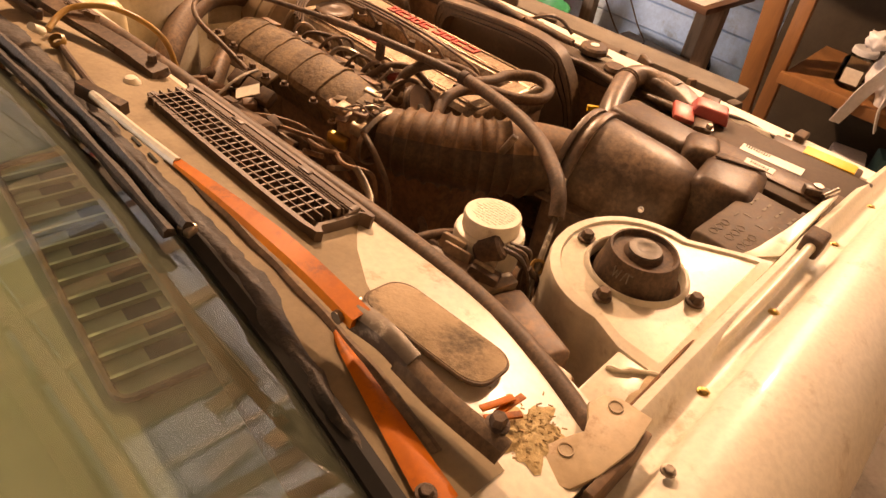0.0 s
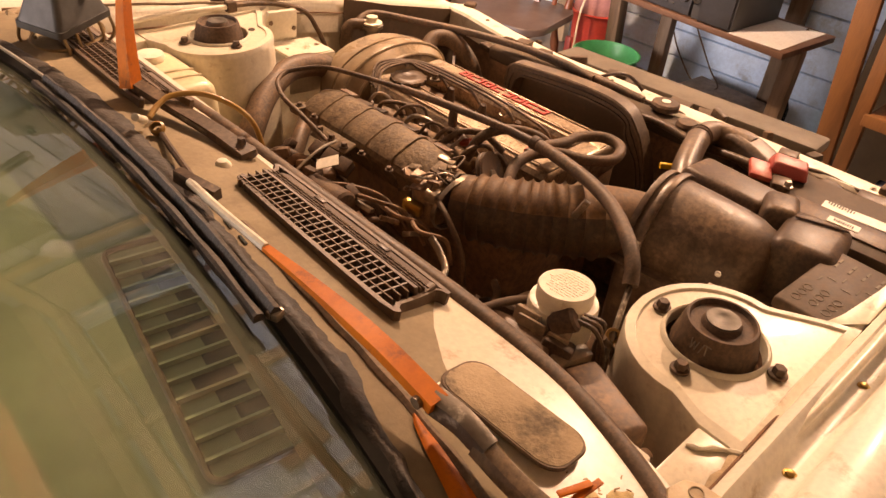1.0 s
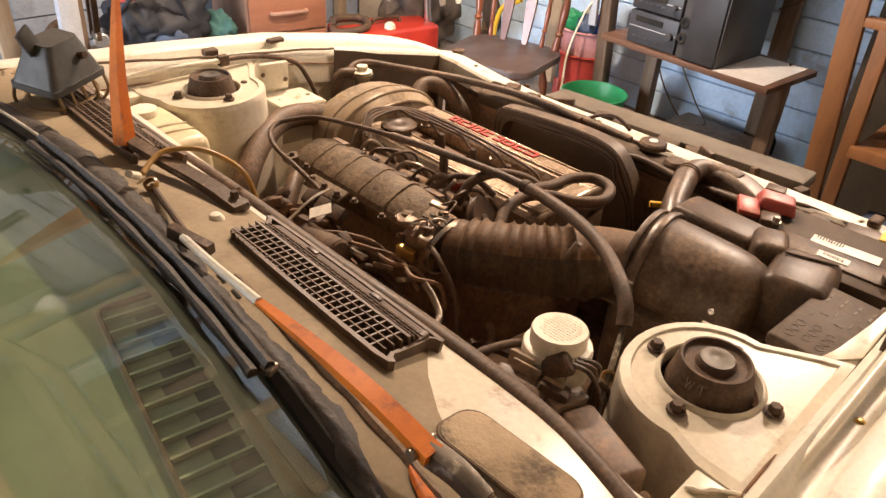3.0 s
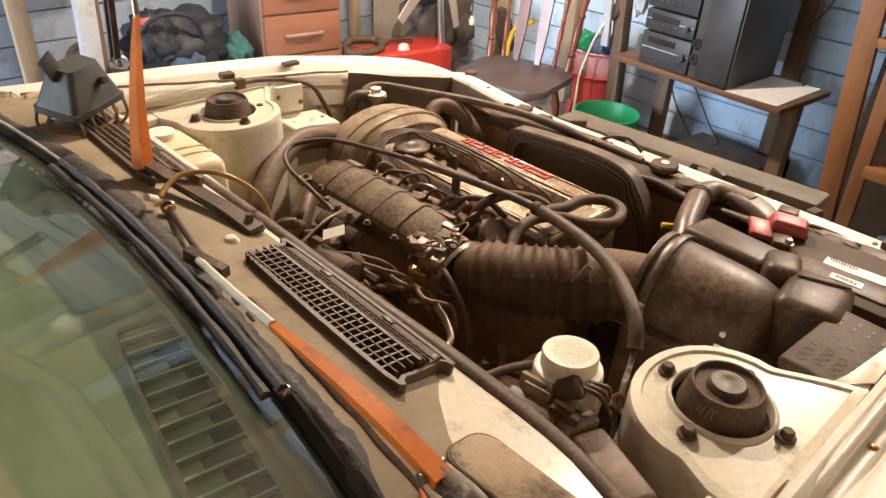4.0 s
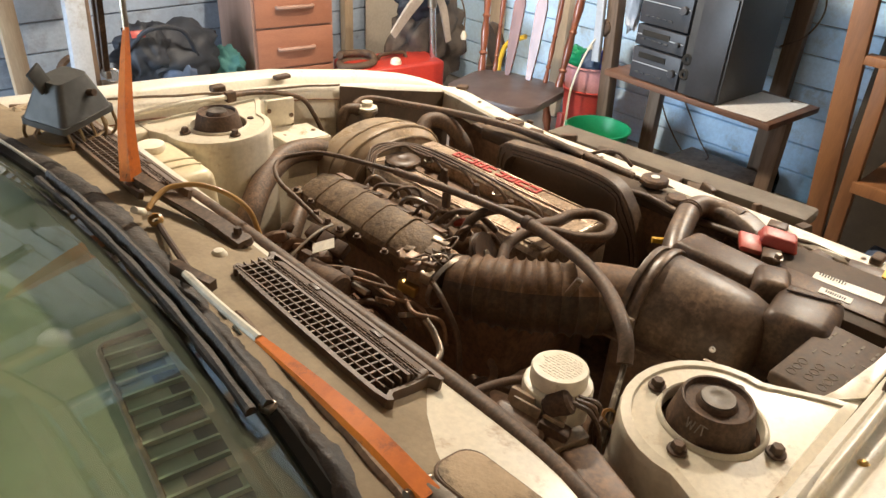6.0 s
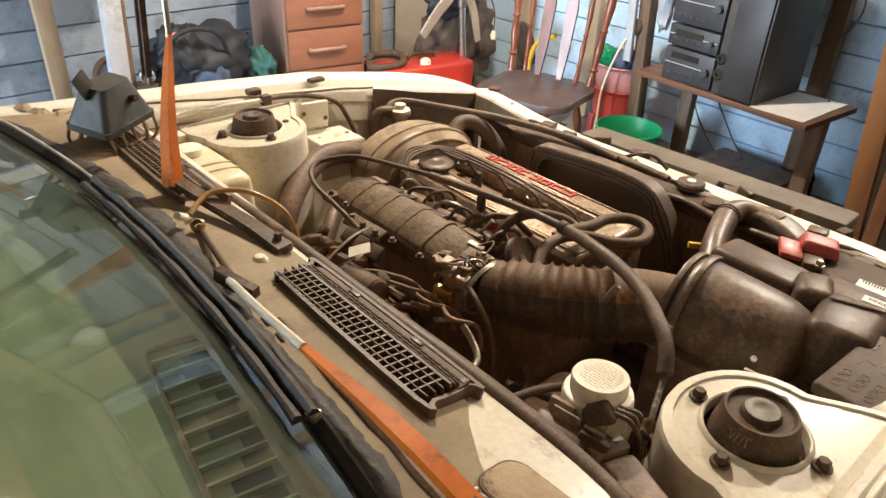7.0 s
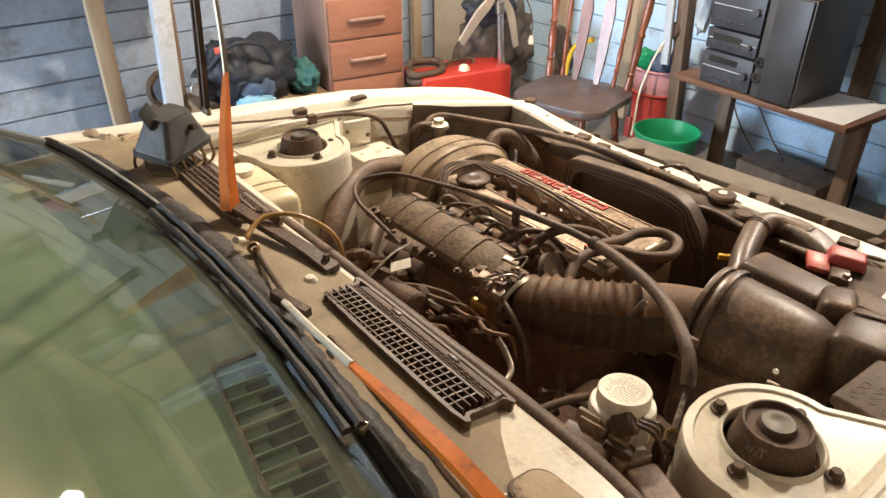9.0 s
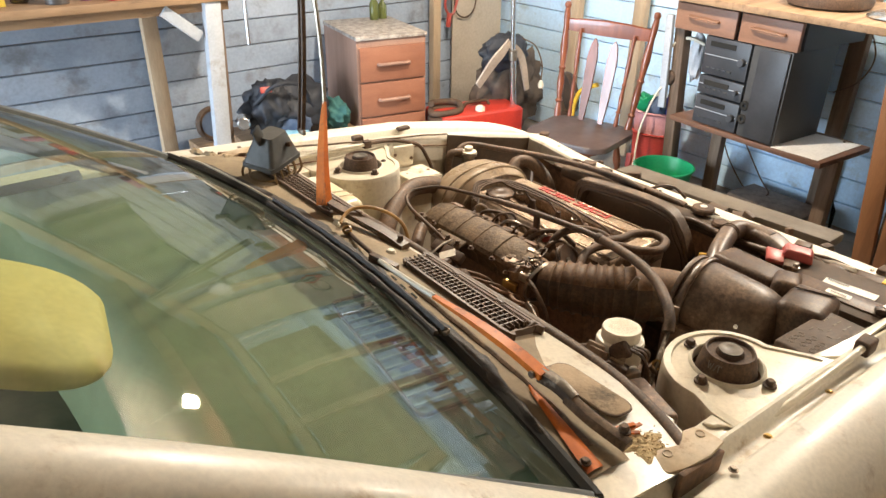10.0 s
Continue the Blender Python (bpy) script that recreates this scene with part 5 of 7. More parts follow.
part("red_sleeve", cyl(B(), (0.182, 0.012, 0.812), (0.176, 0.028, 0.806), 0.007, seg=12), surf("faded_red_sleeve", (0.42, 0.06, 0.03), (0.35, 0.05, 0.03), 0.5), engine, "faded red wiring sleeve")

# ---- hoses across the engine ----
def hose(name, pts, r, material, label, n=8, seg=12, group=""):
    return thing(name, tube(B(), pts, r, n, seg), material, label, "hose", group)


cable = empty("throttle_cable", (0.1, 0, 0.78), "long black cable in a thick sleeve arching over the engine", "cable")
CP = [(-0.02, 0.12, 0.785), (-0.004, 0.159, 0.80), (-0.006, 0.231, 0.822), (-0.012, 0.280, 0.840), (0.003, 0.322, 0.848), (0.023, 0.337, 0.854), (0.047, 0.335, 0.858), (0.094, 0.305, 0.862), (0.131, 0.218, 0.862), (0.152, 0.162, 0.861)]
CQ = [(0.152, 0.162, 0.861), (0.176, 0.061, 0.860), (0.193, -0.049, 0.860), (0.193, -0.115, 0.862), (0.180, -0.171, 0.866), (0.145, -0.253, 0.878), (0.104, -0.322, 0.886), (0.061, -0.377, 0.884), (0.037, -0.403, 0.874), (0.019, -0.416, 0.859)]
part("cable", tube(B(), CP, 0.0044, 8, 10), HOSE, cable)
part("sleeve", tube(B(), CQ[:4], 0.0068, 8, 12), HOSE, cable, "rubber sleeve")
part("thick_sleeve", tube(B(), CQ[3:], 0.0098, 8, 14), HOSE, cable, "thick ribless sleeve")
part("collar", cyl(B(), (0.193, -0.108, 0.862), (0.192, -0.124, 0.8625), 0.0114, seg=16, bevel=0.002), RUBBER, cable)
part("inner_cable", tube(B(), [CQ[-1], (-0.012, -0.429, 0.846), (-0.040, -0.441, 0.832), (-0.070, -0.452, 0.800), (-0.09, -0.458, 0.74)], 0.0038, 8, 8), SCUFFED, cable, "grey inner cable")
part("cable_ring", lathe(B(), [(0.0055, -0.004), (0.009, -0.004), (0.009, 0.004), (0.0055, 0.004)], pose(-0.040, -0.441, 0.832, 30, -40, 0), 14), TUBEY, cable, "yellowed cable ring")
part("stay", box(B(), (0.178, 0.055, 0.842), (0.010, 0.014, 0.034), (0, 0, 0), 0.002), PLASTIC, cable)
hose("breather_hose", [(0.215, -0.085, 0.822), (0.25, -0.092, 0.828), (0.291, -0.098, 0.824), (0.335, -0.098, 0.822), (0.374, -0.122, 0.820), (0.372, -0.160, 0.818), (0.325, -0.178, 0.818), (0.282, -0.154, 0.820), (0.258, -0.118, 0.824), (0.225, -0.094, 0.824), (0.178, -0.094, 0.820), (0.140, -0.112, 0.806)], 0.0095, HOSE, "black breather hose looped beside the cam cover")
hose("vacuum_hose", [(0.15, -0.01, 0.80), (0.17, -0.02, 0.838), (0.215, -0.035, 0.846), (0.255, -0.065, 0.836), (0.28, -0.09, 0.812)], 0.0085, HOSE, "black vacuum hose curving over the cam cover")
hose("vacuum_hose", [(0.14, 0.05, 0.80), (0.175, 0.03, 0.825), (0.20, 0.0, 0.826), (0.22, -0.03, 0.80)], 0.006, HOSE, "thin black vacuum hose by the throttle")
hose("heater_hose", [(0.24, 0.47, 0.765), (0.19, 0.482, 0.785), (0.12, 0.475, 0.79), (0.04, 0.43, 0.775), (-0.02, 0.385, 0.74), (-0.06, 0.36, 0.68)], 0.024, HOSE, "thick black heater hose beside the strut tower", 8, 18)
hose("heater_hose", [(0.20, 0.44, 0.70), (0.13, 0.42, 0.705), (0.06, 0.36, 0.69), (0.0, 0.31, 0.64)], 0.017, HOSE, "black heater hose behind the plenum", 8, 16)
hose("coolant_hose", [(0.395, 0.585, 0.79), (0.40, 0.605, 0.805), (0.44, 0.60, 0.815), (0.50, 0.52, 0.81), (0.57, 0.40, 0.805), (0.615, 0.28, 0.80), (0.625, 0.17, 0.80), (0.63, 0.09, 0.79)], 0.0085, HOSE, "black coolant hose running to the radiator")
hose("radiator_hose", [(0.47, 0.45, 0.76), (0.51, 0.46, 0.785), (0.545, 0.43, 0.78), (0.56, 0.38, 0.73), (0.56, 0.36, 0.66)], 0.019, HOSE, "black radiator hose bent down beside the fan", 8, 16)
hose("radiator_hose", [(0.36, 0.60, 0.70), (0.355, 0.60, 0.77), (0.37, 0.60, 0.80), (0.40, 0.585, 0.802)], 0.013, HOSE, "short black hose below the filler neck")
wn = empty("filler_neck", (0.414, 0.593, 0.74), "bright metal coolant filler neck with a white cap", "filler neck")
part("neck", lathe(B(), [(0.018, -0.05), (0.018, 0.0), (0.026, 0.004), (0.026, 0.012), (0.016, 0.014)], pose(0.414, 0.575, 0.79), 22), STEEL, wn)
part("cap", lathe(B(), [(0, 0.012), (0.022, 0.012), (0.024, 0.017), (0.013, 0.021), (0.013, 0.03), (0, 0.031)], pose(0.414, 0.575, 0.79), 22), WHITEP, wn)
hose("fuel_pipe", [(-0.185, -0.20, 0.80), (-0.14, -0.23, 0.81), (-0.10, -0.225, 0.815), (-0.085, -0.20, 0.825), (-0.085, -0.18, 0.84)], 0.0048, STEEL, "bare steel pipe by the firewall")
hose("firewall_hose", [(-0.20, -0.24, 0.74), (-0.12, -0.26, 0.73), (-0.05, -0.25, 0.72), (0.02, -0.22, 0.71), (0.06, -0.18, 0.69)], 0.006, DARKBAY, "black hose crossing the bay behind the bellows")
hose("firewall_hose", [(-0.21, -0.27, 0.80), (-0.13, -0.285, 0.80), (-0.04, -0.30, 0.79), (0.06, -0.33, 0.75)], 0.006, RUBBER, "black hose below the brake reservoir")
hose("earth_lead", [(0.02, -0.075, 0.81), (0.005, -0.12, 0.80), (0.0, -0.16, 0.76), (0.0, -0.17, 0.70)], 0.0045, HOSE, "thin dark lead hanging from the throttle body")

# ---- intake bellows and air box ----
bel = empty("intake_bellows", (0.14, -0.21, 0.72), "brown-dusted ribbed rubber intake bellows", "intake hose")
BELLOWLOW = surf("bellows_shade_brown", (0.060, 0.037, 0.022), (0.085, 0.052, 0.031), 0.55, scale=12, fine=160, bump=0.15, dirt=(0.12, 0.078, 0.046), amount=0.35, dscale=18, spec=0.35, grit=0.75)
BP = spline([(0.060, -0.088, 0.789), (0.080, -0.135, 0.793), (0.112, -0.188, 0.796), (0.155, -0.236, 0.798), (0.208, -0.277, 0.796), (0.255, -0.300, 0.790)], 22)


def ribs(f):
    w = 0.044 + 0.011 * min(1, f * 2.2) - 0.012 * max(0.0, f - 0.72) / 0.28
    if 0.08 < f < 0.74:
        c = math.cos(2 * math.pi * ((f - 0.08) / 0.66 + 0.022 * math.sin(14 * f)) * 11)
        w += 0.0050 * (max(0.0, c) ** 3) - 0.0012 * (max(0.0, -c) ** 4)
    return w / 0.06 * (1 + 0.03 * math.sin(9 * f))


# Lower half gets a darker brown: shade below the dusted top, put into colour.
for nm, m, lo, hi, lb in (("upper_half", BELLOW, 36, 206, "brown-dusted ribbed upper half"), ("lower_half", BELLOWLOW, 206, 396, "lower half coloured darker for shade")):
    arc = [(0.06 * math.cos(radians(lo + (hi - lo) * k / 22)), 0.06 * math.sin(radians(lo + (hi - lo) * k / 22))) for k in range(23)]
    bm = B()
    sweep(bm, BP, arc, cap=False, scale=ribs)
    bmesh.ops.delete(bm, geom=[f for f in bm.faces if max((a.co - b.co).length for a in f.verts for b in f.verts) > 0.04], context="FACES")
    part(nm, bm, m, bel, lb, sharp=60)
part("clip", box(B(), (0.121, -0.262, 0.842), (0.006, 0.010, 0.045), (24, -8, 30), 0.001), STEEL, bel)

airbox = empty("air_filter_box", (0.255, -0.4, 0.62), "brownish-black plastic air filter drum with a clamped lid", "air filter")
AM = pose(0.258, -0.298, 0.784, 90, 0, 6)
part("drum", lathe(B(), [(0, 0.0), (0.070, 0.0), (0.080, 0.004), (0.086, 0.012), (0.087, 0.03), (0.0835, 0.08), (0.0795, 0.125), (0.0755, 0.150), (0.068, 0.170), (0.055, 0.182), (0.030, 0.189), (0, 0.190)], AM, 48), AIRBOX, airbox, sharp=50)
part("clamp_ring", lathe(B(), [(0.0875, 0.022), (0.093, 0.022), (0.0945, 0.026), (0.0945, 0.031), (0.093, 0.034), (0.0875, 0.034)], AM, 48), AIRBOX, airbox)
part("lid_ring", lathe(B(), [(0.086, 0.004), (0.0905, 0.004), (0.0915, 0.008), (0.0905, 0.013), (0.087, 0.013)], AM, 48), AIRBOX, airbox)
part("lower_case", box(B(), (0.262, -0.405, 0.70), (0.185, 0.21, 0.15), (0, 0, 6), 0.02, 3), AIRBOX, airbox)
part("case_flange", box(B(), (0.260, -0.402, 0.768), (0.194, 0.215, 0.005), (0, 3, 6), 0.002), AIRBOX, airbox)
part("case_screw", hexbolt(B(), (0.166, -0.458, 0.832), 0.0030, 0.003, (-1, -0.2, 0.25)), CHROME, airbox, "small bright screw")
for y in (-0.335, -0.46):
    part("clip", box(B(), (0.168, y, 0.79), (0.006, 0.018, 0.05), (0, -10, 6), 0.002), STEEL, airbox)

sn = empty("intake_snorkel", (0.5, -0.25, 0.74), "glossy brown-black intake snorkel pipe with an elbow", "intake pipe")
SP = [(0.36, -0.272, 0.770), (0.410, -0.264, 0.785), (0.448, -0.247, 0.796), (0.503, -0.227, 0.804), (0.556, -0.211, 0.806), (0.596, -0.217, 0.804), (0.608, -0.252, 0.800), (0.605, -0.285, 0.796)]
part("pipe", tube(B(), SP, 0.0215, 10, 24, scale=lambda f: 1.0 + 0.18 * max(0, 0.15 - f) / 0.15 + 0.12 * max(0, f - 0.8) / 0.2), AIRBOX, sn, sharp=60)
for f in (0.53, 0.57):
    q = spline(SP, 10)
    i = int(f * (len(q) - 1))
    part("collar", cyl(B(), q[i], q[i] + (q[i + 1] - q[i]) * 0.6, 0.0238, seg=24, bevel=0.002), AIRBOX, sn)
part("mouth", sweep(B(), spline([(0.610, -0.228, 0.794), (0.610, -0.262, 0.794), (0.602, -0.300, 0.790), (0.590, -0.336, 0.784)], 6), rounded(0.052, 0.046, 0.012, 4), scale=lambda f: 0.92 + 0.14 * math.sin(math.pi * f)), AIRBOX, sn, "flattened intake mouth", sharp=50)
hose("corrugated_tube", [(0.60, -0.02, 0.765), (0.60, -0.10, 0.775), (0.585, -0.19, 0.775), (0.565, -0.28, 0.79), (0.55, -0.34, 0.80)], 0.008, PLASTIC, "black corrugated wiring tube by the radiator")

rb = empty("resonator_box", (0.36, -0.42, 0.74), "grey-black moulded intake resonator box", "intake box")
part("neck", box(B(), (0.392, -0.352, 0.818), (0.085, 0.16, 0.050), (0, 2, -4), 0.010, 3, 0.84), PLASTIC, rb)
part("shoulder", box(B(), (0.368, -0.442, 0.828), (0.085, 0.06, 0.06), (0, 4, 22), 0.012, 3, 0.82), PLASTIC, rb)
part("chamber", box(B(), (0.322, -0.508, 0.808), (0.125, 0.098, 0.10), (0, 0, 8), 0.016, 3, 0.88), PLASTIC, rb)
part("seam", box(B(), (0.350, -0.505, 0.860), (0.004, 0.07, 0.003), (0, 0, 20), 0.001), RUBBER, rb)

# ---- battery, fuse box ----
bat = empty("battery", (0.485, -0.53, 0.60), "black car battery with white labels and a red terminal cover", "battery")
part("case", box(B(), (0.487, -0.527, 0.70), (0.165, 0.25, 0.20), (0, 0, 2), 0.004), PLASTIC, bat)
part("lid", box(B(), (0.487, -0.527, 0.805), (0.170, 0.255, 0.022), (0, 0, 2), 0.003), SHROUD, bat)
part("cell_strip", box(B(), (0.455, -0.53, 0.8175), (0.05, 0.235, 0.004), (0, 0, 2), 0.001), PLASTIC, bat)
lab = part("label", box(B(), (0.494, -0.513, 0.8182), (0.026, 0.100, 0.0012), (0, 0, 6)), LABEL, bat, "white printed label")
lab2 = part("label", box(B(), (0.451, -0.510, 0.8202), (0.018, 0.046, 0.0012), (0, 0, 6)), LABEL, bat, "white barcode label")
for k in range(10):
    part("print_bar", box(B(), (0.498 + 0.0002 * k, -0.469 - 0.0042 * k, 0.8192), (0.012 if k % 3 else 0.007, 0.0022, 0.0006), (0, 0, 6)), PRINT, lab)
for k in range(9):
    part("print_bar", box(B(), (0.451, -0.496 - 0.0034 * k, 0.8212), (0.008, 0.0014 if k % 2 else 0.0022, 0.0006), (0, 0, 6)), PRINT, lab2)
rc = part("terminal_cover", box(B(), (0.528, -0.384, 0.833), (0.044, 0.066, 0.021), (6, -4, 24), 0.005, 3, 0.80), RED, bat, "faded red terminal cover")
part("cover_flap", box(B(), (0.486, -0.355, 0.828), (0.044, 0.036, 0.010), (8, -10, 30), 0.0025), RED, rc)
part("terminal_clamp", box(B(), (0.482, -0.395, 0.822), (0.034, 0.03, 0.014), (0, 0, 24), 0.003), PLASTIC, bat)
part("clamp_bolt", hexbolt(B(), (0.474, -0.408, 0.826), 0.006, 0.010), STEEL, bat)
part("terminal", cyl(B(), (0.452, -0.598, 0.815), (0.452, -0.598, 0.834), 0.0085, 0.0075, 18), STEEL, bat, "lead terminal post")
tc2 = part("terminal_clamp", box(B(), (0.448, -0.60, 0.826), (0.018, 0.04, 0.012), (0, 0, 30), 0.003), PLASTIC, bat)
part("clamp_bolt", cyl(B(), (0.436, -0.612, 0.828), (0.462, -0.622, 0.836), 0.004, seg=10), CHROME, tc2)
hose("battery_lead", [(0.448, -0.61, 0.826), (0.43, -0.63, 0.82), (0.40, -0.635, 0.80), (0.36, -0.64, 0.76)], 0.007, HOSE, "black earth lead of the battery")
hose("battery_lead", [(0.545, -0.375, 0.825), (0.575, -0.36, 0.815), (0.60, -0.38, 0.80), (0.61, -0.43, 0.78)], 0.0075, HOSE, "black positive lead below the red cover")

fb = empty("fuse_box", (0.24, -0.59, 0.70), "brown-grey fuse box lid with worn relief diagrams", "fuse box")
FM = pose(0.238, -0.590, 0.848, 0, 0, -3)
part("case", box(B(), (0.238, -0.590, 0.775), (0.150, 0.098, 0.13), (0, 0, -3), 0.006), PLASTIC, fb)
part("lid", box(B(), (0.238, -0.590, 0.841), (0.166, 0.108, 0.018), (0, 0, -3), 0.005, 3), GREYBOX, fb)
for i in range(3):
    for j in range(4):
        part("relief_ring", sweep(B(), [FM @ Vector((-0.062 + 0.015 * i + 0.006 * (j % 2) + 0.0056 * math.cos(t), 0.036 - 0.019 * j + 0.0056 * math.sin(t), 0.0022)) for t in np.linspace(0, 2 * math.pi, 17)[:-1]], ring2(0.0006, 5), True), RELIEF, fb)
for k in range(7):
    part("relief_bar", box(B(), FM @ Vector((0.0 + 0.010 * (k % 3), 0.036 - 0.011 * k, 0.0022)), (0.011, 0.0014, 0.0010), (0, 0, 90 * (k % 2) - 3)), RELIEF, fb)
for k in range(8):
    part("relief_bar", box(B(), FM @ Vector((0.045 + 0.014 * (k % 2), 0.036 - 0.009 * (k // 2) * 2, 0.0022)), (0.010, 0.0030, 0.0009), (0, 0, -3)), RELIEF, fb)
part("tab", box(B(), FM @ Vector((0.088, -0.03, -0.006)), (0.02, 0.03, 0.01), (0, 0, -3), 0.003), GREYBOX, fb)

# ---- radiator, fan shroud, slam panel fittings ----
rad = empty("radiator", (0.64, 0.05, 0.32), "black radiator with a round filler cap", "radiator")
part("core", box(B(), (0.615, 0.05, 0.55), (0.03, 0.62, 0.40)), DARKBAY, rad)
part("top_tank", box(B(), (0.620, 0.05, 0.765), (0.045, 0.64, 0.035), (0, 0, 0), 0.01, 3), SHROUD, rad)
cp = part("filler_cap", lathe(B(), [(0, 0), (0.022, 0), (0.026, 0.003), (0.030, 0.004), (0.030, 0.013), (0.026, 0.017), (0.012, 0.018), (0, 0.018)], pose(0.640, -0.084, 0.785), 8), PLASTIC, rad, "black eared radiator cap")
part("cap_badge", lathe(B(), [(0, 0.0185), (0.009, 0.0185), (0.009, 0.0192), (0, 0.0192)], pose(0.640, -0.084, 0.785), 18), LABEL, cp, "pale round badge")
part("overflow_cap", lathe(B(), [(0, 0), (0.020, 0), (0.022, 0.006), (0.018, 0.012), (0, 0.013)], pose(0.618, -0.150, 0.780), 18), PLASTIC, rad)

sh = empty("fan_shroud", (0.57, 0.07, 0.40), "large matt black fan shroud with a stepped rim", "fan shroud")
def frame_path(inset, x):
    pts = []
    for px, pz in ((0.252, 0.45), (0.252, 0.70), (0.250, 0.77), (0.236, 0.794), (0.19, 0.802), (0.07, 0.812), (-0.002, 0.813), (-0.044, 0.808), (-0.070, 0.797), (-0.091, 0.776), (-0.108, 0.752), (-0.130, 0.70), (-0.150, 0.62), (-0.160, 0.45)):
        pts.append(Vector((x, px + (-inset if px > 0.05 else inset) * (1 if abs(px - 0.06) > 0.15 else 0.2), pz - (inset if pz > 0.7 else 0))))
    return spline(pts, 4)
part("rim", sweep(B(), frame_path(0.0, 0.549), [(-0.003, -0.015), (0.003, -0.015), (0.003, 0.015), (-0.003, 0.015)]), SHROUDRIM, sh)


def ring_strip(i0, x0, i1, x1):
    """A strip between two rounds of the shroud's outline."""
    bm = B()
    a, b = [[bm.verts.new(p) for p in frame_path(i, x)] for i, x in ((i0, x0), (i1, x1))]
    for k in range(len(a) - 1):
        bm.faces.new((a[k], a[k + 1], b[k + 1], b[k]))
    return bm


part("flange", ring_strip(0.0, 0.534, 0.022, 0.535), SHROUDRIM, sh)
part("step", ring_strip(0.022, 0.535, 0.026, 0.556), SHROUD, sh)
for i in (0.001, 0.011, 0.021):
    part("bead", sweep(B(), frame_path(i, 0.5335), [(-0.0022, -0.0022), (0.0022, -0.0022), (0.0022, 0.0022), (-0.0022, 0.0022)]), SHROUDRIM, sh)
bm = B()
vs = [bm.verts.new(p) for p in frame_path(0.0255, 0.556)]
bm.faces.new(vs)
part("face", bm, SHROUD, sh)
part("fan_motor", cyl(B(), (0.556, 0.05, 0.60), (0.50, 0.05, 0.60), 0.05, seg=28, bevel=0.01), SHROUD, sh)

thing("dipstick", tube(B(), [(0.520, -0.205, 0.752), (0.500, -0.202, 0.757), (0.484, -0.184, 0.757)], 0.0065, 6, 8), YELLOW, "yellow plastic dipstick handle beside the shroud", "dipstick")

rnd = random.Random(21)
for k in range(13):
    y = 0.40 - 0.075 * k
    thing("panel_bracket", box(B(), (0.640 + rnd.uniform(-0.012, 0.012), y, 0.752 + rnd.uniform(-0.01, 0.014)), (rnd.uniform(0.018, 0.04), rnd.uniform(0.02, 0.05), rnd.uniform(0.012, 0.03)), (rnd.uniform(-12, 12), rnd.uniform(-12, 12), rnd.uniform(-30, 30)), 0.004), (PLASTIC, SHROUD, RUBBER, STEEL)[k % 7 % 4], "grimy dark bracket behind the slam panel", "bracket", "slam panel brackets")

for k in range(6):
    y = 0.38 - 0.155 * k + rnd.uniform(-0.06, 0.06)
    thing("grille_clip", box(B(), (0.762 + rnd.uniform(-0.008, 0.010), y, 0.755 + rnd.uniform(-0.002, 0.004)), (rnd.uniform(0.014, 0.03), rnd.uniform(0.012, 0.05), rnd.uniform(0.018, 0.026)), (rnd.uniform(-14, 14), rnd.uniform(-14, 14), rnd.uniform(-40, 40)), 0.003), (PLASTIC, RUBBER, SHROUD)[k % 3], "small black plastic clip behind the slam panel", "clip", "grille clips")
seal = empty("slam_panel_seal", (0.73, 0.0, 0.77), "torn black rubber strip along the slam panel edge", "seal")
for y0, y1 in ((0.40, 0.22), (0.05, -0.12), (-0.16, -0.30), (-0.36, -0.60)):
    part("strip", tube(B(), [(0.727 + slam_dx(y) + 0.010 * (1 - (y / 0.64) ** 2) + 0.003 * math.sin(41 * y), y, 0.7725 + 0.002 * math.sin(57 * y)) for y in np.linspace(y0, y1, 9)], 0.0048, 3, 8, scale=lambda f: 0.8 + 0.3 * math.sin(17 * f)), RUBBER, seal)
# latches, pads, cables along the slam panel
def pad_block(x, y, z, s=(0.036, 0.020, 0.014), rot=0, label="black rubber bonnet bump pad"):
    return thing("bump_pad", box(B(), (x, y, z + s[2] / 2), s, (0, 0, rot), 0.004, 3), RUBBER, label, "bump pad", "bonnet bump pads")


pad_block(0.07, 0.645, zg(0.07), (0.03, 0.022, 0.014))
pad_block(0.245, 0.675, zg(0.245) + 0.004, (0.04, 0.02, 0.01))
pad_block(0.786, 0.62, 0.767, (0.03, 0.03, 0.012), 30)
pad_block(0.199, -0.654, zg(0.199) - 0.004, (0.034, 0.024, 0.026))
pad_block(0.705, -0.50, 0.775)
latch = empty("bonnet_latch", (0.665, 0.14, 0.76), "black bonnet latch on the slam panel", "latch")
part("plate", box(B(), (0.665, 0.14, 0.777), (0.04, 0.11, 0.006), (0, 0, 4), 0.002), PLASTIC, latch)
part("hook", sweep(B(), spline([(0.672, 0.10, 0.782), (0.680, 0.06, 0.802), (0.684, 0.03, 0.802), (0.690, 0.0, 0.782)], 5), ring2(0.004, 8)), PLASTIC, latch)
for y in (0.185, 0.095):
    part("latch_bolt", hexbolt(B(), (0.665, y, 0.779), 0.007, 0.008), STEEL, latch)
hose("release_cable", [(0.655, 0.33, 0.78), (0.645, 0.24, 0.785), (0.640, 0.14, 0.788), (0.640, 0.05, 0.788), (0.645, -0.03, 0.782)], 0.010, HOSE, "black bonnet release cable on the slam panel")
thing("sticker_plate", box(B(), (0.628, -0.572, 0.799), (0.030, 0.086, 0.003), (0, -2, 6), 0.001), YELLOW, "yellow warning sticker on the battery clamp", "sticker")
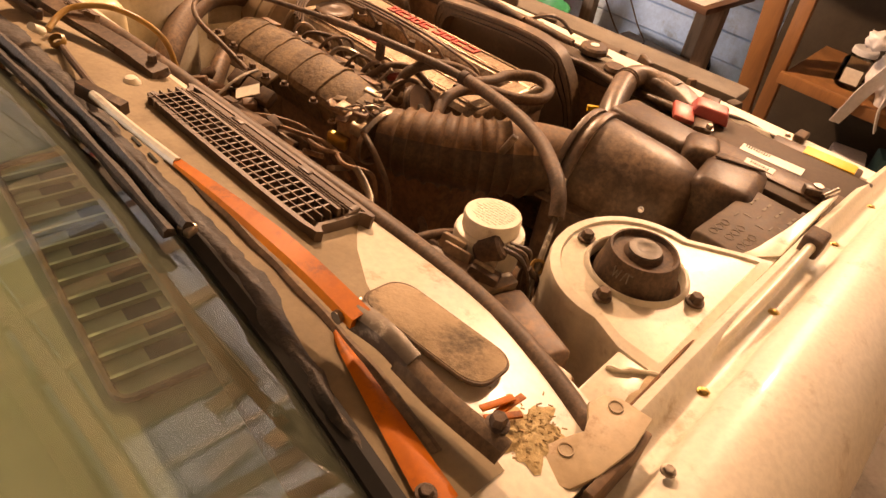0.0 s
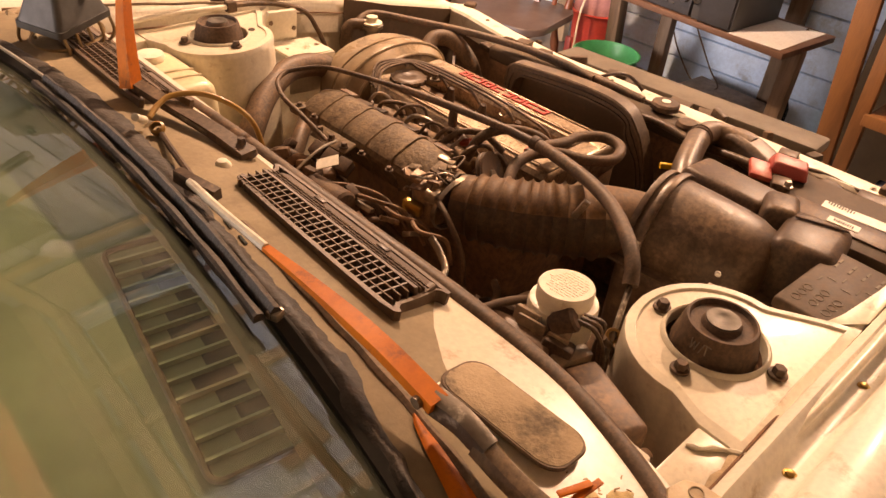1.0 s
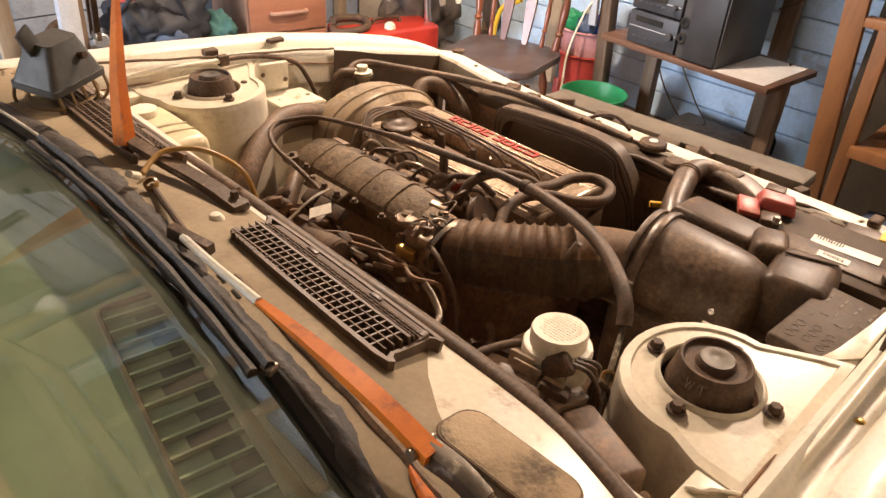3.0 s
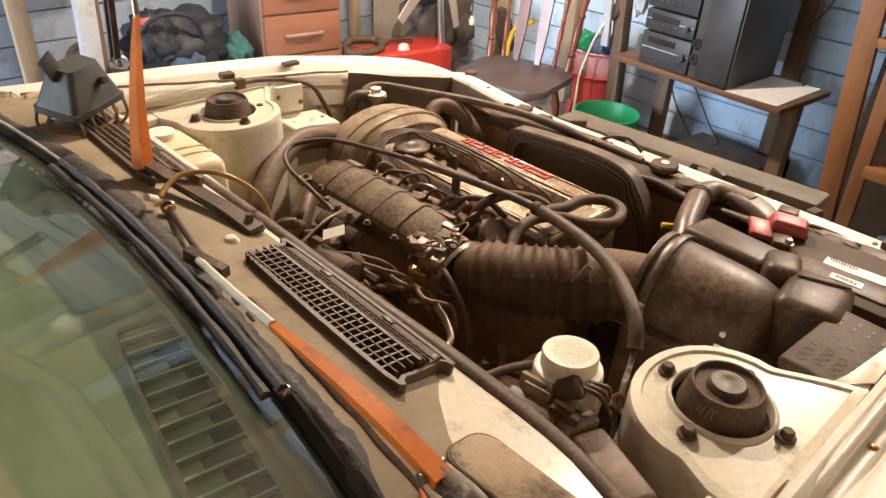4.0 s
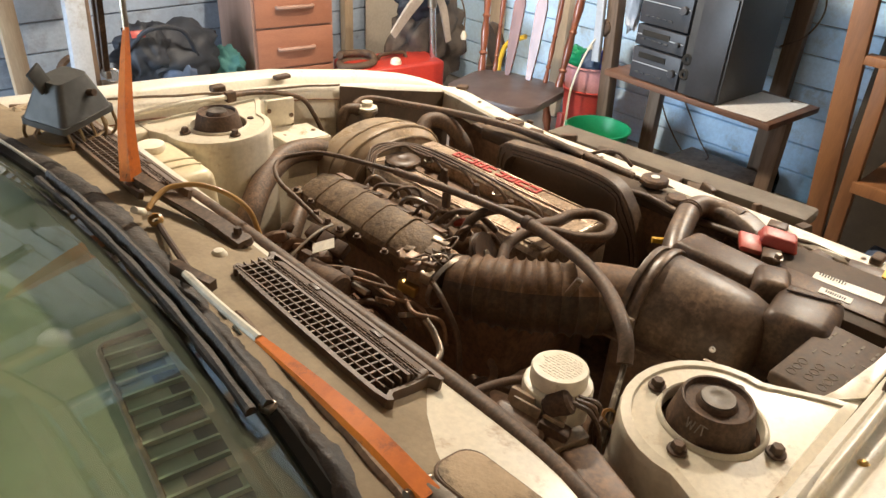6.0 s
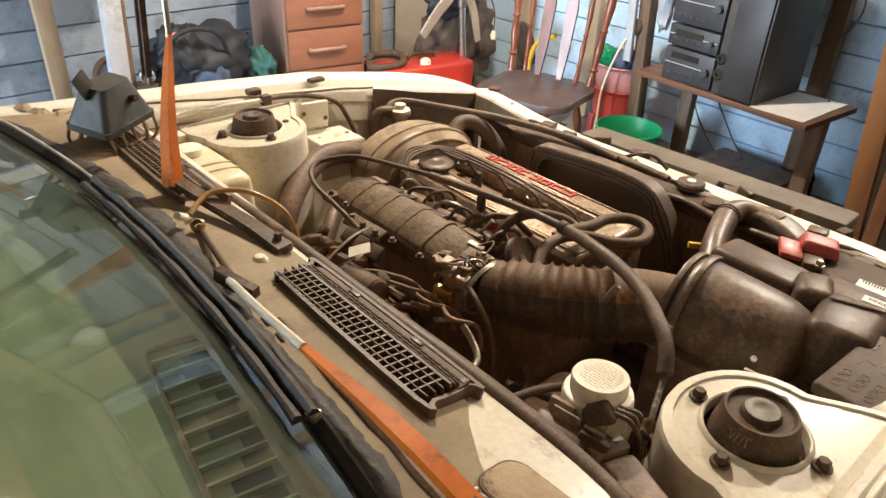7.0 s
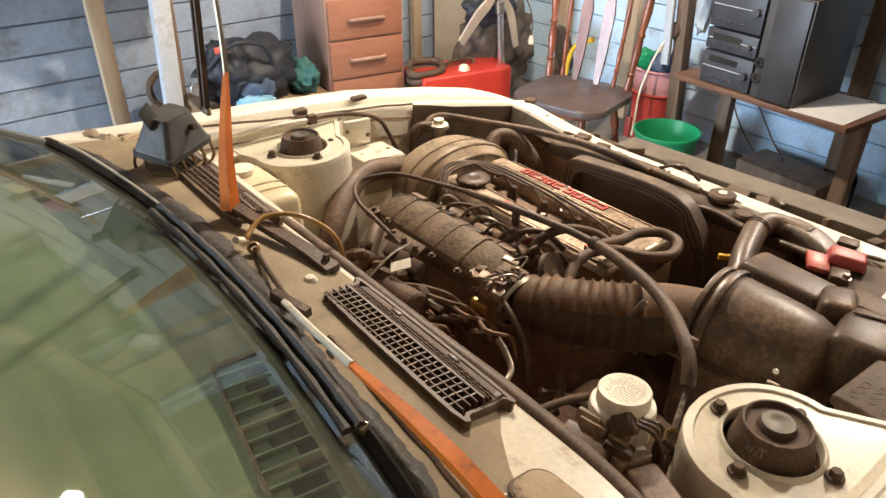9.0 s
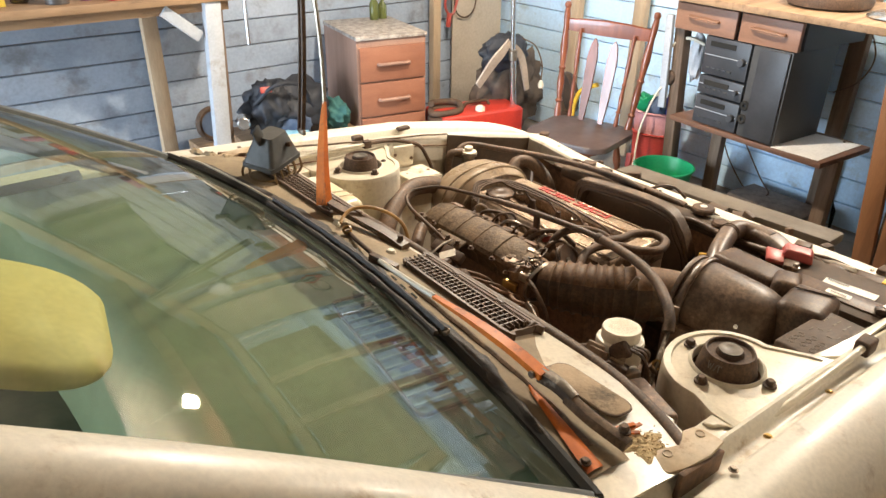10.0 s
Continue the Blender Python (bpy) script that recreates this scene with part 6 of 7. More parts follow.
thing("battery_clamp", box(B(), (0.628, -0.55, 0.786), (0.036, 0.15, 0.022), (0, -2, 6), 0.004), PLASTIC, "black battery clamp bar behind the battery", "clamp")
for y, c in ((-0.33, 1), (0.33, 1), (0.26, 0)):
    thing("panel_clip", box(B(), (0.734 + slam_dx(y), y, 0.782), (0.03, 0.035, 0.012), (0, 0, 12), 0.003), PLASTIC, "black clip on the slam panel", "clip", "slam panel clips")
for k, (x, y) in enumerate(((0.765, 0.10), (0.770, -0.05), (0.775, -0.12), (0.745, -0.36))):
    thing("grille_bracket", box(B(), (x, y, 0.748), (0.05, 0.05, 0.014), (4, 6, 14 * k), 0.003), SHROUD, "dusty black bracket on the grille panel", "bracket", "grille brackets")
for side in (-1, 1):
    for x in (0.055, 0.28, 0.50, -0.12):
        thing("wing_bolt", hexbolt(B(), (x, side * 0.669, zg(x) - 0.0165), 0.0044, 0.0035), BRASS, "yellow-plated bolt in the wing gutter", "bolt", "wing bolts")
for k in range(8):
    y = 0.5 - 0.14 * k
    thing("panel_bolt", hexbolt(B(), (0.752 + slam_dx(y), y, 0.7768), 0.004, 0.003), STEEL, "small bolt in the slam panel", "bolt", "slam panel bolts")

def lump_patch(c, r):
    """A thin smeared patch with an uneven rim."""
    def at(u, v):
        a = 2 * math.pi * u
        k = v * (1 + 0.22 * math.sin(3 * a) + 0.12 * math.sin(7 * a + 1))
        return (c[0] + r[0] * k * math.cos(a), c[1] + r[1] * k * math.sin(a), c[2] + r[2] * (1 - v * v))
    return sheet(B(), at, 30, 5)


# seam sealer and brackets by the near tower, cable clips on the far wing
thing("seam_bead", tube(B(), [(-0.141, -0.588, 0.866), (-0.136, -0.600, 0.867), (-0.122, -0.612, 0.867), (-0.112, -0.634, 0.870)], 0.0026, 6, 8, scale=lambda f: 0.8 + 0.5 * math.sin(9 * f) ** 2), BAY, "lumpy cream sealer bead on the ledge", "sealer")
thing("wing_gusset", slab(B(), [(0.14, -0.632), (0.40, -0.632), (0.36, -0.622), (0.26, -0.616), (0.18, -0.606), (0.14, -0.595)], 0.853, 0.860, 0.002), BAY, "cream gusset plate along the inner wing", "gusset")
hose("wing_harness", [(0.095, 0.624, 0.884), (0.14, 0.626, 0.880), (0.2, 0.628, 0.868), (0.26, 0.62, 0.845), (0.29, 0.617, 0.80), (0.31, 0.61, 0.75)], 0.0055, HOSE, "black wiring harness clipped along the inner wing")
tank = empty("washer_tank", (-0.13, 0.53, 0.60), "yellowed milky plastic washer tank with a cap", "washer tank")
part("body", box(B(), (-0.140, 0.452, 0.757), (0.112, 0.205, 0.205), (0, 0, 0), 0.020, 4, 0.9), TANK, tank)
for k in range(2):
    part("rib", tube(B(), [(-0.185, 0.405 + 0.03 * k, 0.8585), (-0.14, 0.408 + 0.03 * k, 0.8605), (-0.098, 0.402 + 0.03 * k, 0.8585)], 0.0028, 5, 8), TANK, tank)
part("cap", lathe(B(), [(0, 0), (0.024, 0), (0.026, 0.005), (0.024, 0.013), (0.01, 0.015), (0, 0.015)], pose(-0.142, 0.505, 0.859), 24), WHITEP, tank)
rod = empty("wing_rod", (0.0, 0.632, 0.88), "thin pale metal rod clipped along the inner wing", "rod")
part("bar", tube(B(), [(-0.13, 0.628, 0.888), (-0.02, 0.624, 0.889), (0.085, 0.620, 0.884)], 0.0052, 6, 10), PAINT, rod)
part("clip", box(B(), (0.085, 0.622, 0.884), (0.022, 0.018, 0.022), (0, 0, 0), 0.003), RUBBER, rod, "black rubber clip")
near_rod = empty("wing_rod", (0.0, -0.652, 0.88), "pale painted roll of seam along the near inner wing", "rod")
part("bar", tube(B(), [(-0.150, -0.650, 0.886), (-0.089, -0.650, 0.890), (-0.022, -0.653, 0.892), (0.086, -0.655, 0.892), (0.190, -0.655, 0.890)], 0.0062, 6, 10), BAY, near_rod)
part("sealant", lump_patch((-0.145, -0.632, 0.868), (0.034, 0.012, 0.004)), SOUND, near_rod, "grey-brown smeared sealant")
edge_strip = empty("corroded_edge", (-0.36, 0.62, 0.92), "rust-eaten panel edge beside the bonnet hinge", "panel edge")
part("flange", sheet(B(), lambda u, v: (-0.50 + 0.24 * u, 0.604 + 0.034 * v + 0.004 * math.sin(23 * u) * (1 - v), 0.936 - 0.012 * u + 0.004 * v), 26, 3, 0.003), RUST, edge_strip)
part("lip", tube(B(), [(-0.52, 0.634, 0.946), (-0.44, 0.636, 0.944), (-0.36, 0.637, 0.936), (-0.28, 0.636, 0.926)], 0.0042, 8, 8, scale=lambda f: 0.8 + 0.3 * math.sin(40 * f)), HINGE, edge_strip)
bk = empty("battery_shelf", (0.2, 0.55, 0.74), "cream painted bracket shelf on the inner wing", "bracket")
part("shelf", box(B(), (0.195, 0.545, 0.800), (0.11, 0.09, 0.006), (0, 4, 0), 0.002), BAY, bk)
part("shelf_face", box(B(), (0.195, 0.500, 0.76), (0.11, 0.005, 0.08), (0, 4, 0), 0.001), BAY, bk)
part("plate", box(B(), (0.18, 0.588, 0.84), (0.07, 0.014, 0.06), (0, 4, 0), 0.004), BAY, bk)
# Holes are flat dark discs, their inner shade given by colour alone.
for x, y, z in ((0.16, 0.541, 0.804), (0.235, 0.541, 0.80), (0.15, 0.58, 0.85), (0.205, 0.58, 0.83)):
    part("hole", lathe(B(), [(0, 0), (0.005, 0), (0.005, 0.0015), (0, 0.0015)], pose(x, y, z, 0 if z < 0.81 else 90, 0, 0), 12), DARKBAY, bk)

# ---- brake reservoir and its neighbours ----
rs = empty("brake_reservoir", (-0.095, -0.402, 0.80), "white brake fluid reservoir with a printed cap", "reservoir")
RM = pose(-0.095, -0.402, 0.862, -3, 3, 0)
part("tank", lathe(B(), [(0, -0.05), (0.028, -0.05), (0.034, -0.03), (0.035, 0.010), (0, 0.010)], RM, 32), CONN, rs, "brown-stained reservoir body")
part("collar", lathe(B(), [(0.034, -0.014), (0.0362, -0.013), (0.0364, 0.006), (0.0372, 0.007), (0.0385, 0.010), (0.0388, 0.021), (0.0375, 0.0255), (0.0345, 0.0268), (0.030, 0.027), (0, 0.027)], RM, 40), WHITEP, rs)
cp = part("cap", lathe(B(), [(0.0, 0.026), (0.0305, 0.026), (0.0312, 0.028), (0.0312, 0.043), (0.0300, 0.0452), (0, 0.0458)], RM, 40), WHITEP, rs, "white cap with tiny worn print")
rnd = random.Random(9)
for k in range(11):
    L = 0.046 * math.sqrt(max(0.05, 1 - ((k - 5) / 6.0) ** 2))
    a = -L / 2
    while a < L / 2 - 0.004:
        w = rnd.uniform(0.003, 0.009)
        part("print_bar", box(B(), RM @ Vector((-0.021 + 0.0042 * k, a + w / 2, 0.0460)), (0.0006, min(w, L / 2 - a), 0.0003), (-3, 3, 0)), FINEPRINT, cp)
        a += w + 0.0022
mc = empty("master_cylinder", (-0.12, -0.42, 0.72), "dark brake master cylinder with plugged connectors", "brake cylinder")
part("cylinder", cyl(B(), (-0.20, -0.405, 0.80), (-0.03, -0.398, 0.79), 0.021, seg=22, bevel=0.003), DARKBAY, mc)
part("bracket", box(B(), (-0.160, -0.402, 0.850), (0.046, 0.062, 0.044), (0, -14, 12), 0.006, 3), CONN, mc, "brown moulded connector block")
con = part("connector", cyl(B(), (-0.126, -0.412, 0.876), (-0.112, -0.432, 0.893), 0.014, seg=18, bevel=0.003), RUBBER, mc, "black round plug")
part("connector", box(B(), (-0.140, -0.432, 0.862), (0.022, 0.034, 0.030), (14, 10, 24), 0.004), RUBBER, mc)
for c, s2, r in (((-0.137, -0.388, 0.879), (0.010, 0.030, 0.016), (0, 24, 8)), ((-0.145, -0.399, 0.876), (0.006, 0.034, 0.018), (0, 24, 8)), ((-0.130, -0.426, 0.874), (0.006, 0.024, 0.018), (10, 20, 24)), ((-0.138, -0.430, 0.872), (0.006, 0.024, 0.016), (10, 20, 24))):
    part("retaining_strap", box(B(), c, s2, r, 0.002), STRAP, mc, "tan plastic strap")
for k in range(3):
    part("wire", tube(B(), [(-0.112 + 0.006 * k, -0.432, 0.89), (-0.10 + 0.008 * k, -0.450, 0.88), (-0.085, -0.458 + 0.006 * k, 0.84), (-0.075, -0.455, 0.78)], 0.0028, 6, 6), HOSE, mc)
ig = empty("control_unit", (-0.14, -0.50, 0.72), "long brown plastic control box bolted behind the tower", "control unit")
part("case", box(B(), (-0.148, -0.500, 0.815), (0.048, 0.105, 0.088), (0, 4, -20), 0.007, 3, 0.92), CONN, ig)
part("foot", box(B(), (-0.153, -0.553, 0.80), (0.034, 0.014, 0.05), (0, 4, -20), 0.004), CONN, ig)
part("clip_bracket", box(B(), (-0.131, -0.446, 0.857), (0.046, 0.018, 0.018), (6, 4, -14), 0.003), STRAP, ig, "tan end clip")
hose("clutch_pipe", [(-0.06, -0.44, 0.84), (-0.045, -0.45, 0.81), (-0.05, -0.46, 0.76), (-0.06, -0.47, 0.70)], 0.004, HOSE, "thin black pipe behind the tower")


# ---- room: studs, bench, chest, chair, desk and clutter ----
def turn(c, deg):
    return Matrix.Translation(c) @ pose(0, 0, 0, 0, 0, deg)


def moved(bm, m):
    bmesh.ops.transform(bm, matrix=m, verts=bm.verts)
    return bm


stud = structure("stud_north", box(B(), (0.21, 2.80, 1.22), (0.075, 0.05, 2.42), (0, 0, 0), 0.003), PINE, "pale pine wall stud", "stud")
structure("stud_corner", box(B(), (2.02, 2.81, 1.22), (0.06, 0.05, 2.42), (0, 0, 0), 0.003), PINE, "pale pine wall stud in front of the boards", "stud")
for y, nm in ((2.1, "stud_east_a"), (1.62, "stud_east_b"), (0.42, "stud_east_c"), (-0.9, "stud_east_d")):
    structure(nm, box(B(), (2.575, y, 1.22), (0.05, 0.075, 2.42), (0, 0, 0), 0.003), PINE if y > 1 else WOOD, "bare timber wall stud", "stud")

structure("corner_panel", box(B(), (2.375, 2.806, 1.1), (0.43, 0.012, 2.2), (0, 0, 0), 0.002), BEIGE, "plain beige sheet panel in the corner", "wall panel")
bench = empty("workbench", (-0.6, 2.55, 0), "long rough timber workbench along the wall", "workbench")
part("bench_top", box(B(), (-0.55, 2.56, 1.035), (2.3, 0.52, 0.035), (0, 0, 0), 0.004), WOODX, bench)
part("apron", box(B(), (-0.55, 2.36, 0.995), (2.0, 0.022, 0.045), (0, 0, 0), 0.002), WOODX, bench)
part("leg", box(B(), (0.335, 2.335, 0.51), (0.075, 0.045, 1.02), (0, 3, 0), 0.003), GREYPOST, bench, "grey painted leg")
part("leg", box(B(), (0.385, 2.385, 0.51), (0.045, 0.045, 1.02), (0, 2, 0), 0.003), WOOD, bench)
part("leg", box(B(), (-1.5, 2.34, 0.51), (0.06, 0.06, 1.02), (0, 0, 0), 0.003), WOOD, bench)
part("brace", box(B(), (0.22, 2.35, 0.93), (0.20, 0.03, 0.05), (0, 40, 0), 0.002), GREYPOST, bench)
thing("steel_bar", tube(B(), [(0.50, 2.28, 1.06), (0.497, 2.275, 0.95), (0.494, 2.27, 0.82)], 0.008, 4, 10), CHROME, "bright steel bar hanging at the bench edge", "steel bar")
rnd = random.Random(11)
kinds = [("paint_tin", "dented paint tin standing on the workbench", "tin"), ("jar", "glass jar of small parts on the workbench", "jar"), ("box", "faded cardboard box on the workbench", "box"), ("spray_can", "spray can standing on the workbench", "spray can")]
COLS = [surf("tin_red", (0.45, 0.05, 0.06), (0.4, 0.05, 0.05), 0.4), surf("tin_cream", (0.62, 0.55, 0.40), (0.55, 0.48, 0.34), 0.45), surf("tin_violet", (0.30, 0.10, 0.22), (0.26, 0.09, 0.2), 0.4), surf("tin_yellow", (0.6, 0.45, 0.06), (0.5, 0.38, 0.06), 0.45), surf("tin_dark", (0.06, 0.05, 0.045), (0.09, 0.07, 0.06), 0.5)]
for k in range(15):
    x = -1.2 + 0.118 * k
    nm, lb, ct = kinds[(k * 7) % 4]
    z, yb = 1.0525, 2.42 + rnd.uniform(-0.04, 0.12)
    m = COLS[(k * 3) % 5]
    if nm == "box":
        o = thing(nm, box(B(), (x, yb, z + 0.035), (0.10, 0.09, 0.07), (0, 0, rnd.uniform(-20, 20)), 0.002), m, lb, ct, "clutter on the workbench")
    elif nm == "jar":
        o = empty(nm, (x, yb, z), lb, ct, "clutter on the workbench")
        part("glass", lathe(B(), [(0, 0), (0.03, 0), (0.034, 0.006), (0.034, 0.07), (0.026, 0.08), (0.026, 0.09)], pose(x, yb, z), 20), GLASSWARE, o)
        part("lid", lathe(B(), [(0, 0.088), (0.029, 0.088), (0.029, 0.102), (0, 0.102)], pose(x, yb, z), 20), m, o)
        part("contents", lathe(B(), [(0, 0.003), (0.030, 0.004), (0.031, 0.04), (0, 0.045)], pose(x, yb, z), 14), STEEL, o)
    elif nm == "paint_tin":
        o = empty(nm, (x, yb, z), lb, ct, "clutter on the workbench")
        part("can", lathe(B(), [(0, 0), (0.045, 0), (0.046, 0.003), (0.045, 0.006), (0.045, 0.085), (0.047, 0.088), (0.044, 0.09), (0.04, 0.086), (0, 0.086)], pose(x, yb, z), 24), m, o)
        part("bail", tube(B(), [(x + 0.046 * math.cos(t), yb + 0.01, z + 0.07 - 0.03 * math.sin(t)) for t in np.linspace(0, math.pi, 9)], 0.0015, 3, 6), STEEL, o)
    else:
        o = empty(nm, (x, yb, z), lb, ct, "clutter on the workbench")
        part("can", lathe(B(), [(0, 0), (0.026, 0), (0.027, 0.004), (0.027, 0.12), (0.02, 0.132), (0, 0.132)], pose(x, yb, z), 20), m, o)
        part("nozzle_cap", lathe(B(), [(0, 0.131), (0.018, 0.131), (0.018, 0.15), (0.014, 0.155), (0, 0.155)], pose(x, yb, z), 18), COLS[(k + 1) % 5], o)

# chest of drawers
CM = turn((1.262, 2.20, 0), -11)
chest = empty("drawer_chest", (1.325, 2.5, 0), "small red-brown chest of drawers with wooden handles", "chest of drawers")
part("carcass", moved(box(B(), (0, 0.265, 0.385), (0.40, 0.51, 0.77), (0, 0, 0), 0.003), CM), CARCASS, chest, "pinkish-brown laminate carcass")
part("top", moved(box(B(), (0, 0.26, 0.780), (0.41, 0.525, 0.02), (0, 0, 0), 0.004), CM), surf("speckled_top", (0.55, 0.5, 0.45), (0.3, 0.26, 0.23), 0.5, scale=26, fine=80, bump=0.05, dirt=(0.12, 0.1, 0.09), amount=0.35, dscale=40), chest, "speckled worn top")
for k, (z0, z1) in enumerate(((0.555, 0.735), (0.365, 0.545), (0.175, 0.355))):
    d = part("drawer", moved(box(B(), (0.0, 0.003, (z0 + z1) / 2), (0.378, 0.022, z1 - z0), (0, 0, 0), 0.004), CM), LAMINATE, chest)
    part("handle", moved(tube(B(), [(-0.085, -0.01, (z0 + z1) / 2), (-0.08, -0.028, (z0 + z1) / 2), (0.0, -0.034, (z0 + z1) / 2 + 0.002), (0.08, -0.028, (z0 + z1) / 2), (0.085, -0.01, (z0 + z1) / 2)], 0.009, 5, 10), CM), CARCASS, d, "pale wooden bow handle")
part("plinth", moved(box(B(), (0, 0.0, 0.08), (0.38, 0.02, 0.15)), CM), LAMINATE, chest)
GREENB = surf("olive_bottle", (0.12, 0.14, 0.04), (0.09, 0.11, 0.03), 0.25)
for k, (dx, dy, h, m) in enumerate(((0.08, 0.44, 0.15, GREENB), (0.14, 0.46, 0.12, GREENB))):
    p = CM @ Vector((dx, dy, 0.790))
    thing("bottle", lathe(B(), [(0, 0), (0.024, 0), (0.026, 0.006), (0.026, h * 0.6), (0.010, h * 0.8), (0.010, h), (0, h)], pose(*p), 18), m, "small bottle standing on the chest of drawers", "bottle", "bottles on the chest")


# lumpy soft things
def lump(c, r, seed, rough=0.22, freq=3.0, sub=4):
    bm = B()
    bmesh.ops.create_icosphere(bm, subdivisions=sub, radius=1.0)
    for v in bm.verts:
        d = v.co.normalized()
        k = 1 + rough * noise.noise(d * freq + Vector((seed, 0, 0))) + 0.4 * rough * noise.noise(d * freq * 2.7 + Vector((0, seed, 0)))
        v.co = Vector((d.x * r[0], d.y * r[1], max(-r[2] * 0.92, d.z * r[2]))) * k + Vector(c)
    return bm


thing("crate", box(B(), (0.78, 2.45, 0.15), (0.62, 0.42, 0.30), (0, 0, -6), 0.006), WOODX, "low timber crate below the bags", "crate")
bag = empty("sports_bag", (0.72, 2.4, 0.30), "black nylon sports bag slumped against the wall", "bag")
part("body", lump((0.74, 2.42, 0.43), (0.24, 0.16, 0.15), 1.0, 0.34), BAGB, bag, sharp=80)
part("flap", lump((0.60, 2.33, 0.49), (0.10, 0.08, 0.13), 4.0, 0.3), BAGB, bag, sharp=80)
part("red_tag", box(B(), (0.545, 2.25, 0.60), (0.055, 0.006, 0.03), (-30, 0, -10), 0.002), RED, bag, "small red tag")
part("side_panel", lump((0.72, 2.31, 0.40), (0.10, 0.06, 0.10), 8.0), CLOTH, bag, "dark blue side pocket", sharp=80)
part("strap", tube(B(), [(0.50, 2.3, 0.52), (0.58, 2.22, 0.62), (0.72, 2.22, 0.60), (0.80, 2.27, 0.47)], 0.010, 5, 8), BAGB, bag)
thing("teal_jacket", lump((0.975, 2.36, 0.375), (0.075, 0.10, 0.085), 6.0, 0.4), TEAL, "crumpled teal jacket beside the bag", "jacket", sharp=80)
thing("blue_cloth", lump((0.66, 2.22, 0.335), (0.10, 0.07, 0.04), 12.0, 0.4), surf("light_blue_cloth", (0.25, 0.5, 0.65), (0.2, 0.42, 0.56), 0.8, scale=20, bump=0.3), "light blue cloth on the crate", "cloth", sharp=80)
ty = empty("small_wheel", (0.33, 2.55, 0.0), "small dark wheel leaning behind the bench leg", "wheel")
part("tyre", lathe(B(), [(0.065, -0.015), (0.078, -0.018), (0.088, -0.011), (0.092, 0.0), (0.088, 0.011), (0.078, 0.018), (0.065, 0.015)], pose(0.390, 2.62, 0.362, 80, 0, 10), 32), RUBBER, ty)
part("rim", lathe(B(), [(0, -0.01), (0.065, -0.014), (0.068, 0.0), (0.065, 0.014), (0, 0.01)], pose(0.390, 2.62, 0.362, 80, 0, 10), 32), CLOTH, ty)
part("stand", box(B(), (0.385, 2.64, 0.135), (0.2, 0.15, 0.27), (0, 0, 0), 0.005), WOODX, ty)
thing("lamp_tube", cyl(B(), (0.425, 2.28, 0.44), (0.455, 2.36, 0.44), 0.032, seg=20, bevel=0.006), CHROME, "short bright tube lying on the bag", "tube")

# red case, pole, hung coat
case = empty("red_toolbox", (1.78, 2.08, 0), "red plastic toolbox lying behind the chair", "toolbox")
part("body", box(B(), (1.745, 2.08, 0.175), (0.52, 0.26, 0.35), (0, 0, -12), 0.02, 3), surf("red_enamel", (0.62, 0.05, 0.03), (0.52, 0.045, 0.03), 0.35), case)
part("handle", tube(B(), [(1.68, 2.10, 0.348), (1.70, 2.09, 0.375), (1.82, 2.07, 0.375), (1.84, 2.06, 0.348)], 0.010, 5, 8), PLASTIC, case)
thing("grey_cap", lathe(B(), [(0, 0), (0.03, 0), (0.026, 0.02), (0.012, 0.03), (0, 0.03)], pose(1.72, 2.00, 0.35), 18), WHITEP, "off-white plastic cap on the toolbox", "cap")
thing("dark_hose_coil", tube(B(), [(1.55 + 0.10 * math.cos(t) + 0.01 * math.sin(3 * t), 2.10 + 0.08 * math.sin(t), 0.30 + 0.018 * t / 3) for t in np.linspace(0, 15, 40)], 0.018, 3, 10), RUBBER, "coil of dark ribbed hose on the floor stand", "hose")
thing("stand_box", box(B(), (1.55, 2.10, 0.14), (0.26, 0.2, 0.28), (0, 0, 0), 0.01), PLASTIC, "dark box under the hose coil", "box")
pole = empty("telescopic_pole", (1.97, 1.98, 0), "scratched chrome telescopic pole standing behind the chair", "pole")
part("lower_tube", cyl(B(), (1.985, 1.97, 0.0), (1.955, 2.0, 0.62), 0.019, seg=18), CHROME, pole)
part("upper_tube", cyl(B(), (1.955, 2.0, 0.62), (1.94, 2.01, 1.05), 0.014, seg=18), CHROME, pole)
part("collar", cyl(B(), (1.956, 1.999, 0.60), (1.954, 2.001, 0.66), 0.024, seg=18, bevel=0.004), STEEL, pole)
part("grip", cyl(B(), (1.941, 2.009, 0.98), (1.937, 2.012, 1.16), 0.022, seg=18, bevel=0.006), RUBBER, pole)
coat = empty("hung_coat", (1.95, 2.12, 0.3), "dark coat with a grey lining draped over a stand", "coat")
part("dark_cloth", lump((2.10, 2.18, 0.37), (0.25, 0.09, 0.26), 3.0, 0.4), BROWNCLOTH, coat, sharp=80)
part("hood", lump((2.03, 2.15, 0.61), (0.17, 0.08, 0.11), 5.0, 0.25), BAGB, coat, sharp=80)
LINING = surf("grey_lining", (0.46, 0.39, 0.33), (0.36, 0.30, 0.25), 0.8, scale=12, bump=0.3)
for pts, w in (([(1.95, 2.03, 0.70), (1.88, 2.01, 0.655), (1.811, 2.01, 0.600), (1.705, 2.01, 0.49)], 0.030), ([(1.93, 2.03, 0.70), (1.99, 2.01, 0.655), (2.056, 2.02, 0.574), (2.115, 2.03, 0.40)], 0.020)):
    part("lining", sweep(B(), spline(pts, 6), [(-0.006, -w), (0.006, -w), (0.008, 0), (0.006, w), (-0.006, w)], scale=lambda f: 0.75 + 0.3 * math.sin(3 * f)), LINING, coat, "grey-beige lining edge", sharp=60)
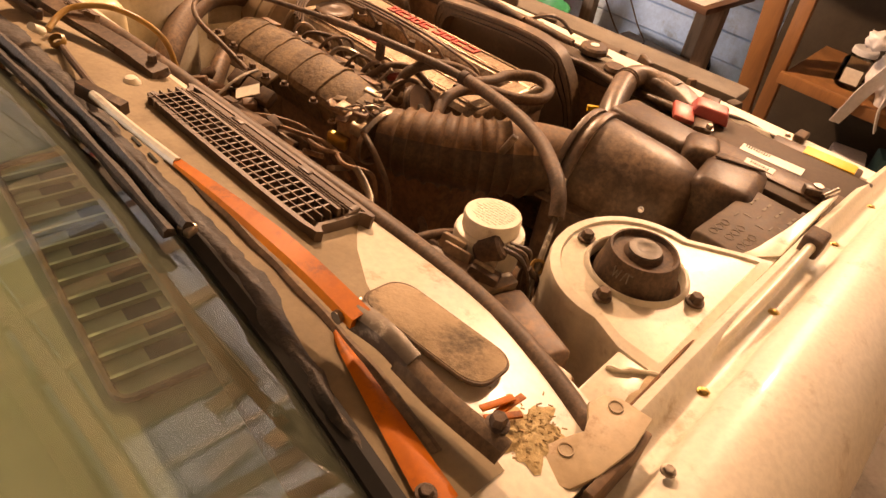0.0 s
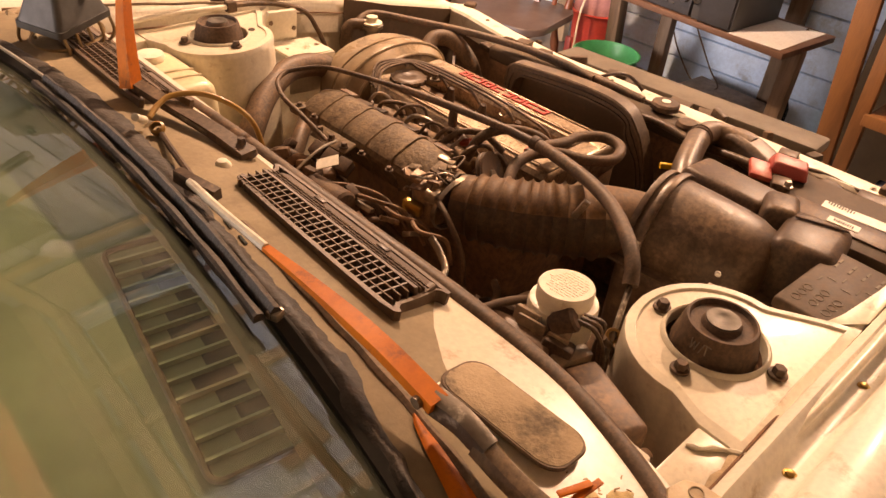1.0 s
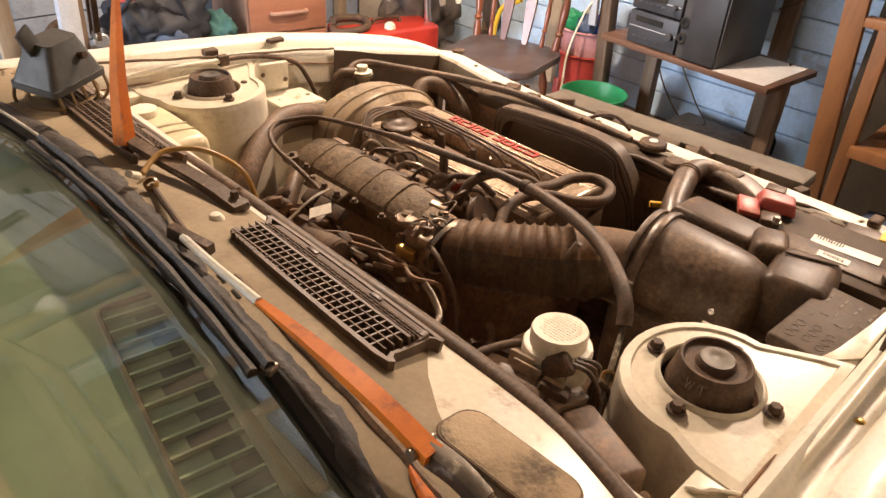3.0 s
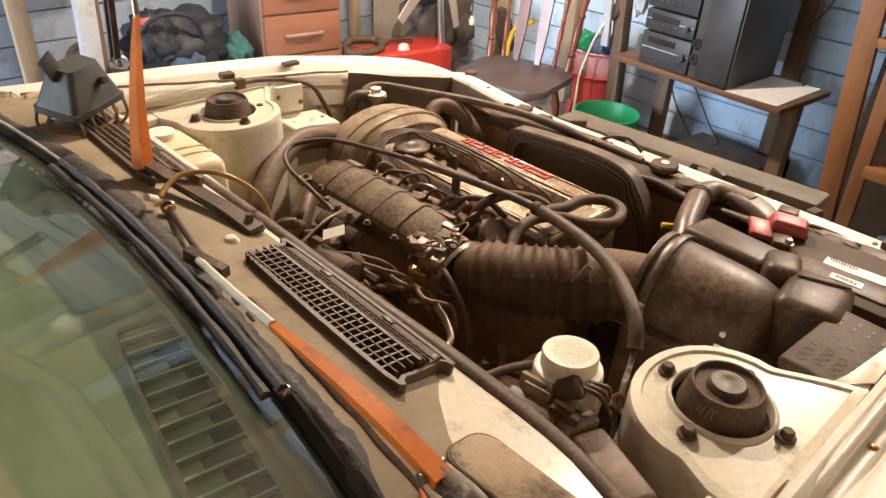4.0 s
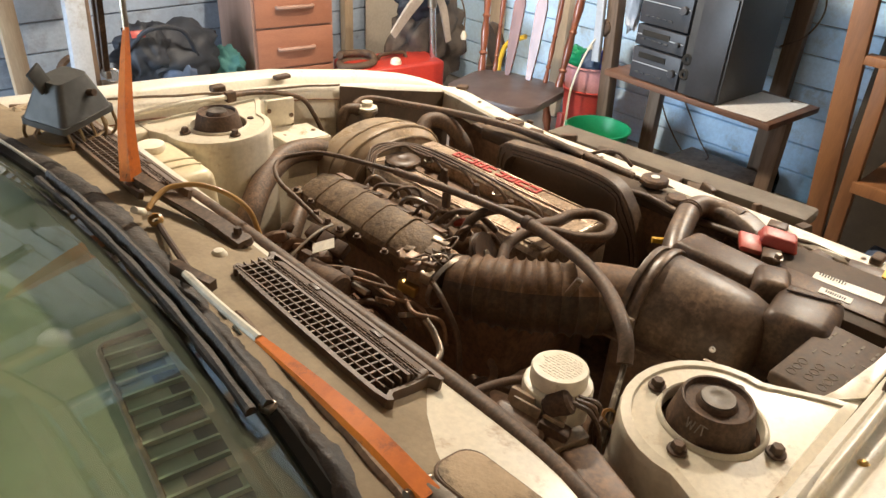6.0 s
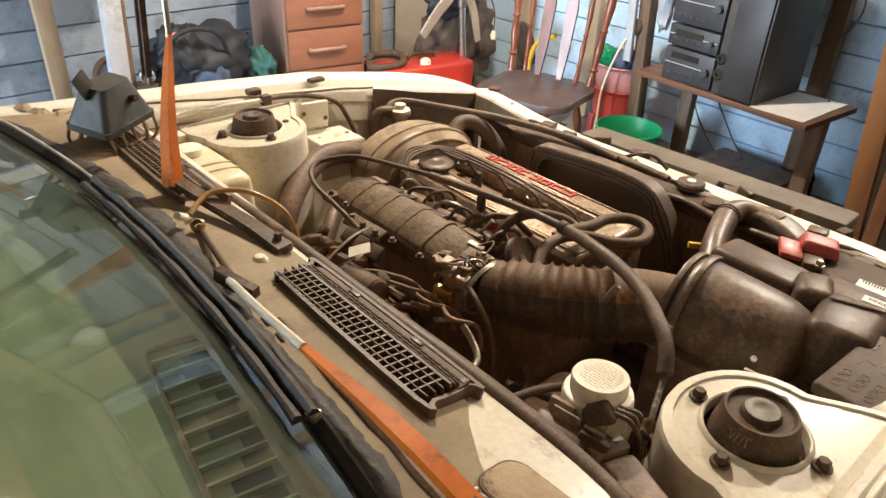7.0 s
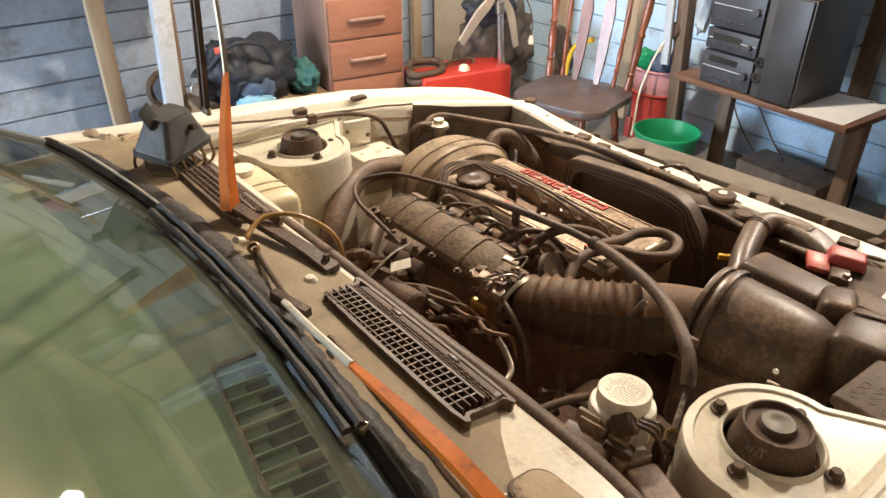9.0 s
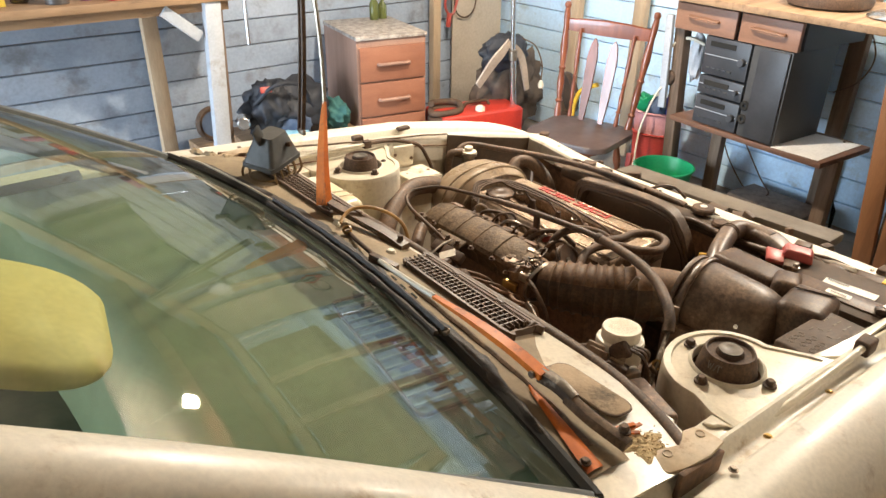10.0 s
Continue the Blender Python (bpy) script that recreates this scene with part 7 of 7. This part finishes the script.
part("stand", cyl(B(), (1.98, 2.16, 0.0), (1.98, 2.16, 0.5), 0.02, seg=12), STEEL, coat)
lead = empty("jump_leads", (1.98, 2.72, 0.75), "red and black jump leads hanging on a stud", "cable")
part("red_lead", tube(B(), [(2.12 + 0.05 * math.cos(t) * (1 + 0.2 * math.sin(2 * t)), 2.765, 0.83 + 0.10 * math.sin(t)) for t in np.linspace(0, 11, 30)], 0.008, 3, 8), RED, lead)
part("black_lead", tube(B(), [(2.24 + 0.09 * math.cos(t), 2.77, 0.80 + 0.10 * math.sin(t)) for t in np.linspace(1, 8, 24)], 0.005, 3, 8), RUBBER, lead)
part("clamp", box(B(), (2.09, 2.755, 0.70), (0.03, 0.02, 0.09), (0, 8, 0), 0.005), RED, lead)
cord = empty("plug_cord", (2.2, 1.95, 0.4), "dark flex with a pale plug hanging by the coat", "cord")
part("flex", tube(B(), [(2.08, 2.06, 0.70), (2.14, 2.01, 0.66), (2.175, 1.98, 0.56), (2.17, 1.97, 0.46)], 0.004, 6, 6), RUBBER, cord)
part("plug", lathe(B(), [(0, 0), (0.014, 0), (0.018, 0.02), (0.008, 0.045), (0, 0.046)], pose(2.17, 1.97, 0.415), 14), WHITEP, cord)

# spindle-back chair
HM = turn((1.80, 1.36, 0), 13)
chair = empty("spindle_chair", (1.80, 1.36, 0), "varnished spindle-back wooden chair with a brown padded seat", "chair")


def H(v):
    return HM @ Vector(v)


seat = B()
slab(seat, rounded(0.43, 0.46, 0.10, 6), 0.362, 0.392, 0.012)
part("seat", moved(seat, HM @ Matrix.Translation((0.0, -0.03, 0.0))), SEATV, chair, "brown vinyl seat pad")
part("seat_base", moved(slab(B(), rounded(0.38, 0.40, 0.08, 5), 0.335, 0.361), HM), VARNISH, chair)
TURN = [(0.0, 0.017), (0.08, 0.019), (0.16, 0.013), (0.18, 0.021), (0.20, 0.013), (0.34, 0.020), (0.46, 0.013), (0.48, 0.020), (0.50, 0.013), (0.66, 0.021), (0.84, 0.014), (0.93, 0.017), (1.0, 0.013)]


def turned(p0, p1, k=1.0):
    p0, p1 = H(p0), H(p1)
    d = p1 - p0
    return lathe(B(), [(0, 0)] + [(r * k, f * d.length) for f, r in TURN] + [(0, d.length)], Matrix.Translation(p0) @ frame_of(d), 16)


for s in (-1, 1):
    part("back_post", turned((0.18, s * 0.205, 0.36), (0.265, s * 0.245, 0.93)), VARNISH, chair)
    part("finial", lathe(B(), [(0, 0), (0.010, 0.0), (0.017, 0.012), (0.018, 0.022), (0.012, 0.034), (0, 0.038)], Matrix.Translation(H((0.265, s * 0.245, 0.928))), 16), VARNISH, chair)
    part("spindle", turned((0.185, s * 0.135, 0.38), (0.25, s * 0.15, 0.84), 0.62), VARNISH, chair)
    m = HM @ pose(0.210, s * 0.056, 0.612, 0, 10, 0)
    part("splat", moved(slab(B(), [(-0.235, -0.012), (-0.08, -0.024), (0.10, -0.028), (0.17, -0.016), (0.195, 0.0), (0.17, 0.016), (0.10, 0.028), (-0.08, 0.024), (-0.235, 0.012)], -0.007, 0.007), m @ pose(0, 0, 0, 0, -90, 0)), VARNISH, chair)
    for x in (-0.17, 0.17):
        part("leg", turned((x * 1.15, s * 0.20, 0.0), (x * 0.9, s * 0.165, 0.345)), VARNISH, chair)
    part("stretcher", turned((-0.18, s * 0.19, 0.16), (0.18, s * 0.19, 0.16), 0.7), VARNISH, chair)
rail = [H((0.262 + 0.02 * (1 - (y / 0.24) ** 2), y, 0.852)) for y in np.linspace(-0.235, 0.235, 13)]
part("top_rail", sweep(B(), rail, [(-0.010, -0.036), (0.010, -0.036), (0.011, 0.0), (0.009, 0.030), (0.0, 0.036), (-0.009, 0.030), (-0.011, 0.0)], scale=lambda f: 0.80 + 0.28 * math.sin(math.pi * f)), VARNISH, chair)

# desk with two drawers, lower shelf
DM = turn((2.02, 0.60, 0), -5)
desk = empty("desk", (2.25, 0.55, 0), "dark timber desk with two drawers and a lower shelf", "desk")


def D(bm):
    return moved(bm, DM)


part("lower_shelf", D(box(B(), (0.185, -0.005, 0.508), (0.38, 0.78, 0.024), (0, 0, 0), 0.003)), WOODY, desk, "brown timber lower shelf")
part("desk_top", D(box(B(), (0.26, -0.25, 1.062), (0.60, 1.5, 0.03), (0, 0, 0), 0.004)), WOODX, desk, "pale worn desk top")
for y0, y1 in ((0.45, 0.115), (0.105, -0.185)):
    d = part("drawer", D(box(B(), (0.012, (y0 + y1) / 2, 0.978), (0.022, y0 - y1 - 0.01, 0.115), (0, 0, 0), 0.003)), DESKWOOD, desk)
    part("handle", D(tube(B(), [(0.004, (y0 + y1) / 2 + 0.075, 0.985), (-0.018, (y0 + y1) / 2 + 0.065, 0.985), (-0.018, (y0 + y1) / 2 - 0.065, 0.98), (0.004, (y0 + y1) / 2 - 0.075, 0.98)], 0.006, 5, 8)), DESKWOOD, d)
part("drawer_case", D(box(B(), (0.26, 0.13, 0.985), (0.45, 0.63, 0.125))), CHIP, desk)
for x, y, m in ((0.16, -0.365, WOOD), (0.30, 0.30, WOOD)):
    part("leg", D(box(B(), (x, y, 0.25), (0.045, 0.06, 0.49), (0, 0, 0), 0.003)), m, desk)
part("upright", D(box(B(), (0.16, 0.490, 0.53), (0.055, 0.058, 1.04), (-4, 0, 0), 0.003)), WOOD, desk, "dark timber upright")
part("upright", D(box(B(), (0.10, 0.54, 0.73), (0.02, 0.04, 0.45), (-4, 0, 0), 0.003)), GREYPOST, desk, "white painted batten")
thing("paper_sheet", D(slab(B(), [(0.015, -0.37), (0.36, -0.36), (0.33, -0.135), (-0.005, -0.165)], 0.5205, 0.5225)), PAPER, "sheet of white paper lying on the desk shelf", "paper")
thing("paper_pin", D(lathe(B(), [(0, 0), (0.006, 0), (0.004, 0.004), (0, 0.005)], pose(0.33, -0.30, 0.5226), 10)), PLASTIC, "tiny black pin on the paper", "pin")

hifi = empty("hifi_system", (2.1, 0.75, 0.52), "black stacked hi-fi units on the desk shelf", "hi-fi")
for k, (z0, z1) in enumerate(((0.522, 0.655), (0.660, 0.745), (0.750, 0.918))):
    u = part("unit", D(box(B(), (0.13, 0.145, (z0 + z1) / 2), (0.25, 0.235, z1 - z0 - 0.003), (0, 0, 0), 0.005)), STEREO, hifi)
    part("display", D(box(B(), (0.003, 0.165, z1 - 0.03), (0.004, 0.13, 0.022))), BLACKBAND, u)
    for j in range(5):
        part("button", D(box(B(), (0.003, 0.225 - 0.028 * j, z0 + 0.03), (0.006, 0.018, 0.007), (0, 0, 0), 0.001)), STEREO if j % 2 else CHIP, u)
    part("knob", D(cyl(B(), (0.004, 0.055, (z0 + z1) / 2), (-0.016, 0.055, (z0 + z1) / 2), 0.016 if k != 1 else 0.010, seg=20, bevel=0.002)), STEREO, u)
    part("trim_line", D(box(B(), (0.003, 0.145, (z0 + z1) / 2 + 0.004), (0.003, 0.22, 0.0025))), GREYPOST, u)
spk = empty("loudspeaker", (2.2, 0.5, 0.52), "black loudspeaker cabinet beside the hi-fi on the shelf", "loudspeaker")
part("cabinet", D(box(B(), (0.17, -0.075, 0.72), (0.33, 0.185, 0.395), (0, 0, 0), 0.004)), CHIP, spk)
part("grille_cloth", D(box(B(), (0.0, -0.09, 0.72), (0.012, 0.14, 0.385), (0, 0, 0), 0.004)), STEREO, spk)
for z in (0.60, 0.66):
    part("port", D(lathe(B(), [(0.010, -0.006), (0.020, -0.004), (0.022, 0.0), (0.018, 0.003), (0.008, 0.002)], pose(-0.002, 0.0, z, 0, -90, 0), 20)), BLACKBAND, spk)
thing("cable_loop", tube(B(), [(2.28, 0.86, 0.62), (2.35, 0.78, 0.45), (2.42, 0.66, 0.22), (2.44, 0.60, 0.13), (2.46, 0.72, 0.10), (2.48, 0.86, 0.22), (2.46, 0.92, 0.35)], 0.0035, 8, 6), RUBBER, "thin black flex drooping under the desk shelf", "cable")
thing("cable_loop", tube(B(), [(2.56, 0.42, 1.02), (2.54, 0.33, 0.86), (2.52, 0.36, 0.74), (2.48, 0.44, 0.68)], 0.0035, 8, 6), RUBBER, "thin black flex on the wall behind the speaker", "cable")
thing("tyre_tube", lathe(B(), [(0.11, -0.02), (0.135, -0.028), (0.16, -0.02), (0.165, 0.0), (0.16, 0.02), (0.135, 0.028), (0.11, 0.02), (0.105, 0)], turn((2.24, 0.45, 1.106), 0), 32), RUBBER, "dark rubber tyre tube lying on the desk top", "tube")
thing("hub_cap", lathe(B(), [(0, 0.03), (0.06, 0.03), (0.10, 0.02), (0.14, 0.004), (0.15, 0.0), (0.14, -0.004), (0, 0.01)], turn((2.2, 0.12, 1.082), 0), 32), CHROME, "bright wheel trim lying on the desk top", "wheel trim")

# tubs, basin, cords by the desk
basin = thing("green_basin", lathe(B(), [(0, 0.0), (0.105, 0.0), (0.112, 0.01), (0.142, 0.245), (0.150, 0.25), (0.150, 0.256), (0.142, 0.258), (0.138, 0.25), (0.108, 0.014), (0, 0.012)], pose(2.06, 0.975, 0), 40), GREEN, "round green plastic basin on the floor", "basin")
tub = empty("red_tub", (2.29, 1.215, 0), "red tub with a pink tub of rags stacked in it", "tub")
part("red_wall", lathe(B(), [(0, 0.0), (0.09, 0.0), (0.12, 0.33), (0.128, 0.335), (0.12, 0.34), (0.086, 0.01), (0, 0.01)], pose(2.29, 1.215, 0), 32), BUCKET, tub)
part("pink_tub", lathe(B(), [(0, 0.18), (0.10, 0.18), (0.125, 0.44), (0.135, 0.45), (0.125, 0.455), (0.10, 0.2), (0, 0.2)], pose(2.29, 1.215, 0), 32), PINK, tub, "dusty pink tub")
for k, (dx, dy, m) in enumerate(((0.03, 0.02, WHITEP), (-0.05, -0.03, CLOTH), (0.0, -0.07, surf("blue_rag", (0.03, 0.05, 0.3), (0.03, 0.04, 0.24), 0.8)), (-0.03, 0.06, GREEN), (0.06, -0.04, GREYPOST))):
    thing("rag", lump((2.29 + dx, 1.215 + dy, 0.47), (0.055, 0.05, 0.05), 20.0 + k, 0.5, 3.0, 3), m, "crumpled rag stuffed in the pink tub", "rag", "rags in the tub", sharp=80)
thing("yellow_hose", tube(B(), [(2.30, 1.815, 0.0), (2.30, 1.815, 0.253), (2.30, 1.803, 0.349), (2.30, 1.761, 0.428), (2.30, 1.651, 0.482)], 0.013, 6, 8), YELLOW, "bent yellow hose behind the chair", "hose")
thing("fan_grille", lathe(B(), [(0, 0), (0.12, 0.0), (0.13, 0.02), (0.12, 0.04), (0, 0.04)], pose(2.36, 1.93, 0.36, 80, 0, 60), 28), PLASTIC, "dark round fan guard behind the chair", "fan")
thing("pedestal_post", cyl(B(), (2.37, 1.94, 0.0), (2.37, 1.94, 0.24), 0.03, seg=16), PLASTIC, "dark stand of the small fan", "stand")
wc = empty("mains_lead", (2.2, 1.15, 0.1), "white flex with a black plug hanging by the desk", "cord")
part("flex", tube(B(), [(2.19, 1.115, 0.64), (2.13, 1.14, 0.56), (2.06, 1.15, 0.40), (2.02, 1.13, 0.27), (2.0, 1.12, 0.20)], 0.005, 8, 8), WHITEP, wc)
part("plug", lump((2.21, 1.11, 0.65), (0.035, 0.03, 0.04), 2.0, 0.2, 2.0, 3), RUBBER, wc, sharp=80)
thing("white_hose", tube(B(), [(2.20, 1.13, 0.80), (2.21, 1.10, 0.84), (2.22, 1.04, 0.85), (2.24, 0.98, 0.83)], 0.008, 8, 8), WHITEP, "bent white hose above the desk upright", "hose")
thing("white_bag", lump((2.27, 1.03, 0.76), (0.035, 0.035, 0.12), 9.0, 0.4, 3.0, 3), FILMY, "white plastic bag hung behind the upright", "bag", sharp=80)
thing("red_block", box(B(), (1.99, 1.14, 0.24), (0.02, 0.03, 0.10), (0, 0, 0), 0.005), RED, "red plastic block standing beside the basin", "block")
thing("glass_bottle", lathe(B(), [(0, 0), (0.034, 0), (0.036, 0.006), (0.036, 0.17), (0.014, 0.22), (0.014, 0.27), (0, 0.27)], pose(2.40, 0.29, 0.0), 22), GLASSWARE, "clear glass bottle on the floor", "bottle")
thing("dark_crate", box(B(), (2.42, 0.55, 0.06), (0.22, 0.4, 0.12), (0, 0, -5), 0.01), WOOD, "dark timber offcut box on the floor", "box")

# timber rack
rack = empty("timber_rack", (2.1, -0.5, 0), "red-brown timber rack with an open shelf", "rack")
RW = surf("orange_brown_timber", (0.28, 0.125, 0.048), (0.20, 0.088, 0.034), 0.5, scale=3, fine=40, bump=0.2, stretch=(6, 6, 0.7), spread=0.1)
part("upright", box(B(), (1.93, -0.012, 0.76), (0.03, 0.070, 1.52), (-5.5, 0, 0), 0.003), RW, rack)
part("upright", box(B(), (1.93, -0.127, 0.41), (0.035, 0.046, 0.82), (-2, 0, 0), 0.003), RW, rack)
part("upright", box(B(), (1.92, -1.05, 0.75), (0.04, 0.05, 1.5), (0, 0, 0), 0.003), RW, rack)
part("shelf_edge", box(B(), (1.905, -0.595, 0.430), (0.02, 0.91, 0.040), (0, 0, 0), 0.003), RW, rack)
part("shelf_board", box(B(), (2.12, -0.60, 0.439), (0.42, 0.90, 0.02), (0, 0, 0), 0.003), RW, rack)
part("top_rail", box(B(), (1.94, -0.56, 0.83), (0.05, 1.04, 0.03), (0, 0, 0), 0.003), RW, rack)
part("shelf_board", box(B(), (2.12, -0.60, 1.02), (0.42, 0.90, 0.02), (0, 0, 0), 0.003), RW, rack)
part("back_panel", box(B(), (2.34, -0.522, 0.75), (0.015, 1.105, 1.5)), surf("dark_brown_board", (0.050, 0.037, 0.024), (0.036, 0.027, 0.018), 0.8, scale=4, fine=60, bump=0.2), rack, "dark brown back panel")
bag = empty("carrier_bag", (1.96, -0.47, 0.45), "white plastic carrier bag slumped on the rack shelf, handles hanging", "carrier bag")
part("body", lump((1.965, -0.475, 0.585), (0.065, 0.085, 0.135), 31.0, 0.45), FILMY, bag, sharp=80)
part("knot", lump((1.91, -0.365, 0.645), (0.030, 0.034, 0.028), 34.0, 0.5, 3.0, 3), FILMY, bag, sharp=80)
for pts, w in (([(1.92, -0.44, 0.58), (1.885, -0.405, 0.50), (1.880, -0.385, 0.43), (1.880, -0.368, 0.372)], 0.024), ([(1.92, -0.47, 0.54), (1.885, -0.468, 0.47), (1.880, -0.478, 0.43), (1.880, -0.490, 0.392)], 0.016)):
    part("handle", sweep(B(), spline(pts, 6), [(-0.002, -w), (0.002, -w), (0.006, -0.3 * w), (0.001, 0.4 * w), (0.003, w), (-0.001, w), (-0.003, 0.4 * w), (0.002, -0.3 * w)], scale=lambda f: 1.15 - 0.35 * f), FILMY, bag, sharp=70)
jar = empty("plastic_jar", (2.02, -0.33, 0.449), "clear plastic jar with a pale label on the rack", "jar")
part("wall", lathe(B(), [(0, 0), (0.045, 0), (0.05, 0.008), (0.05, 0.085), (0.038, 0.10), (0.038, 0.115)], pose(2.02, -0.33, 0.449), 24), GLASSWARE, jar)
part("lid", lathe(B(), [(0, 0.113), (0.041, 0.113), (0.041, 0.128), (0.038, 0.131), (0, 0.131)], pose(2.02, -0.33, 0.449), 24), FILMY, jar, "pale lid")
part("label", box(B(), (1.967, -0.335, 0.497), (0.003, 0.055, 0.050), (0, 0, 8)), LABEL, jar)
for k in range(4):
    thing("offcut", box(B(), (2.0 + 0.03 * k, -0.30 - 0.14 * k, 0.10 + 0.02 * k), (0.10, 0.12, 0.2 + 0.04 * k), (0, 0, 12 * k), 0.01), (CLOTH, FILMY, TEAL, PLASTIC)[k], "odd bag of scraps under the rack shelf", "bag", "scrap bags under the rack")

# hanging bulbs
GLOW = glow("bulb_glow", (1.0, 0.9, 0.75), 60.0)
for bx, by, bz in (BULB, BULB2):
    bulb = empty("light_bulb", (bx, by, bz), "bare glowing light bulb hanging from a ceiling flex", "light bulb", "ceiling bulbs")
    bglass = part("glass", lathe(B(), [(0, -0.042), (0.02, -0.038), (0.032, -0.02), (0.034, 0.0), (0.028, 0.022), (0.016, 0.045), (0.013, 0.06)], pose(bx, by, bz), 24), GLOW, bulb, "glowing glass bulb")
    bglass.visible_shadow = False
    part("holder", cyl(B(), (bx, by, bz + 0.06), (bx, by, bz + 0.11), 0.02, seg=18), WHITEP, bulb)
    part("flex", cyl(B(), (bx, by, bz + 0.11), (bx, by, CEIL), 0.004, seg=8), WHITEP, bulb)
for k in range(8):
    structure("joist_%s" % "abcdefgh"[k], box(B(), (-3.6 + 0.85 * k, 0.07, CEIL - 0.06), (0.05, 5.5, 0.12), (0, 0, 0), 0.003), WOODY, "bare timber ceiling joist", "joist")

structure("wall_plate_north", box(B(), (-0.8, 2.79, 2.27), (6.8, 0.07, 0.11), (0, 0, 0), 0.004), PINE, "pale timber plate along the top of the wall", "timber plate")
structure("wall_plate_east", box(B(), (2.565, 0.05, 2.27), (0.07, 5.38, 0.11), (0, 0, 0), 0.004), PINE, "pale timber plate along the top of the wall", "timber plate")
GLOSSWHITE = surf("gloss_white_paint", (0.84, 0.82, 0.77), (0.80, 0.77, 0.71), 0.16, scale=8, bump=0.02, coat=0.4)
for nm, p0, p1, r, lb in (("white_conduit", (2.58, 2.71, 1.55), (2.58, 2.71, 2.21), 0.011, "glossy white conduit running up beside the corner"), ("white_conduit", (2.58, 2.62, 1.62), (2.58, 2.62, 2.21), 0.009, "glossy white conduit running up beside the corner"), ("white_rod", (2.59, 0.74, 1.20), (2.59, 0.74, 2.15), 0.013, "glossy white rod hung on the boards above the desk")):
    thing(nm, cyl(B(), p0, p1, r, seg=14, bevel=0.002), GLOSSWHITE, lb, "rod")
for y, z, m in ((0.60, 1.74, GREYPOST), (0.93, 1.50, WOODX), (0.58, 1.36, PINE)):
    thing("wall_batten", box(B(), (2.575, y, z), (0.03, 0.09, 0.34), (12, 0, 0), 0.003), m, "short timber batten hung on the boards above the desk", "batten", "battens on the wall")
# Added out of view so the windscreen mirrors less bright wall.
thing("hardboard_panel", box(B(), (2.585, 1.78, 1.76), (0.012, 1.55, 0.86), (0, 0, 0), 0.002), ROOFWOOD, "dark brown panel added out of view to dim the windscreen reflection", "panel")
thing("tarpaulin", sheet(B(), lambda u, v: (0.75 + 1.05 * u, 2.795 - 0.02 * math.sin(14 * u + 3 * v) - 0.012 * math.sin(31 * u) - 0.03 * v, 2.18 - (0.78 - 0.25 * math.sin(2.2 * u)) * v), 40, 16, 0.004), TARP, "dark green tarpaulin hung from the wall plate", "tarpaulin", sharp=80)
thing("hung_bag", lump((1.93, 2.74, 1.74), (0.08, 0.05, 0.11), 17.0, 0.5, 3.0, 3), FILMY, "pale blue-white plastic bag hung on the boards", "bag", sharp=80)

# ---- wall boards ----
def boards(wall, along, fixed, lo, hi, material, step):
    L = hi - lo
    prof = [(0.0, 0.0), (0.018, 0.0), (0.022, 0.003), (0.019, step - 0.009), (0.015, step - 0.006), (0.0, step - 0.006)]
    bm = B()
    a = [bm.verts.new((-L / 2, -d, z)) for d, z in prof]
    b = [bm.verts.new((L / 2, -d, z)) for d, z in prof]
    n = len(prof)
    for i in range(n):
        bm.faces.new((a[i], a[(i + 1) % n], b[(i + 1) % n], b[i]))
    bm.faces.new(a)
    bm.faces.new(b)
    me = finish(bm, "board")
    me.materials.append(material)
    k = 0
    z = 0.0
    while z < CEIL - step * 0.6:
        o = new("board", me)
        o.parent = wall
        mid = (lo + hi) / 2
        o.matrix_basis = pose(mid, fixed, z) if along == "x" else pose(fixed, mid, z, 0, 0, -90)
        z += step
        k += 1


boards(wall_north, "x", WALL_Y + 0.04, -4.2, WALL_X + 0.04, WALLGREY, 0.137)
boards(wall_east, "y", WALL_X + 0.04, -2.7, WALL_Y + 0.04, WALLBLUE, 0.128)
